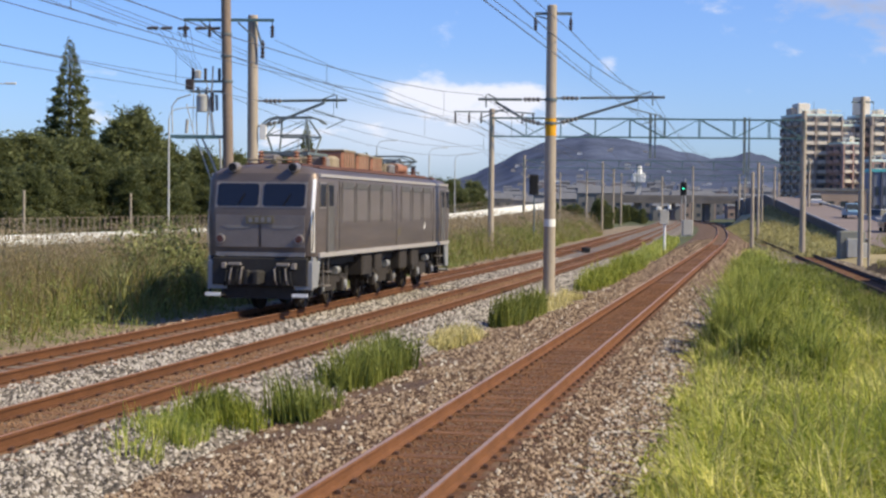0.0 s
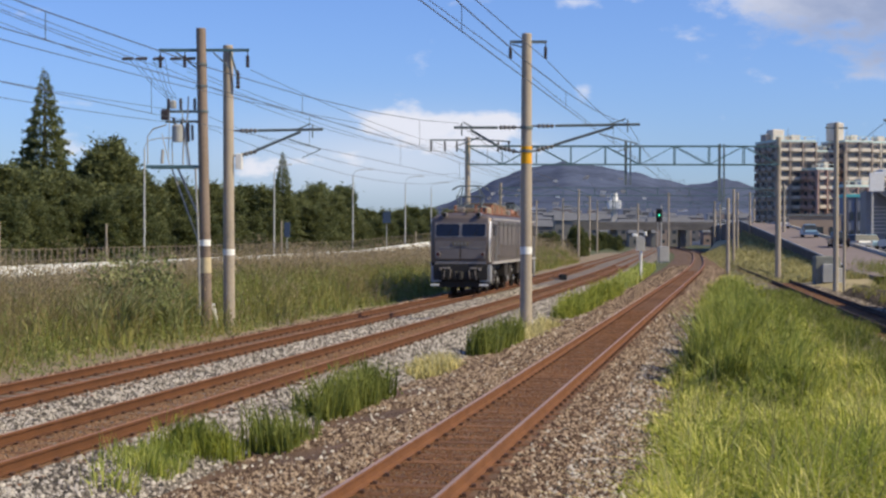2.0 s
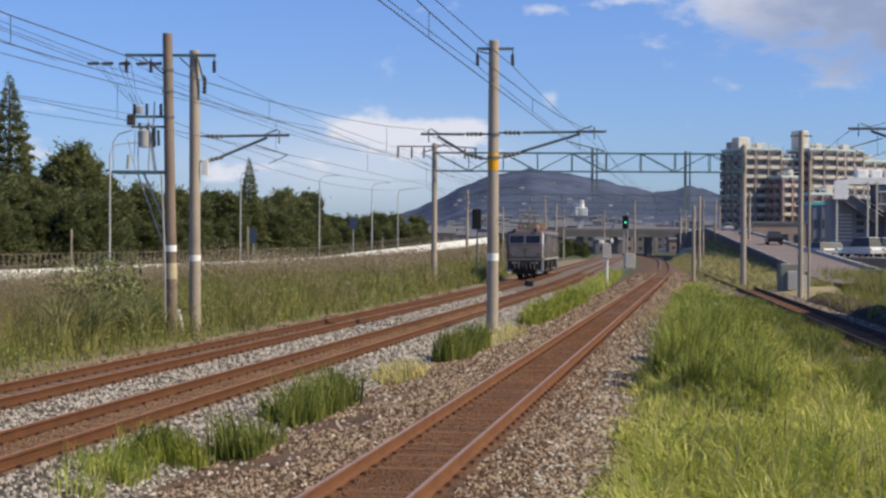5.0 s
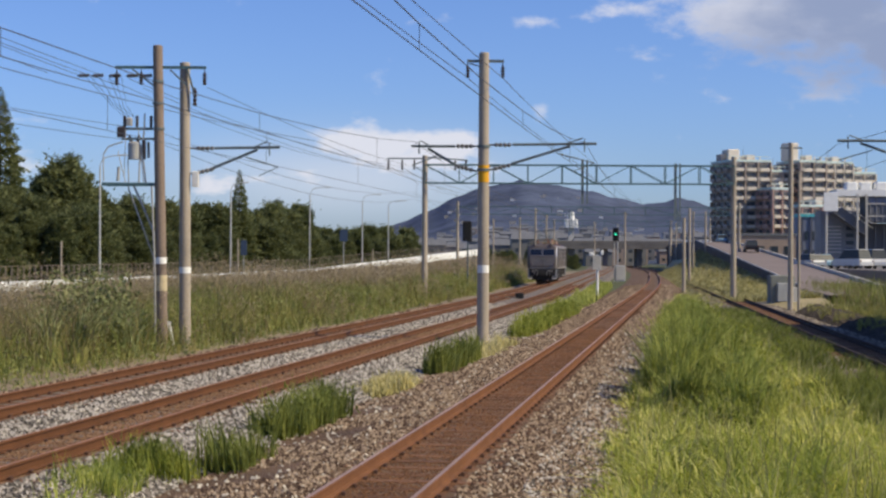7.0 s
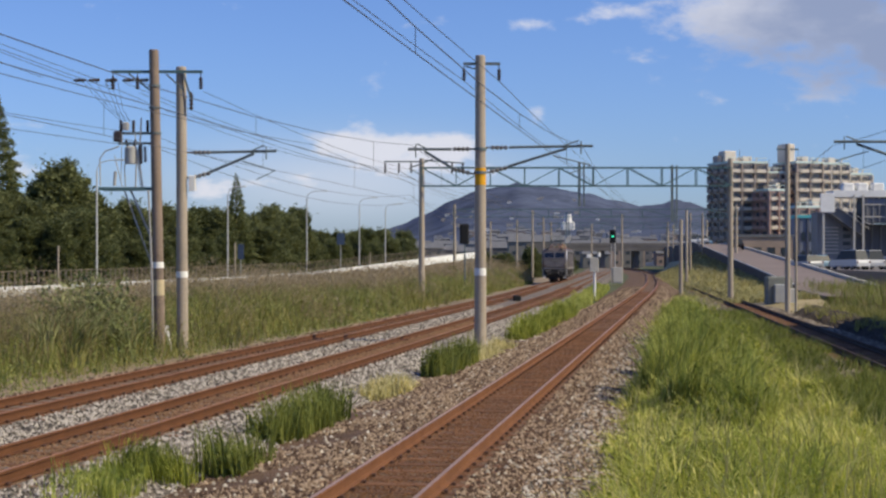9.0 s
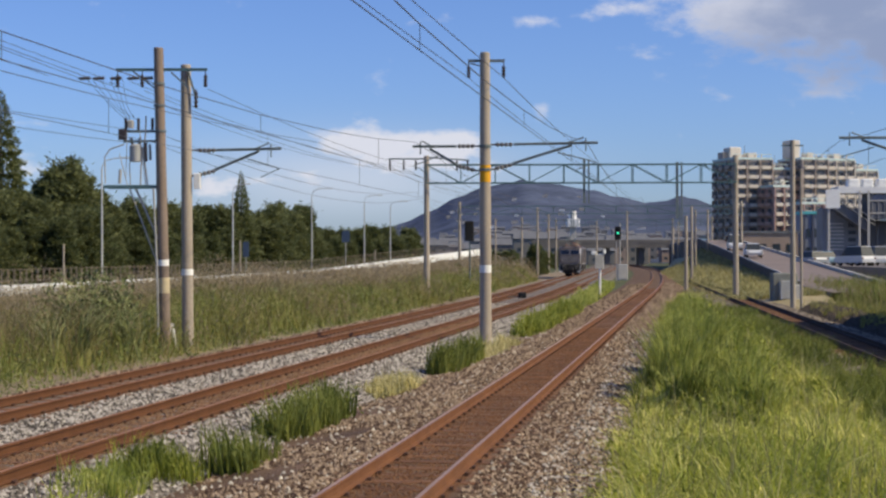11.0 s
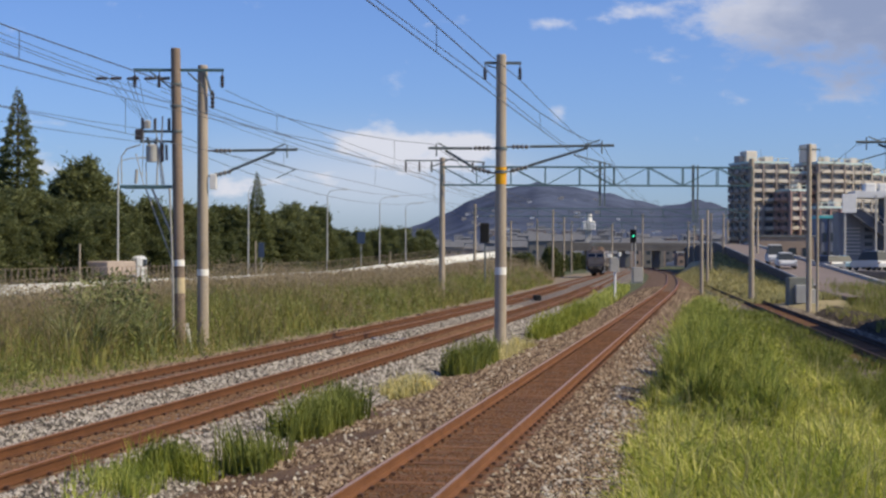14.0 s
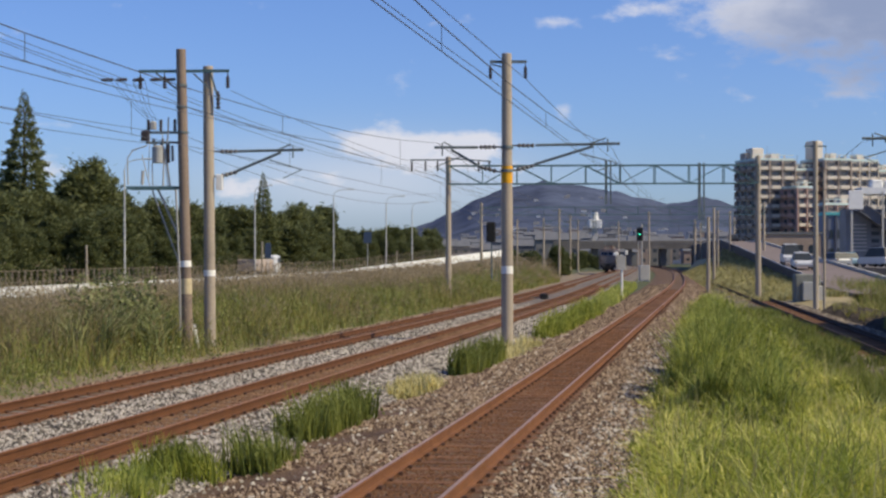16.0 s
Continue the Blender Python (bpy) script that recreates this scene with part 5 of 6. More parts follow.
def end_face(loco, flip):
    """All that sits on one end: windows, lamps, plate, beam, coupler, steps, hoses."""
    def P(x, y, z):
        return (x, BODY_L - y, z) if flip else (x, y, z)

    def slab(name, pts, depth, mat, label=""):
        """A plate of the given outline (x, z) laid on the face, whose rake it follows."""
        def fy(z):
            return 0.0 if z <= 2.5 else 0.2 * (z - 2.5) / 0.82
        n = len(pts)
        vs = [P(x, fy(z) - depth, z) for x, z in pts] + [P(x, fy(z) + 0.02, z) for x, z in pts]
        fs = [tuple(range(n)), tuple(range(2 * n - 1, n - 1, -1))] + [(i, n + i, n + (i + 1) % n, (i + 1) % n) for i in range(n)]
        return part(name, Geo().add(vs, fs), mat, loco, label)
    for x0, x1 in ((-1.13, -0.06), (0.06, 1.13)):
        slab("window_frame", [(x0 - 0.05, 2.60), (x1 + 0.05, 2.60), (x1 + 0.05, 3.24), (x0 - 0.05, 3.24)], 0.014, M["loco_trim"])
        slab("cab_window", [(x0 + 0.05, 2.64), (x1 - 0.05, 2.64), (x1, 2.69), (x1, 3.15), (x1 - 0.05, 3.20), (x0 + 0.05, 3.20), (x0, 3.15), (x0, 2.69)], 0.024, M["loco_glass"], "dark cab windscreen")
        xm = (x0 + x1) / 2
        wp = Geo().rod(P(xm, -0.005, 2.66), P(xm + 0.18, 0.05, 2.95), 0.012, n=5)
        part("wiper", wp, M["black"], loco)
        slab("waist_panel", [(x0 - 0.02, 1.62), (x1 + 0.02, 1.62), (x1 + 0.02, 2.42), (x0 - 0.02, 2.42)], 0.008, M["loco_side"])
        slab("wing_stripe", [(x0 + 0.12, 2.16), (x1 - 0.12, 2.16), (x1 - 0.3, 2.08), (x0 + 0.3, 2.08)], 0.016, M["loco_trim"])
    slab("number_plate", [(-0.36, 2.20), (0.36, 2.20), (0.36, 2.40), (-0.36, 2.40)], 0.03, M["brass"], "brass plate on the nose")
    for x in (-0.24, -0.08, 0.08, 0.24):
        slab("plate_bar", [(x - 0.045, 2.24), (x + 0.045, 2.24), (x + 0.045, 2.36), (x - 0.045, 2.36)], 0.036, M["loco_front"])
    for s in (-1, 1):
        g = Geo().rod(P(s * 1.02, -0.09, 1.82), P(s * 1.02, 0.02, 1.82), 0.115, 0.13, 18)
        lamp = part("tail_lamp", g, M["loco_front"], loco)
        part("lens", Geo().rod(P(s * 1.02, -0.10, 1.82), P(s * 1.02, -0.085, 1.82), 0.085, 0.09, 18), M["red_lens"], lamp, "dull red lens")
        g = Geo().rod(P(s * 0.78, 0.16, 3.60), P(s * 0.78, 0.5, 3.60), 0.12, 0.13, 20)
        lamp = part("headlamp", g, M["loco_front"], loco)
        part("lens", Geo().rod(P(s * 0.78, 0.145, 3.60), P(s * 0.78, 0.16, 3.60), 0.098, 0.10, 20), M["black"], lamp, "dark headlamp glass")
        part("corner_rail", Geo().pipe([P(s * 1.33, 0.05, 1.55), P(s * 1.36, 0.02, 1.7), P(s * 1.36, 0.06, 2.5), P(s * 1.33, 0.14, 2.6)], 0.018), M["loco_trim"], loco)
        g = Geo().box(P(s * 1.12, -0.1, 0.42), (0.46, 0.34, 0.035)).bar(P(s * 1.3, 0.02, 0.42), P(s * 1.3, 0.1, 1.3), 0.04, 0.02).bar(P(s * 0.95, 0.02, 0.42), P(s * 0.95, 0.1, 1.3), 0.04, 0.02)
        part("front_step", g, M["loco_dark"], loco, "pale worn foot step")
        part("step_edge", Geo().box(P(s * 1.12, -0.28, 0.45), (0.4, 0.02, 0.09)), M["white_paint"], loco)
        part("skirt_plate", Geo().box(P(s * 1.12, 0.06, 0.93), (0.5, 0.08, 0.72), cut=0.03), M["loco_skirt"], loco, "grey-blue skirt plate below the cab")
        part("skirt_side", Geo().add([P(s * 1.36, 0.05, 1.38), P(s * 1.36, 0.75, 1.38), P(s * 1.36, 0.5, 0.62), P(s * 1.36, 0.05, 0.62),
                                     P(s * 1.30, 0.05, 1.38), P(s * 1.30, 0.75, 1.38), P(s * 1.30, 0.5, 0.62), P(s * 1.30, 0.05, 0.62)],
                                    [(0, 1, 2, 3), (7, 6, 5, 4), (0, 4, 5, 1), (1, 5, 6, 2), (2, 6, 7, 3), (3, 7, 4, 0)]), M["loco_skirt"], loco)
        for k, x in enumerate((0.42, 0.55, 0.7, 0.82)):
            top = 1.12 - 0.05 * (k % 2)
            part("brake_hose", Geo().pipe([P(s * x, -0.02, top), P(s * x, -0.14, top - 0.06), P(s * (x + 0.03), -0.16, top - 0.3), P(s * (x + 0.06), -0.1, top - 0.42)], 0.026),
                 M["black"] if k % 2 else M["loco_trim"], loco)
        part("hose_tap", Geo().box(P(s * 0.62, -0.08, 1.2), (0.34, 0.1, 0.07), cut=0.02), M["loco_trim"], loco)
        part("buffer_lug", Geo().box(P(s * 0.9, -0.05, 1.16), (0.12, 0.16, 0.14), cut=0.02), M["loco_trim"], loco)
    part("buffer_beam", Geo().box(P(0, 0.06, 1.02), (2.5, 0.14, 0.7), cut=0.04), M["loco_dark"], loco, "black front beam")
    g = Geo().box(P(0, -0.25, 0.9), (0.3, 0.55, 0.3), cut=0.05).box(P(0.1, -0.55, 0.9), (0.16, 0.22, 0.34), cut=0.04).box(P(-0.14, -0.5, 0.9), (0.1, 0.26, 0.34), cut=0.03)
    part("coupler", g, M["loco_dark"], loco, "black knuckle coupler")
    part("rail_guard", Geo().box(P(0, 0.2, 0.5), (2.1, 0.1, 0.34), cut=0.03), M["loco_dark"], loco)
    part("sill_beam", Geo().box(P(0, 0.06, 1.44), (2.3, 0.1, 0.1)), M["loco_front"], loco)


def build_loco():
    loco = thing("locomotive", "grey stainless electric locomotive with rusty roof gear on rusty rails", "locomotive")
    g = Geo()
    for lay in LAYERS:
        g.v += body_ring(*lay)
    m = 4 * len(ARC)
    for k in range(len(LAYERS) - 1):
        for i in range(m):
            a, b = k * m + i, k * m + (i + 1) % m
            g.f.append((a, b, b + m, a + m))
    g.f += [tuple(range(m - 1, -1, -1)), tuple(range((len(LAYERS) - 1) * m, len(LAYERS) * m))]
    body = part("body", g, M["loco_steel"], loco, "ribbed stainless steel body, dulled with grime", smooth=True)
    body.data.set_sharp_from_angle(angle=radians(28))
    part("roof_deck", Geo().box((0, BODY_L / 2, 3.70), (1.5, 15.2, 0.06)), M["roof_red"], loco, "rust-red roof deck")
    for s in (-1, 1):
        x = s * 1.415
        for f in (0, 1):
            yy = (lambda v: BODY_L - v) if f else (lambda v: v)
            # corner strip; on the right its pale colour paints the sun's highlight
            g = Geo()
            arc = [0.62 + 0.075 * k for k in range(6)]
            for z, w, o, c in LAYERS[1:4]:
                g.v += [(s * u, yy(v), z) for u, v in (corner(w, o, c, a, 0.007) for a in arc)]
            for k in range(2):
                g.f += [(k * 6 + i, k * 6 + i + 1, k * 6 + i + 7, k * 6 + i + 6) for i in range(5)]
            part("corner_strip", g, M["loco_glint" if s > 0 else "loco_steel"], loco, "corner strip, the right-hand ones pale as a painted sun glint", smooth=True)
            part("side_window_frame", Geo().box((x, yy(0.66), 2.92), (0.04, 0.60, 0.66)), M["loco_trim"], loco)
            part("side_window", Geo().box((x + s * 0.008, yy(0.66), 2.92), (0.04, 0.50, 0.56)), M["loco_glass"], loco)
            d = part("cab_door", Geo().box((x, yy(1.42), 2.36), (0.035, 0.66, 1.74)), M["loco_louvre"], loco, "recessed dark cab door")
            part("door_window", Geo().box((x + s * 0.01, yy(1.42), 2.92), (0.035, 0.42, 0.52)), M["loco_glass"], d)
            for k in (1.0, 1.84):
                part("grab_rail", Geo().pipe([(x, yy(k), 1.45), (x + s * 0.07, yy(k), 1.5), (x + s * 0.07, yy(k), 3.0), (x, yy(k), 3.05)], 0.013), M["loco_trim"], loco)
            part("door_step", Geo().box((s * 1.28, yy(1.42), 0.98), (0.22, 0.5, 0.03)).box((s * 1.26, yy(1.42), 0.62), (0.22, 0.5, 0.03)).bar((s * 1.3, yy(1.18), 0.6), (s * 1.3, yy(1.18), 1.4), 0.03, 0.03)
                 .bar((s * 1.3, yy(1.66), 0.6), (s * 1.3, yy(1.66), 1.4), 0.03, 0.03), M["loco_trim"], loco)
        for y in (3.2, 4.7, 6.2, 7.7, 10.2, 11.8, 13.4):
            part("roof_vent", Geo().box((x - s * 0.004, y, 3.2), (0.03, 1.2, 0.17)), M["loco_louvre"], loco, "dark intake slot under the roof edge")
            lv = part("louvre_panel", Geo().box((x - s * 0.006, y, 2.68), (0.03, 1.14, 0.82)), M["loco_side"], loco)
            g = Geo()
            for k in range(14):
                g.box((x + s * 0.006, y, 2.31 + k * 0.057), (0.018, 1.08, 0.02))
            part("louvre_slats", g, M["loco_steel"], lv)
            for k in (-0.66, 0.66):
                part("panel_seam", Geo().box((x + s * 0.002, y + k, 2.7), (0.02, 0.05, 0.98)), M["loco_louvre"], loco)
        for y in (2.3, 8.95, 14.4):
            part("body_seam", Geo().box((x + s * 0.003, y, 2.4), (0.024, 0.03, 1.8)), M["loco_louvre"], loco)
        for k in range(11):
            part("side_rib", Geo().box((x - s * 0.008, BODY_L / 2, 1.62 + k * 0.055), (0.03, 12.6, 0.018)), M["loco_steel"], loco)
        part("maker_plate", Geo().box((x, 9.3, 1.9), (0.03, 0.34, 0.22)), M["brass"], loco)
        g = Geo().bar((x + s * 0.006, 12.95, 1.95), (x + s * 0.006, 13.1, 2.15), 0.02, 0.05)
        part("side_mark", g, M["white_paint"], loco, "small pale painted mark")
        part("sill_strip", Geo().box((x + s * 0.01, BODY_L / 2, 1.43), (0.06, BODY_L - 0.7, 0.12)), M["loco_edge"], loco, "pale sill strip")
        part("gutter", Geo().box((s * 1.39, BODY_L / 2, 3.42), (0.07, BODY_L - 0.9, 0.08)), M["loco_edge"], loco)
        for y, w, h in ((5.6, 1.1, 0.62), (7.0, 0.8, 0.5), (10.2, 1.0, 0.6), (11.9, 1.0, 0.55)):
            part("underfloor_box", Geo().box((s * 1.1, y, 1.38 - h / 2), (0.5, w, h), cut=0.03), M["loco_under"], loco)
        part("air_pipe", Geo().pipe([(s * 1.2, 1.2, 1.3), (s * 1.2, 16.2, 1.3)], 0.03), M["loco_under"], loco)
    part("underframe", Geo().box((0, BODY_L / 2, 1.26), (2.2, 16.4, 0.3)), M["loco_dark"], loco)
    end_face(loco, False)
    end_face(loco, True)
    # roof gear
    pantograph(loco, 2.9, 0.95)
    pantograph(loco, 14.2, 0.3)
    for y, w, l, h, mat in ((6.0, 1.4, 1.35, 0.5, "roof_rust"), (7.7, 1.4, 1.35, 0.46, "roof_rust"), (9.4, 1.4, 1.3, 0.42, "roof_rust"), (11.4, 1.2, 1.5, 0.26, "roof_tan")):
        u = part("roof_housing", Geo().box((0, y, 3.72 + h / 2), (w, l, h), cut=0.06), M[mat], loco, "rusty brown roof housing")
        g = Geo()
        for k in range(5):
            g.box((0.0, y - l / 2 + l * (k + 0.5) / 5, 3.72 + h * 0.5), (w + 0.04, 0.05, h * 0.86))
        part("housing_rib", g, M["roof_tan"], u)
        part("housing_rim", Geo().box((0, y, 3.72 + h), (w + 0.03, l + 0.03, 0.05), cut=0.01), M["roof_tan"], u)
    for y, x0, x1, z in ((1.15, -0.7, 0.7, 3.82), (5.2, -0.6, 0.6, 3.95), (10.6, -0.55, 0.55, 3.92), (13.0, -0.5, 0.5, 3.9), (15.9, -0.6, 0.6, 3.84)):
        part("roof_pipe", Geo().pipe([(x0, y, 3.68), (x0, y, z), (x1, y, z), (x1, y, 3.68)], 0.03), M["roof_tan"], loco)
    for x, y in ((-0.35, 1.9), (0.4, 3.9), (0.5, 11.3), (-0.4, 13.4)):
        part("roof_case", Geo().box((x, y, 3.84), (0.5, 0.6, 0.28), cut=0.05), M["loco_trim"], loco, "grey switch case on the roof")
    part("air_tank", Geo().rod((0.55, 12.2, 3.9), (0.55, 13.6, 3.9), 0.16, 0.16, 14), M["roof_rust"], loco, "rusty air tank on the roof")
    part("roof_hatch", Geo().box((0.1, 4.55, 3.88), (1.2, 0.9, 0.3), cut=0.08), M["roof_tan"], loco)
    for y in (1.6, 4.1, 5.0, 10.5, 12.4, 12.9, 15.6):
        for x in (-0.5, 0.45):
            g = Geo()
            insulator(g, (x, y, 3.7), (0, 0, 1), 0.36, 0.09)
            part("insulator", g, M["roof_rust"], loco)
    g = Geo().pipe([(-0.5, 1.6, 4.06), (-0.5, 4.1, 4.08), (-0.5, 5.0, 4.2), (-0.2, 6.5, 4.22), (-0.2, 10.0, 4.2), (-0.5, 10.5, 4.06), (-0.5, 12.9, 4.06), (-0.5, 15.6, 4.06)], 0.022)
    part("busbar", g, M["steel"], loco)
    part("whistle", Geo().rod((0.2, 0.7, 3.75), (0.2, 0.4, 3.75), 0.04, 0.07, 10).rod((0.2, 0.7, 3.66), (0.2, 0.7, 3.76), 0.02), M["brass"], loco)
    part("roof_walkway", Geo().box((0.98, BODY_L / 2, 3.64), (0.3, 14.6, 0.04)).box((-0.98, BODY_L / 2, 3.64), (0.3, 14.6, 0.04)), M["roof_red"], loco)
    sets = []
    for yc in (2.9, BODY_L / 2, BODY_L - 2.9):
        sets += bogie(loco, yc)
    return loco, sets


LOCO, WHEELS = build_loco()


# ---------- left: road wall, fence, lamps ----------
def road_x(y):
    return -33.2 + 0.22 * (y - 130)


def road_z(y):
    if y < 160:
        return 0.25 + 0.0035 * (y - 100)
    if y < 202:
        return 0.46 + 0.006 * (y - 160)
    return 0.71 + 0.028 * (y - 202)


def build_left_road():
    ys = [60, 90, 124, 150, 175, 202, 230, 260, 290, 320]
    g = Geo()
    for y in ys:
        x, z = road_x(y), road_z(y) - 0.75
        g.v += [(x - 9, y + 2, z), (x - 0.2, y, z), (x - 0.2, y, -0.6), (x - 9, y + 2, -0.6)]
    for i in range(len(ys) - 1):
        for j in range(3):
            a = i * 4 + j
            g.f.append((a, a + 4, a + 5, a + 1))
    solo("road", g, M["asphalt"], "grey asphalt road behind the white wall", "road", kind="structure")
    w = thing("road_wall", "low white concrete wall along the road", "wall")
    y = 62.0
    while y < 318:
        y2 = y + 6.0
        a, b = Vector((road_x(y), y, road_z(y))), Vector((road_x(y2), y2, road_z(y2)))
        h = 0.62
        vs = []
        for p, q in ((a, 0.0), (b, -0.03)):
            q = Vector((0, q, 0))
            vs += [p + q + Vector((-0.15, 0, -h - 0.6)), p + q + Vector((0.15, 0, -h - 0.6)), p + q + Vector((0.12, 0, 0)), p + q + Vector((-0.12, 0, 0))]
        part("wall_panel", Geo().add(vs, [(0, 1, 2, 3), (7, 6, 5, 4), (0, 4, 5, 1), (1, 5, 6, 2), (2, 6, 7, 3), (3, 7, 4, 0)]), M["wall_white"], w)
        y = y2
    f = thing("fence", "brownish steel post-and-rail fence along the road", "fence")
    post = make_mesh("post", Geo().box((0, 0, 0.62), (0.07, 0.07, 1.25)), M["fence"])
    y = 104.0
    while y < 300:
        o = new("post", post)
        o.parent = f
        o.matrix_basis = pose(road_x(y) - 1.0, y, road_z(y) - 0.05)
        y += 1.0 if y < 190 else 1.4
    for dz in (0.3, 1.18):
        part("rail", Geo().pipe([(road_x(v) - 1.0, v, road_z(v) + dz) for v in ys[:-1]], 0.02, 5), M["fence"], f)
    for px, top, arm in ((171, 11.6, 1), (403, 10.6, 0), (543, 11.3, 1), (636, 11.3, 1), (682, 10.9, 1), (-170, 11.4, 1)):
        y = road_y(px) + 6
        x = px_place(px, y)
        t = thing("street_lamp", "slim grey steel street lamp with a curved arm", "street lamp", "street lamps", at=Matrix.Translation((x, y, 0)))
        part("post", Geo().rod((0, 0, -0.5), (0, 0, top - 0.9), 0.11, 0.075, 10), M["lamp_post"], t)
        s = 1 if arm else 0.7
        part("arm", Geo().pipe([(0, 0, top - 0.9), (0.12 * s, 0, top - 0.45), (0.45 * s, 0, top - 0.1), (1.2 * s, 0, top + 0.06), (1.9 * s, 0, top + 0.12)], 0.045), M["lamp_post"], t)
        part("lamp_head", Geo().box((2.3 * s, 0, top + 0.12), (0.85, 0.28, 0.14), cut=0.05), M["lamp_post"], t)
    for px, top in ((103, 3.6), (416, 4.3), (655, 3.4), (-90, 3.6)):
        y = road_y(px) + 1
        pole("sign_post", px_place(px, y), y, top, 0.09, 0.09, M["concrete_pole"], "short pale roadside post", group="roadside posts")
    y = road_y(427) + 2
    s = thing("road_sign", "blue road sign seen on a thin post", "road sign", at=Matrix.Translation((px_place(426, y), y, 0)))
    part("board", Geo().box((0, 0, 3.3), (0.7, 0.05, 1.7), cut=0.01), M["sign_blue"], s)
    part("post", Geo().rod((0, 0.05, -0.4), (0, 0.05, 4.2), 0.04), M["lamp_post"], s)
    y = road_y(603) + 1
    s = thing("road_sign", "blue road sign on a thin post", "road sign", at=Matrix.Translation((px_place(603, y), y, 0)))
    part("board", Geo().box((0, 0, 5.2), (1.1, 0.05, 1.6), cut=0.01), M["sign_blue"], s)
    part("post", Geo().rod((0, 0.05, -0.4), (0, 0.05, 6.0), 0.05), M["lamp_post"], s)
    # small white stake by the pole
    solo("white_stake", Geo().rod((-8.66, 50.6, -0.5), (-8.82, 50.5, 0.3), 0.05, 0.07, 8).box((-8.86, 50.48, 0.36), (0.18, 0.1, 0.22), 0.4), M["white_paint"], "short leaning white stake beside the poles", "stake")


M["fence"] = material("fence", (0.27, 0.215, 0.17), vary=0.25, scale=2, rough=0.7)
M["lamp_post"] = material("lamp_post", (0.46, 0.47, 0.46), vary=0.12, scale=1, rough=0.5)
M["sign_blue"] = material("sign_blue", (0.05, 0.075, 0.13), vary=0.1, scale=1, rough=0.5)
build_left_road()


# ---------- beside the line ----------
def build_lineside():
    p = thing("line_post", "white-banded post with a pale board between the tracks", "post", at=Matrix.Translation((10.55, 110, 0)))
    part("post", Geo().rod((0, 0, -0.5), (0, 0, 2.7), 0.09, 0.09, 10), M["white_paint"], p)
    part("board", Geo().box((-0.05, -0.1, 2.15), (0.62, 0.12, 1.0), cut=0.03), M["concrete"], p)
    part("cap_lamp", Geo().box((-0.42, -0.1, 2.75), (0.35, 0.2, 0.22), cut=0.04), M["white_paint"], p)
    part("cap_lamp", Geo().box((0.3, -0.1, 2.85), (0.2, 0.2, 0.3), cut=0.04), M["white_paint"], p)
    s = thing("railway_signal", "colour-light railway signal showing green", "railway signal", "railway signals", at=Matrix.Translation((19.3, 180, 0)))
    part("mast", Geo().rod((0.25, 0, -0.4), (0.25, 0, 6.2), 0.09, 0.08, 10).rod((-0.15, 0, -0.4), (-0.15, 0, 4.2), 0.05, 0.05, 8), M["galvanised"], s)
    part("backplate", Geo().box((0, -0.12, 5.05), (0.7, 0.1, 1.5), cut=0.08), M["black"], s)
    for z, m in ((5.5, "lamp_glass_dark"), (5.05, "green_light"), (4.6, "lamp_glass_dark")):
        part("lens", Geo().rod((0, -0.2, z), (0, -0.17, z), 0.12, 0.12, 16), M[m], s, "lit green lens" if m == "green_light" else "")
        part("hood", Geo().box((0, -0.3, z + 0.21), (0.42, 0.26, 0.03)), M["black"], s)
    c = thing("relay_cabinet", "pale grey relay cabinet at the foot of the signal", "cabinet", "relay cabinets", at=Matrix.Translation((19.6, 178, 0)))
    part("body", Geo().box((0, 0, 0.65), (1.15, 0.8, 1.75), cut=0.05), M["grey_box"], c)
    part("door", Geo().box((0, -0.42, 0.65), (0.98, 0.04, 1.5)), M["concrete"], c)
    s = thing("railway_signal", "black back of a railway signal on a thin mast", "railway signal", "railway signals", at=Matrix.Translation((1.75, 130, 0)))
    part("backplate", Geo().box((0, 0, 4.6), (0.75, 0.16, 1.65), cut=0.1), M["black"], s)
    part("mast", Geo().rod((0.05, 0.1, -0.5), (0.05, 0.1, 5.2), 0.07, 0.07, 8), M["steel"], s)
    part("ladder", Geo().bar((0.4, 0.1, -0.5), (0.4, 0.1, 4.2), 0.03, 0.03).bar((0.62, 0.1, -0.5), (0.62, 0.1, 4.2), 0.03, 0.03), M["steel"], s)
    c = thing("relay_cabinet", "grey-green equipment box beside the pole", "cabinet", "relay cabinets", at=Matrix.Translation((20.3, 95, 0)))
    part("body", Geo().box((-0.1, 0.3, 0.5), (1.5, 1.0, 2.0), cut=0.06), M["box_green"], c)
    part("front_box", Geo().box((-0.1, -0.35, 0.5), (0.75, 0.3, 1.1), cut=0.04), M["grey_box"], c)
    part("front_box", Geo().box((0.62, -0.2, 0.35), (0.5, 0.4, 0.9), cut=0.04), M["concrete"], c)
    m = thing("point_machine", "low black box beside the rails", "point machine", at=Matrix.Translation(on_track("far", 104, 1.5, 0)))
    part("case", Geo().box((0, 0, -0.02), (0.5, 1.3, 0.36), cut=0.06), M["black"], m)
    part("rod", Geo().bar((-1.6, 0, -0.12), (0, 0, -0.12), 0.05, 0.05), M["steel"], m)


M["box_green"] = material("box_green", (0.20, 0.205, 0.18), vary=0.2, scale=2)
M["lamp_glass_dark"] = material("lamp_glass_dark", (0.02, 0.02, 0.02), rough=0.2, vary=0.1)
M["green_light"] = glow("green_light", (0.05, 0.85, 0.45), 1.3)
build_lineside()


# ---------- right: road ramp, car park, footbridge ----------
def ramp_x(y):
    return 29.9 + (y - 130) * 0.110


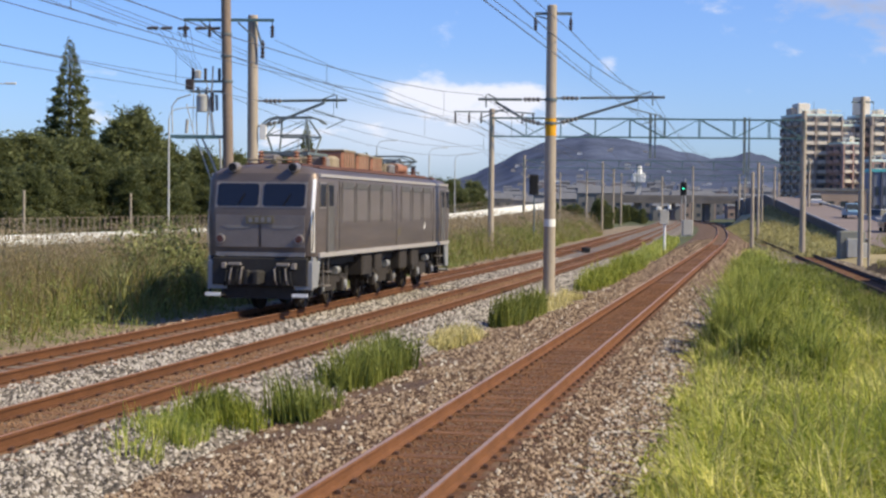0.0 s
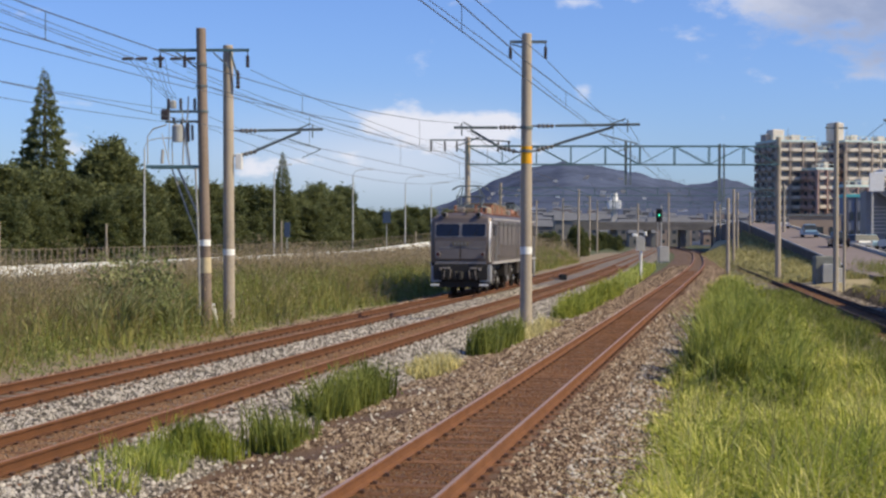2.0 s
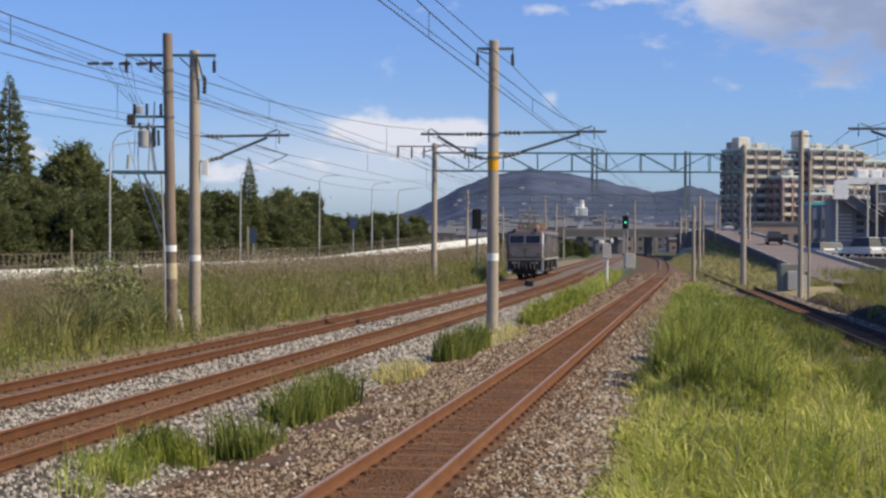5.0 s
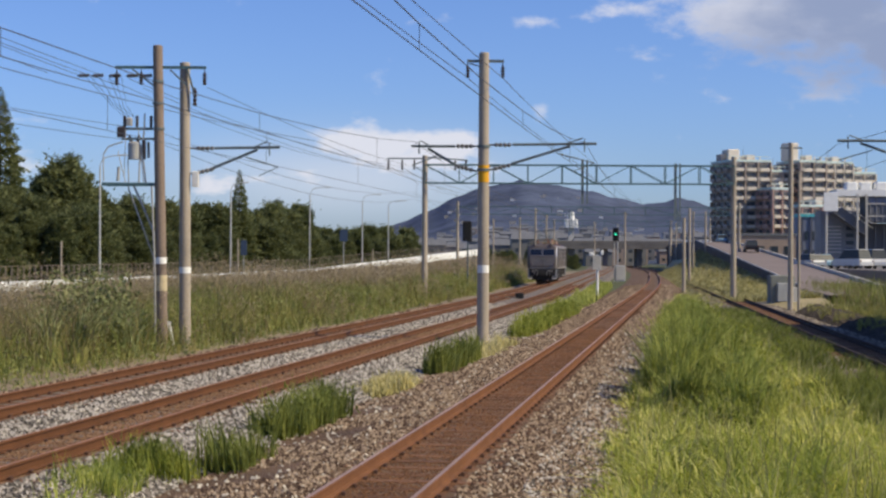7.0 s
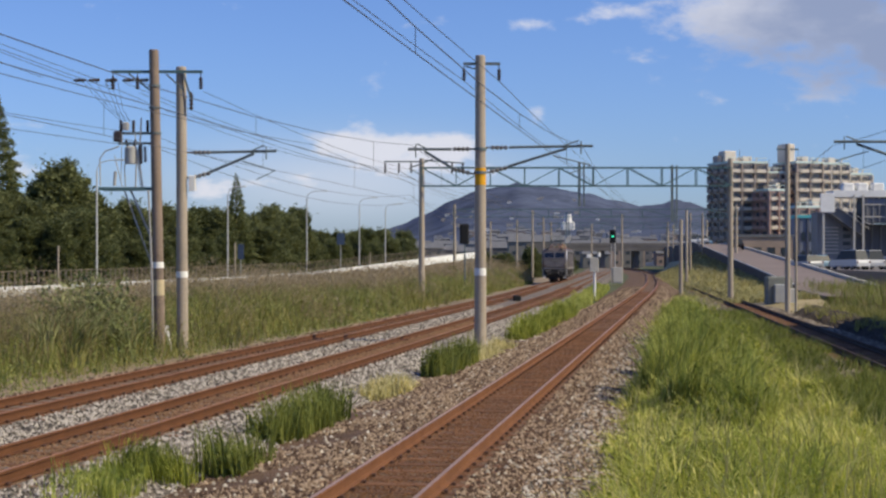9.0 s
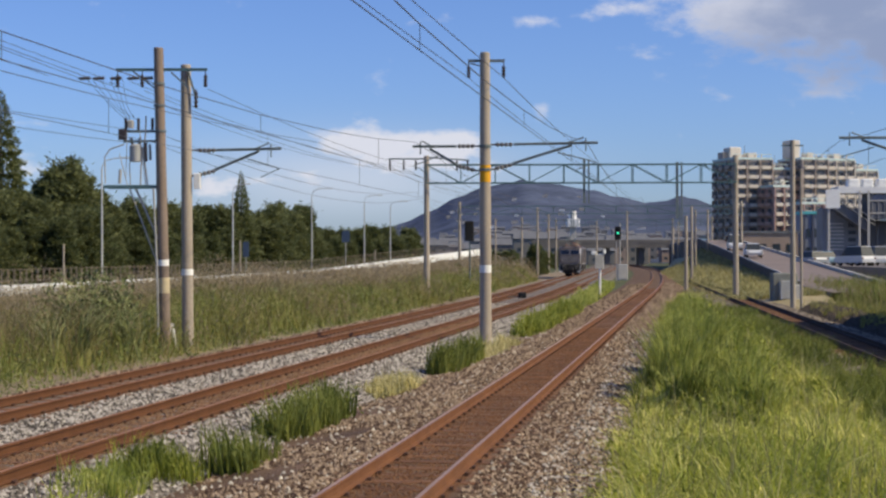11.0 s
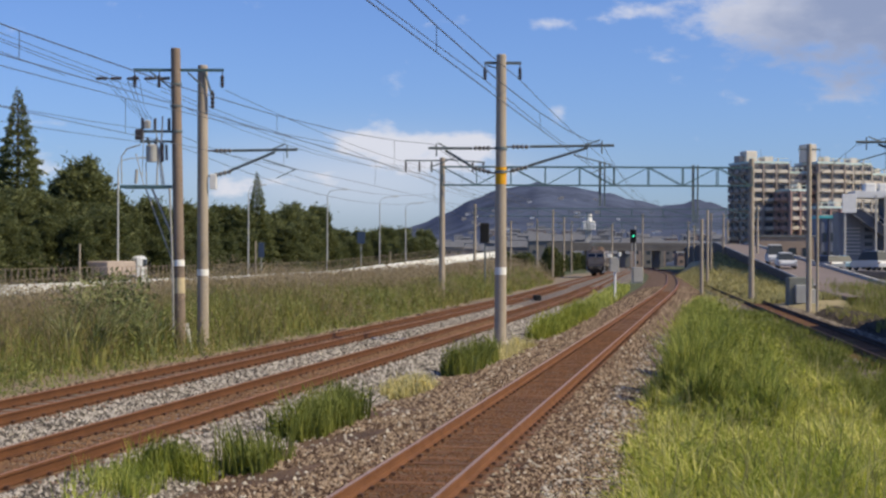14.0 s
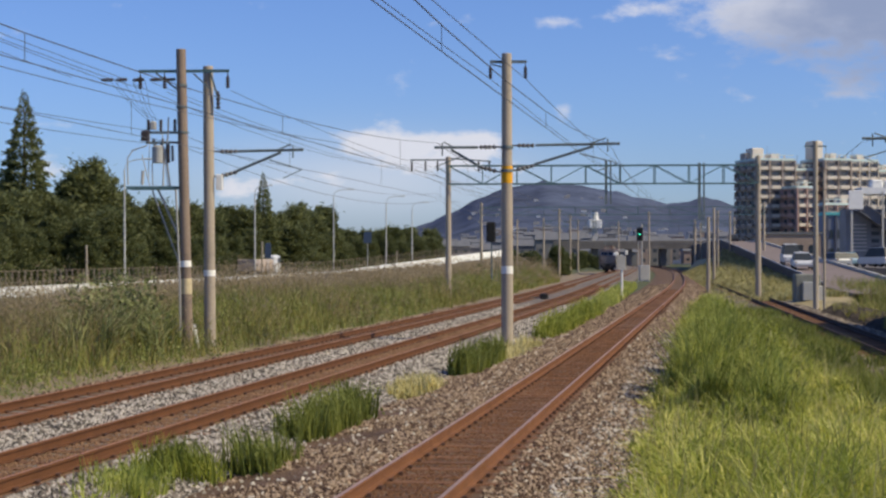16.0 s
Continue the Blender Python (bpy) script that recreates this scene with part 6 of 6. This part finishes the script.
def ramp_z(y):
    return 0.95 + (y - 130) * 0.0304 if y < 260 else 4.9


def build_right():
    ys = [96, 112, 130, 150, 175, 200, 230, 260, 300, 360, 420]
    g = Geo()
    for y in ys:
        x, z = ramp_x(y), max(ramp_z(y), 0.3)
        g.v += [(x - 2.9, y, -0.6), (x - 2.9, y, z), (x + 2.9, y, z), (x + 2.9, y, -0.6)]
    for i in range(len(ys) - 1):
        for j in range(3):
            a = i * 4 + j
            g.f.append((a, a + 1, a + 5, a + 4))
    solo("ramp", g, M["ramp_road"], "sloping road ramp with pinkish-grey paving", "road", kind="structure")
    w = thing("ramp_wall", "concrete retaining wall and parapet of the ramp, shaded side coloured dark", "wall")
    for s in (-3.02, 3.02):
        for a, b in zip(ys[1:], ys[2:]):
            vs = []
            for y in (a, b - 0.03):
                x, z = ramp_x(y) + s, ramp_z(y)
                vs += [(x - 0.12, y, -0.6), (x + 0.12, y, -0.6), (x + 0.12, y, z + 0.28), (x - 0.12, y, z + 0.28)]
            # left panels lie away from the sun; their shade is in the colour
            part("wall_panel", Geo().add(vs, [(0, 1, 2, 3), (7, 6, 5, 4), (0, 4, 5, 1), (1, 5, 6, 2), (2, 6, 7, 3), (3, 7, 4, 0)]), M["ramp_shaded"] if s < 0 else M["concrete"], w)
    for s in (-3.02,):
        part("kerb_line", Geo().pipe([(ramp_x(y) + s, y, ramp_z(y) + 0.3) for y in ys[1:]], 0.09, 5), M["concrete"], w)
    g = Geo()
    g.v += [(ramp_x(88) - 3.1, 88, -0.52), (ramp_x(88) - 5.6, 88, -0.52), (ramp_x(88) - 9.5, 88, -0.52)]
    for y in ys[:9]:
        x, z = ramp_x(y) - 3.1, max(ramp_z(y), 0.3)
        g.v += [(x, y, max(z - 0.55, 0.1) * (0.95 if y < 170 else 0.5)), (x - 2.5, y, max(z - 0.55, 0.1) * 0.4), (x - 7.5 + 0.01 * y, y, -0.52)]
    for i in range(9):
        for j in range(2):
            q = i * 3 + j
            g.f.append((q, q + 3, q + 4, q + 1))
    solo("embankment", g, M["dry_bank"], "dry grassy bank below the ramp", "embankment", kind="structure")
    rng = np.random.default_rng(77)
    n = 16000
    yy = 97 + 150 * rng.random(n) ** 1.4
    uu = rng.random(n)
    zt = np.maximum(0.95 + (yy - 130) * 0.0304 - 0.55, 0.1)
    xx = 29.9 + (yy - 130) * 0.11 - 3.1 - uu * 7.0
    zz = np.where(uu < 0.35, zt * (0.9 - 1.4 * uu), zt * 0.4 * (1 - (uu - 0.35) / 0.65) - 0.5 * (uu - 0.35) / 0.65)
    blades("bank_grass", np.stack([xx, yy, zz], 1), rng.uniform(0.15, 0.55, n), rng.uniform(0.04, 0.09, n), rng.uniform(0.4, 1.3, n), M["grass_straw"], "dry tufted grass on the bank", "grass", 78)
    solo("car_park", Geo().box((69, 172, 0.45), (60, 70, 1.9)), M["asphalt"], "raised asphalt car park beyond the weeds", "car park", kind="structure")
    # footbridge with stairs
    Y = 205.0
    k = Y / 2800

    def X(px):
        return (px - 784) * k

    def Z(py):
        return 2.65 + (456 - py) * k
    b = thing("footbridge", "grey covered footbridge with a white roof edge and stairs", "footbridge", at=Matrix.Translation((0, Y, 0)))
    part("deck", Geo().box(((X(1475) + X(1800)) / 2, 2, Z(343)), (X(1800) - X(1475), 4, Z(338) - Z(350))), M["wall_white"], b)
    part("side_panel", Geo().box(((X(1530) + X(1800)) / 2, 2.2, Z(372)), (X(1800) - X(1530), 3.6, Z(350) - Z(396))), M["bridge_dark"], b)
    for px in (1512, 1528, 1580, 1640, 1700):
        part("column", Geo().bar((X(px), 0, 0), (X(px), 0, Z(345)), 0.24, 0.24), M["concrete"], b)
    g = Geo().add([(X(1470), 0.3, Z(378)), (X(1490), 0.3, Z(368)), (X(1530), 0.3, Z(402)), (X(1530), 0.3, Z(420)),
                   (X(1470), 3, Z(378)), (X(1490), 3, Z(368)), (X(1530), 3, Z(402)), (X(1530), 3, Z(420))],
                  [(0, 1, 2, 3), (7, 6, 5, 4), (0, 4, 5, 1), (1, 5, 6, 2), (2, 6, 7, 3), (3, 7, 4, 0)])
    part("stair_flight", g, M["bridge_dark"], b, "dark sloping stair flight")
    part("stair_tower", Geo().box(((X(1455) + X(1520)) / 2, 4.2, (Z(378) + 0.5) / 2 + 0.3), (X(1520) - X(1455), 3.4, Z(380) - 0.5)), M["bridge_grey"], b, "grey louvred stair tower")
    for i in range(8):
        part("louvre", Geo().box(((X(1462) + X(1492)) / 2, 2.45, Z(448 - i * 6.5)), (X(1492) - X(1462), 0.12, 0.16)), M["concrete"], b)
    part("low_wall", Geo().box(((X(1520) + X(1800)) / 2, 4.5, Z(425)), (X(1800) - X(1520), 1.0, Z(400) - Z(458))), M["bridge_dark"], b)
    for px in range(1536, 1640, 11):
        part("mullion", Geo().box((X(px), 0.36, Z(372)), (0.14, 0.12, Z(351) - Z(396))), M["bridge_grey"], b)
    for py in (362, 384):
        part("panel_rail", Geo().box(((X(1530) + X(1640)) / 2, 0.32, Z(py)), (X(1640) - X(1530), 0.1, 0.16)), M["concrete"], b)
    part("glazing", Geo().box(((X(1530) + X(1640)) / 2, 0.38, Z(357)), (X(1640) - X(1530), 0.06, Z(352) - Z(361))), M["office_blue"], b)
    part("stair_rail", Geo().bar((X(1474), 0.1, Z(352)), (X(1540), 0.1, Z(398)), 0.1, 0.1).bar((X(1474), 0.1, Z(360)), (X(1540), 0.1, Z(406)), 0.08, 0.08), M["concrete"], b, "pale stair handrail")
    for px in range(1526, 1640, 16):
        part("low_post", Geo().box((X(px), 3.9, Z(428)), (0.22, 0.2, Z(402) - Z(456))), M["bridge_grey"], b)
    for i in range(5):
        part("tower_window", Geo().box(((X(1500) + X(1514)) / 2, 2.45, Z(444 - i * 13)), (X(1514) - X(1500), 0.1, 0.5)), M["window_dark"], b)
    for i, px in enumerate((1505, 1530, 1558, 1590)):
        part("roof_cover", Geo().box((X(px), 1.5, Z(330)), (1.5, 1.6, 1.0), cut=0.15), M["wall_white"], b, "white rounded roof cover")
    part("sign_board", Geo().box(((X(1449) + X(1474)) / 2, -1.0, (Z(343) + Z(376)) / 2), (X(1474) - X(1449), 0.2, Z(343) - Z(376)), cut=0.03), M["wall_white"], b, "blank pale board")
    part("sign_post", Geo().bar((X(1455), -0.8, 0), (X(1455), -0.8, Z(374)), 0.25, 0.25), M["concrete"], b)
    h = thing("office_building", "blue-grey building with a teal roof edge by the car park", "building", at=Matrix.Translation(((1428 - 784) / 2800 * 260, 260, 0)))
    part("wall", Geo().box((0, 0, 4.4), (5.0, 8, 9.6)), M["office_blue"], h)
    part("roof_edge", Geo().box((0, -0.1, 9.3), (5.2, 8.2, 0.5)), M["teal"], h)
    for i in range(4):
        part("pilaster", Geo().box((-2.2 + i * 1.45, -4.1, 4.6), (0.3, 0.25, 8.8)), M["office_dark"], h)
        for z in (3.0, 6.0):
            part("window", Geo().box((-1.5 + i * 1.0, -4.05, z), (0.6, 0.1, 1.4)), M["window_dark"], h)
    h = thing("office_building", "low dark building beside the ramp", "building", at=Matrix.Translation((51.0, 255, 0)))
    part("wall", Geo().box((0, 0, 2.5), (9, 8, 7)), M["town_c"], h)
    part("roof", Geo().box((0, 0, 6.1), (9.4, 8.4, 0.4)), M["roof_grey"], h)
    for i in range(4):
        part("window", Geo().box((-3.3 + i * 2.2, -4.02, 3.6), (1.2, 0.1, 1.3)), M["window_dark"], h)
    solo("earth_bank", strip("right", 34, 82, [(1.7, -0.49), (2.2, -0.1), (2.9, 0.08), (3.7, -0.05), (5.0, -0.49)]), M["dark_earth"], "low bank of dark earth beside the dark track", "embankment", kind="structure")
    # roof added outside the view so that its shade lies on the dark track
    c = thing("platform_canopy", "long grey roof on steel posts, unseen, added to cast shade", "platform canopy")
    part("roof", strip("right", 12, 64, [(7.3, 6.9), (7.3, 7.2), (15.0, 7.2), (15.0, 6.9), (7.3, 6.9)]), M["concrete_dark"], c)
    for y in range(20, 60, 8):
        part("post", Geo().bar(on_track("right", y, 11.0, -0.5), on_track("right", y, 11.0, 6.95), 0.25, 0.25), M["steel"], c)


M["dry_bank"] = material("dry_bank", (0.33, 0.275, 0.15), vary=0.35, scale=0.4, fine=5, bump=0.4)
M["dark_earth"] = material("dark_earth", (0.075, 0.06, 0.045), vary=0.5, scale=0.8, fine=9, bump=1.0, bump_dist=0.12)
M["ramp_shaded"] = material("ramp_shaded", (0.065, 0.055, 0.05), vary=0.3, scale=0.4, fine=6)
M["ramp_road"] = material("ramp_road", (0.20, 0.162, 0.148), vary=0.12, scale=0.2, fine=4, rough=0.9)
M["bridge_dark"] = material("bridge_dark", (0.12, 0.125, 0.14), vary=0.2, scale=0.5)
M["bridge_grey"] = material("bridge_grey", (0.20, 0.205, 0.22), vary=0.2, scale=0.5)
M["office_blue"] = material("office_blue", (0.17, 0.19, 0.25), vary=0.15, scale=0.4)
M["office_dark"] = material("office_dark", (0.09, 0.10, 0.14), vary=0.15, scale=0.4)
build_right()


# ---------- road vehicles ----------
def car(name, label, paint, van=False, at=None):
    """A small road car: lofted body, glazed cabin, four wheels. Its length lies along y."""
    t = thing(name, label, "car", "road cars", at=at)
    L, W = (4.4, 1.75)
    hood = 1.05 if van else 0.88
    roof = 1.95 if van else 1.45
    g = Geo()
    prof = [(-L / 2, 0.35), (-L / 2 - 0.05, 0.7), (-L / 2 + 0.05, hood - 0.05), (-L / 2 + 0.3, hood), (L / 2 - 0.4, hood - 0.06), (L / 2, hood - 0.25), (L / 2 + 0.03, 0.5), (L / 2 - 0.1, 0.3)]
    n = len(prof)
    for x, k in ((-W / 2, 0.97), (-W / 2 + 0.12, 1.0), (W / 2 - 0.12, 1.0), (W / 2, 0.97)):
        g.v += [(x, y * (k if abs(x) > W / 2 - 0.05 else 1), z) for y, z in prof]
    for i in range(3):
        g.f += [(i * n + j, i * n + (j + 1) % n, (i + 1) * n + (j + 1) % n, (i + 1) * n + j) for j in range(n)]
    g.f += [tuple(range(n)), tuple(range(4 * n - 1, 3 * n - 1, -1))]
    part("body", g, paint, t)
    a, b = (-L / 2 + 0.1, L / 2 - 1.0) if van else (-L / 2 + 0.35, L / 2 - 1.15)
    vs = [(s * (W / 2 - 0.08), y, hood - 0.06) for y in (a, b) for s in (-1, 1)] + [(s * (W / 2 - 0.25), y, roof) for y in (a + 0.35, b - 0.75) for s in (-1, 1)]
    part("glass_cabin", Geo().add(vs, [(0, 1, 5, 4), (3, 2, 6, 7), (0, 4, 6, 2), (1, 3, 7, 5), (4, 5, 7, 6)]), M["car_glass"], t)
    part("roof", Geo().box((0, (a + b - 0.4) / 2, roof + 0.02), (W - 0.5, b - a - 1.05, 0.06), cut=0.02), paint, t)
    for x in (-W / 2 + 0.12, W / 2 - 0.12):
        for y in (-1.35, 1.35):
            w = part("wheel", Geo().rod((x - 0.1, y, 0.31), (x + 0.1, y, 0.31), 0.31, 0.31, 14), M["black"], t)
            part("hub", Geo().rod((x - 0.11, y, 0.31), (x + 0.11, y, 0.31), 0.17, 0.17, 10), M["galvanised"], w)
        part("tail_light", Geo().box((x, -L / 2 - 0.02, 0.78), (0.2, 0.06, 0.16)), M["red_lens"], t)
        part("headlight", Geo().box((x, L / 2 - 0.02, 0.68), (0.26, 0.08, 0.14)), M["galvanised"], t)
    return t


M["car_glass"] = material("car_glass", (0.035, 0.042, 0.05), rough=0.5, vary=0.1, bump=0, spec=0.25)
M["paint_white"] = material("paint_white", (0.56, 0.57, 0.58), rough=0.42, vary=0.05, scale=1, bump=0, spec=0.5)
M["paint_black"] = material("paint_black", (0.02, 0.02, 0.024), rough=0.25, vary=0.1, scale=1, bump=0, spec=0.5)
M["paint_blue"] = material("paint_blue", (0.20, 0.33, 0.45), rough=0.42, vary=0.05, scale=1, bump=0, spec=0.5)
M["paint_silver"] = material("paint_silver", (0.42, 0.43, 0.45), rough=0.45, metal=0.4, vary=0.05, scale=1, bump=0, spec=0.5)
M["truck_tan"] = material("truck_tan", (0.40, 0.33, 0.28), rough=0.7, vary=0.2, scale=1)
for x, y, rz, kind in ((38.6, 148, 100, "w"), (41.2, 150, 80, "w"), (36.0, 152, 95, "b"), (44.5, 151, 90, "s"), (33.6, 146, 92, "s"), (47.5, 149, 85, "w"), (43, 163, 90, "w"), (50, 161, 95, "b")):
    car("car", {"w": "white car standing in the car park", "b": "light blue car standing in the car park", "s": "silver car standing in the car park"}[kind],
        M[{"w": "paint_white", "b": "paint_blue", "s": "paint_silver"}[kind]], van=kind == "w", at=pose(x + 3.0, y + 14, 1.41, 0, 0, rz - 75))
CARS = [(car("car", "black car driving up the ramp", M["paint_black"]), 1, 1.2, [(0, 132), (1.5, 148), (3.5, 170), (7, 203), (9, 222), (12, 256), (16, 300)]),
        (car("car", "white car driving up the ramp", M["paint_white"]), 1, 1.2, [(0, 212), (1.5, 222), (2.5, 230), (3.5, 244), (6, 290), (10, 350), (16, 410)]),
        (car("car", "light blue car driving up the ramp", M["paint_blue"]), 1, 1.2, [(0, 164), (1.5, 178), (3.5, 207), (6, 245), (10, 310), (16, 400)]),
        (car("car", "white car rolling down the ramp to a queue", M["paint_white"]), -1, -1.4, [(0, 410), (6, 330), (9, 262), (11.3, 164), (12.5, 156), (14.5, 150), (16, 143)]),
        (car("car", "white van rolling down the ramp to a queue", M["paint_white"], True), -1, -1.4, [(0, 418), (6, 345), (9, 288), (11.3, 190), (12.5, 171), (14.5, 162), (16, 154)])]


def truck():
    t = thing("truck", "flatbed truck with a white cab and tan load", "truck")
    part("chassis", Geo().box((0, -1.0, 0.85), (1.0, 9.0, 0.3)), M["black"], t)
    part("load", Geo().box((0, -2.3, 1.75), (2.2, 6.2, 1.3), cut=0.1), M["truck_tan"], t, "tan cargo under a low cover")
    c = part("cab", Geo().box((0, 2.5, 1.75), (2.2, 2.0, 2.3), cut=0.25), M["paint_white"], t, "white cab")
    part("windscreen", Geo().box((0, 3.45, 2.2), (1.9, 0.14, 0.8)), M["window_dark"], c)
    for s in (-1, 1):
        part("side_window", Geo().box((s * 1.08, 2.7, 2.2), (0.08, 0.9, 0.7)), M["window_dark"], c)
        part("mirror", Geo().box((s * 1.3, 3.4, 2.1), (0.2, 0.1, 0.5)), M["black"], c)
        for y in (2.4, -3.2, -4.3):
            part("wheel", Geo().rod((s * 0.8, y, 0.5), (s * 1.08, y, 0.5), 0.5, 0.5, 16), M["black"], t)
    return t


TRUCK = truck()


# ---------- loose stones, pieces of the ballast ----------
def stones(name, line, n, y0, y1, spans, z, size, mat, label, seed, power=1.7, bare=0.0):
    """Broken stones lying on the ballast, larger ones further off where the small cannot be told apart."""
    rng = np.random.default_rng(seed)
    w = np.array([b - a for a, b in spans])
    k = rng.choice(len(spans), n, p=w / w.sum())
    lo, hi = np.array([a for a, b in spans])[k], np.array([b for a, b in spans])[k]
    o = lo + (hi - lo) * rng.random(n)
    y = y0 + (y1 - y0) * rng.random(n) ** power
    if bare:
        q = np.array([on_track(line, float(a), float(b)) for a, b in zip(y, o)])
        keep = np.array([noise.noise(Vector((a * 0.45, b * 0.45, seed))) < bare for a, b in q[:, :2]]) | (o > -1.7)
        o, y = o[keep], y[keep]
        n = len(o)
    zz = np.array([z(float(q)) for q in o])
    c = np.array([on_track(line, float(a), float(b)) for a, b in zip(y, o)])
    c[:, 2] = zz + rng.uniform(-0.005, 0.018, n)
    base = np.array([(1, 0, -0.2), (0, 1, -0.2), (-1, 0, -0.2), (0, -1, -0.2), (0.1, 0.1, 0.75)])
    s = size * rng.uniform(0.55, 1.45, n) * (1 + np.maximum(y - 22, 0) / 55)
    v = base[None] * rng.uniform(0.6, 1.3, (n, 5, 1)) * s[:, None, None]
    a = rng.uniform(0, 6.28, n)
    ca, sa = np.cos(a)[:, None], np.sin(a)[:, None]
    v = np.stack([v[:, :, 0] * ca - v[:, :, 1] * sa, v[:, :, 0] * sa + v[:, :, 1] * ca, v[:, :, 2] + rng.uniform(-0.3, 0.3, (n, 5)) * s[:, None]], 2) + c[:, None]
    tri = np.array([(0, 1, 4), (1, 2, 4), (2, 3, 4), (3, 0, 4)])
    f = (np.arange(n)[:, None, None] * 5 + tri[None]).reshape(-1, 3)
    return tagged(new(name, fast_mesh(name, v.reshape(-1, 3), f, mat)), label, "stones", kind="stuff")


def profile(section):
    """Height of the bed at an offset, by its cross-section."""
    def z(o):
        for (a, u), (b, v) in zip(section, section[1:]):
            if o <= b:
                return u + (v - u) * (o - a) / (b - a)
        return section[-1][1]
    return z


near_z = profile([(-3.3, -0.44), (-1.9, -0.26), (-1.1, -0.175), (1.1, -0.175), (1.7, -0.25), (2.9, -0.46)])
mid_z = profile([(-5.9, -0.5), (-4.9, -0.24), (-4.2, -0.175), (-2.0, -0.178), (-1.58, -0.2), (-1.2, -0.178), (1.1, -0.175), (1.75, -0.22), (2.35, -0.42)])
stones("loose_stones", "near", 82000, 13.5, 75, [(-3.3, -0.78), (0.8, 2.9)], near_z, 0.029, M["stone_brown"], "broken brownish stones on the bed of the single track", 71, bare=0.16)
stones("loose_stones", "mid", 58000, 13.5, 90, [(-2.35, -0.78), (0.78, 2.35)], mid_z, 0.031, M["stone_grey"], "broken pale grey stones between the paired tracks", 72)
stones("loose_stones", "mid", 7000, 22, 90, [(-5.7, -3.95)], mid_z, 0.045, M["stone_brown"], "dusty stones on the shoulder by the weeds", 73)
stones("loose_stones", "near", 15000, 13.5, 60, [(-0.52, 0.52)], lambda o: -0.178, 0.02, M["ballast_rust"], "rust-stained stones between the rails", 74)
stones("loose_stones", "mid", 9000, 17, 70, [(-0.5, 0.5)], lambda o: -0.166, 0.024, M["ballast_tan"], "dusty tan stones between the rails", 75)
stones("loose_stones", "near", 10000, 13.5, 60, [(1.5, 3.1)], near_z, 0.032, M["stone_grey"], "grey stones at the edge of the meadow", 78)
stones("loose_stones", "near", 12000, 58, 150, [(-2.6, -0.8), (0.8, 2.9)], near_z, 0.03, M["stone_brown"], "broken brownish stones on the bed of the single track", 79, power=1.2)
stones("loose_stones", "right", 14000, 36, 110, [(-2.6, -0.85), (0.85, 2.2)], lambda o: -0.2 - 0.13 * max(0, abs(o) - 1.1), 0.03, M["stone_dark"], "dark stones beside the dark track", 80)
bank_z = profile([(1.7, -0.49), (2.2, -0.1), (2.9, 0.08), (3.7, -0.05), (5.0, -0.49)])
stones("loose_stones", "right", 7000, 34, 82, [(1.7, 5.0)], bank_z, 0.06, M["dark_earth"], "clods on the bank of dark earth", 81, power=1.0)
stones("pale_stones", "near", 2200, 13.5, 60, [(-3.4, -0.8), (0.8, 2.9)], near_z, 0.034, M["stone_pale"], "scattered pale stones among the brown ballast", 76)
stones("pale_stones", "mid", 1500, 14, 60, [(-2.3, -0.8), (0.8, 2.3)], mid_z, 0.036, M["stone_pale"], "scattered white stones in the grey ballast", 77)


# ---------- what moves ----------
RUN = [(0.0, 39.0), (0.5, 47.0), (1.0, 55.2), (1.5, 63.6), (2.0, 71.4), (2.5, 79.0), (3.0, 86.6), (3.5, 94.0), (4.5, 109.5), (6.0, 134.0), (7.0, 149.0),
       (8.0, 162.5), (9.0, 175.5), (10.0, 187.8), (11.5, 205.0), (12.5, 216.0), (13.5, 226.8), (14.5, 238.0), (16.0, 254.0)]


def run_at(t):
    for (a, p), (b, q) in zip(RUN, RUN[1:]):
        if t <= b:
            return p + (q - p) * (t - a) / (b - a)
    return RUN[-1][1]


TRUCK_RUN = [(0.0, 20.0), (6.0, 62.0), (10.0, 95.0), (13.0, 130.0), (13.5, 139.5), (14.0, 149.0), (14.5, 158.5), (15.0, 168.0), (15.5, 176.5), (16.0, 185.0)]


def motions():
    walk(LOCO, [(t, pose(*on_track("far", y, 0.0, 0.0), 0, 0, heading("far", y + 8))) for t, y in RUN])
    for ob, way, lane, rows in CARS:
        walk(ob, [(t, pose(ramp_x(y) + lane, y, ramp_z(y) + 0.02, way * math.degrees(math.atan(0.0304)) if y < 260 else 0, 0, -6.3 + (0 if way > 0 else 180))) for t, y in rows])
    walk(TRUCK, [(t, pose(road_x(y) - 3.2, y, road_z(y) - 0.72, 0, 0, -12.4)) for t, y in TRUCK_RUN])
    n = 320
    for w in WHEELS:
        base = w.matrix_basis.translation.copy()
        rows = []
        for i in range(n + 1):
            t = 16.0 * i / n
            turn = -(run_at(t) - RUN[0][1]) * 1.012 / 0.56
            rows.append((t, Matrix.Translation(base) @ Matrix.Rotation(turn, 4, "X")))
        walk(w, rows)


motions()
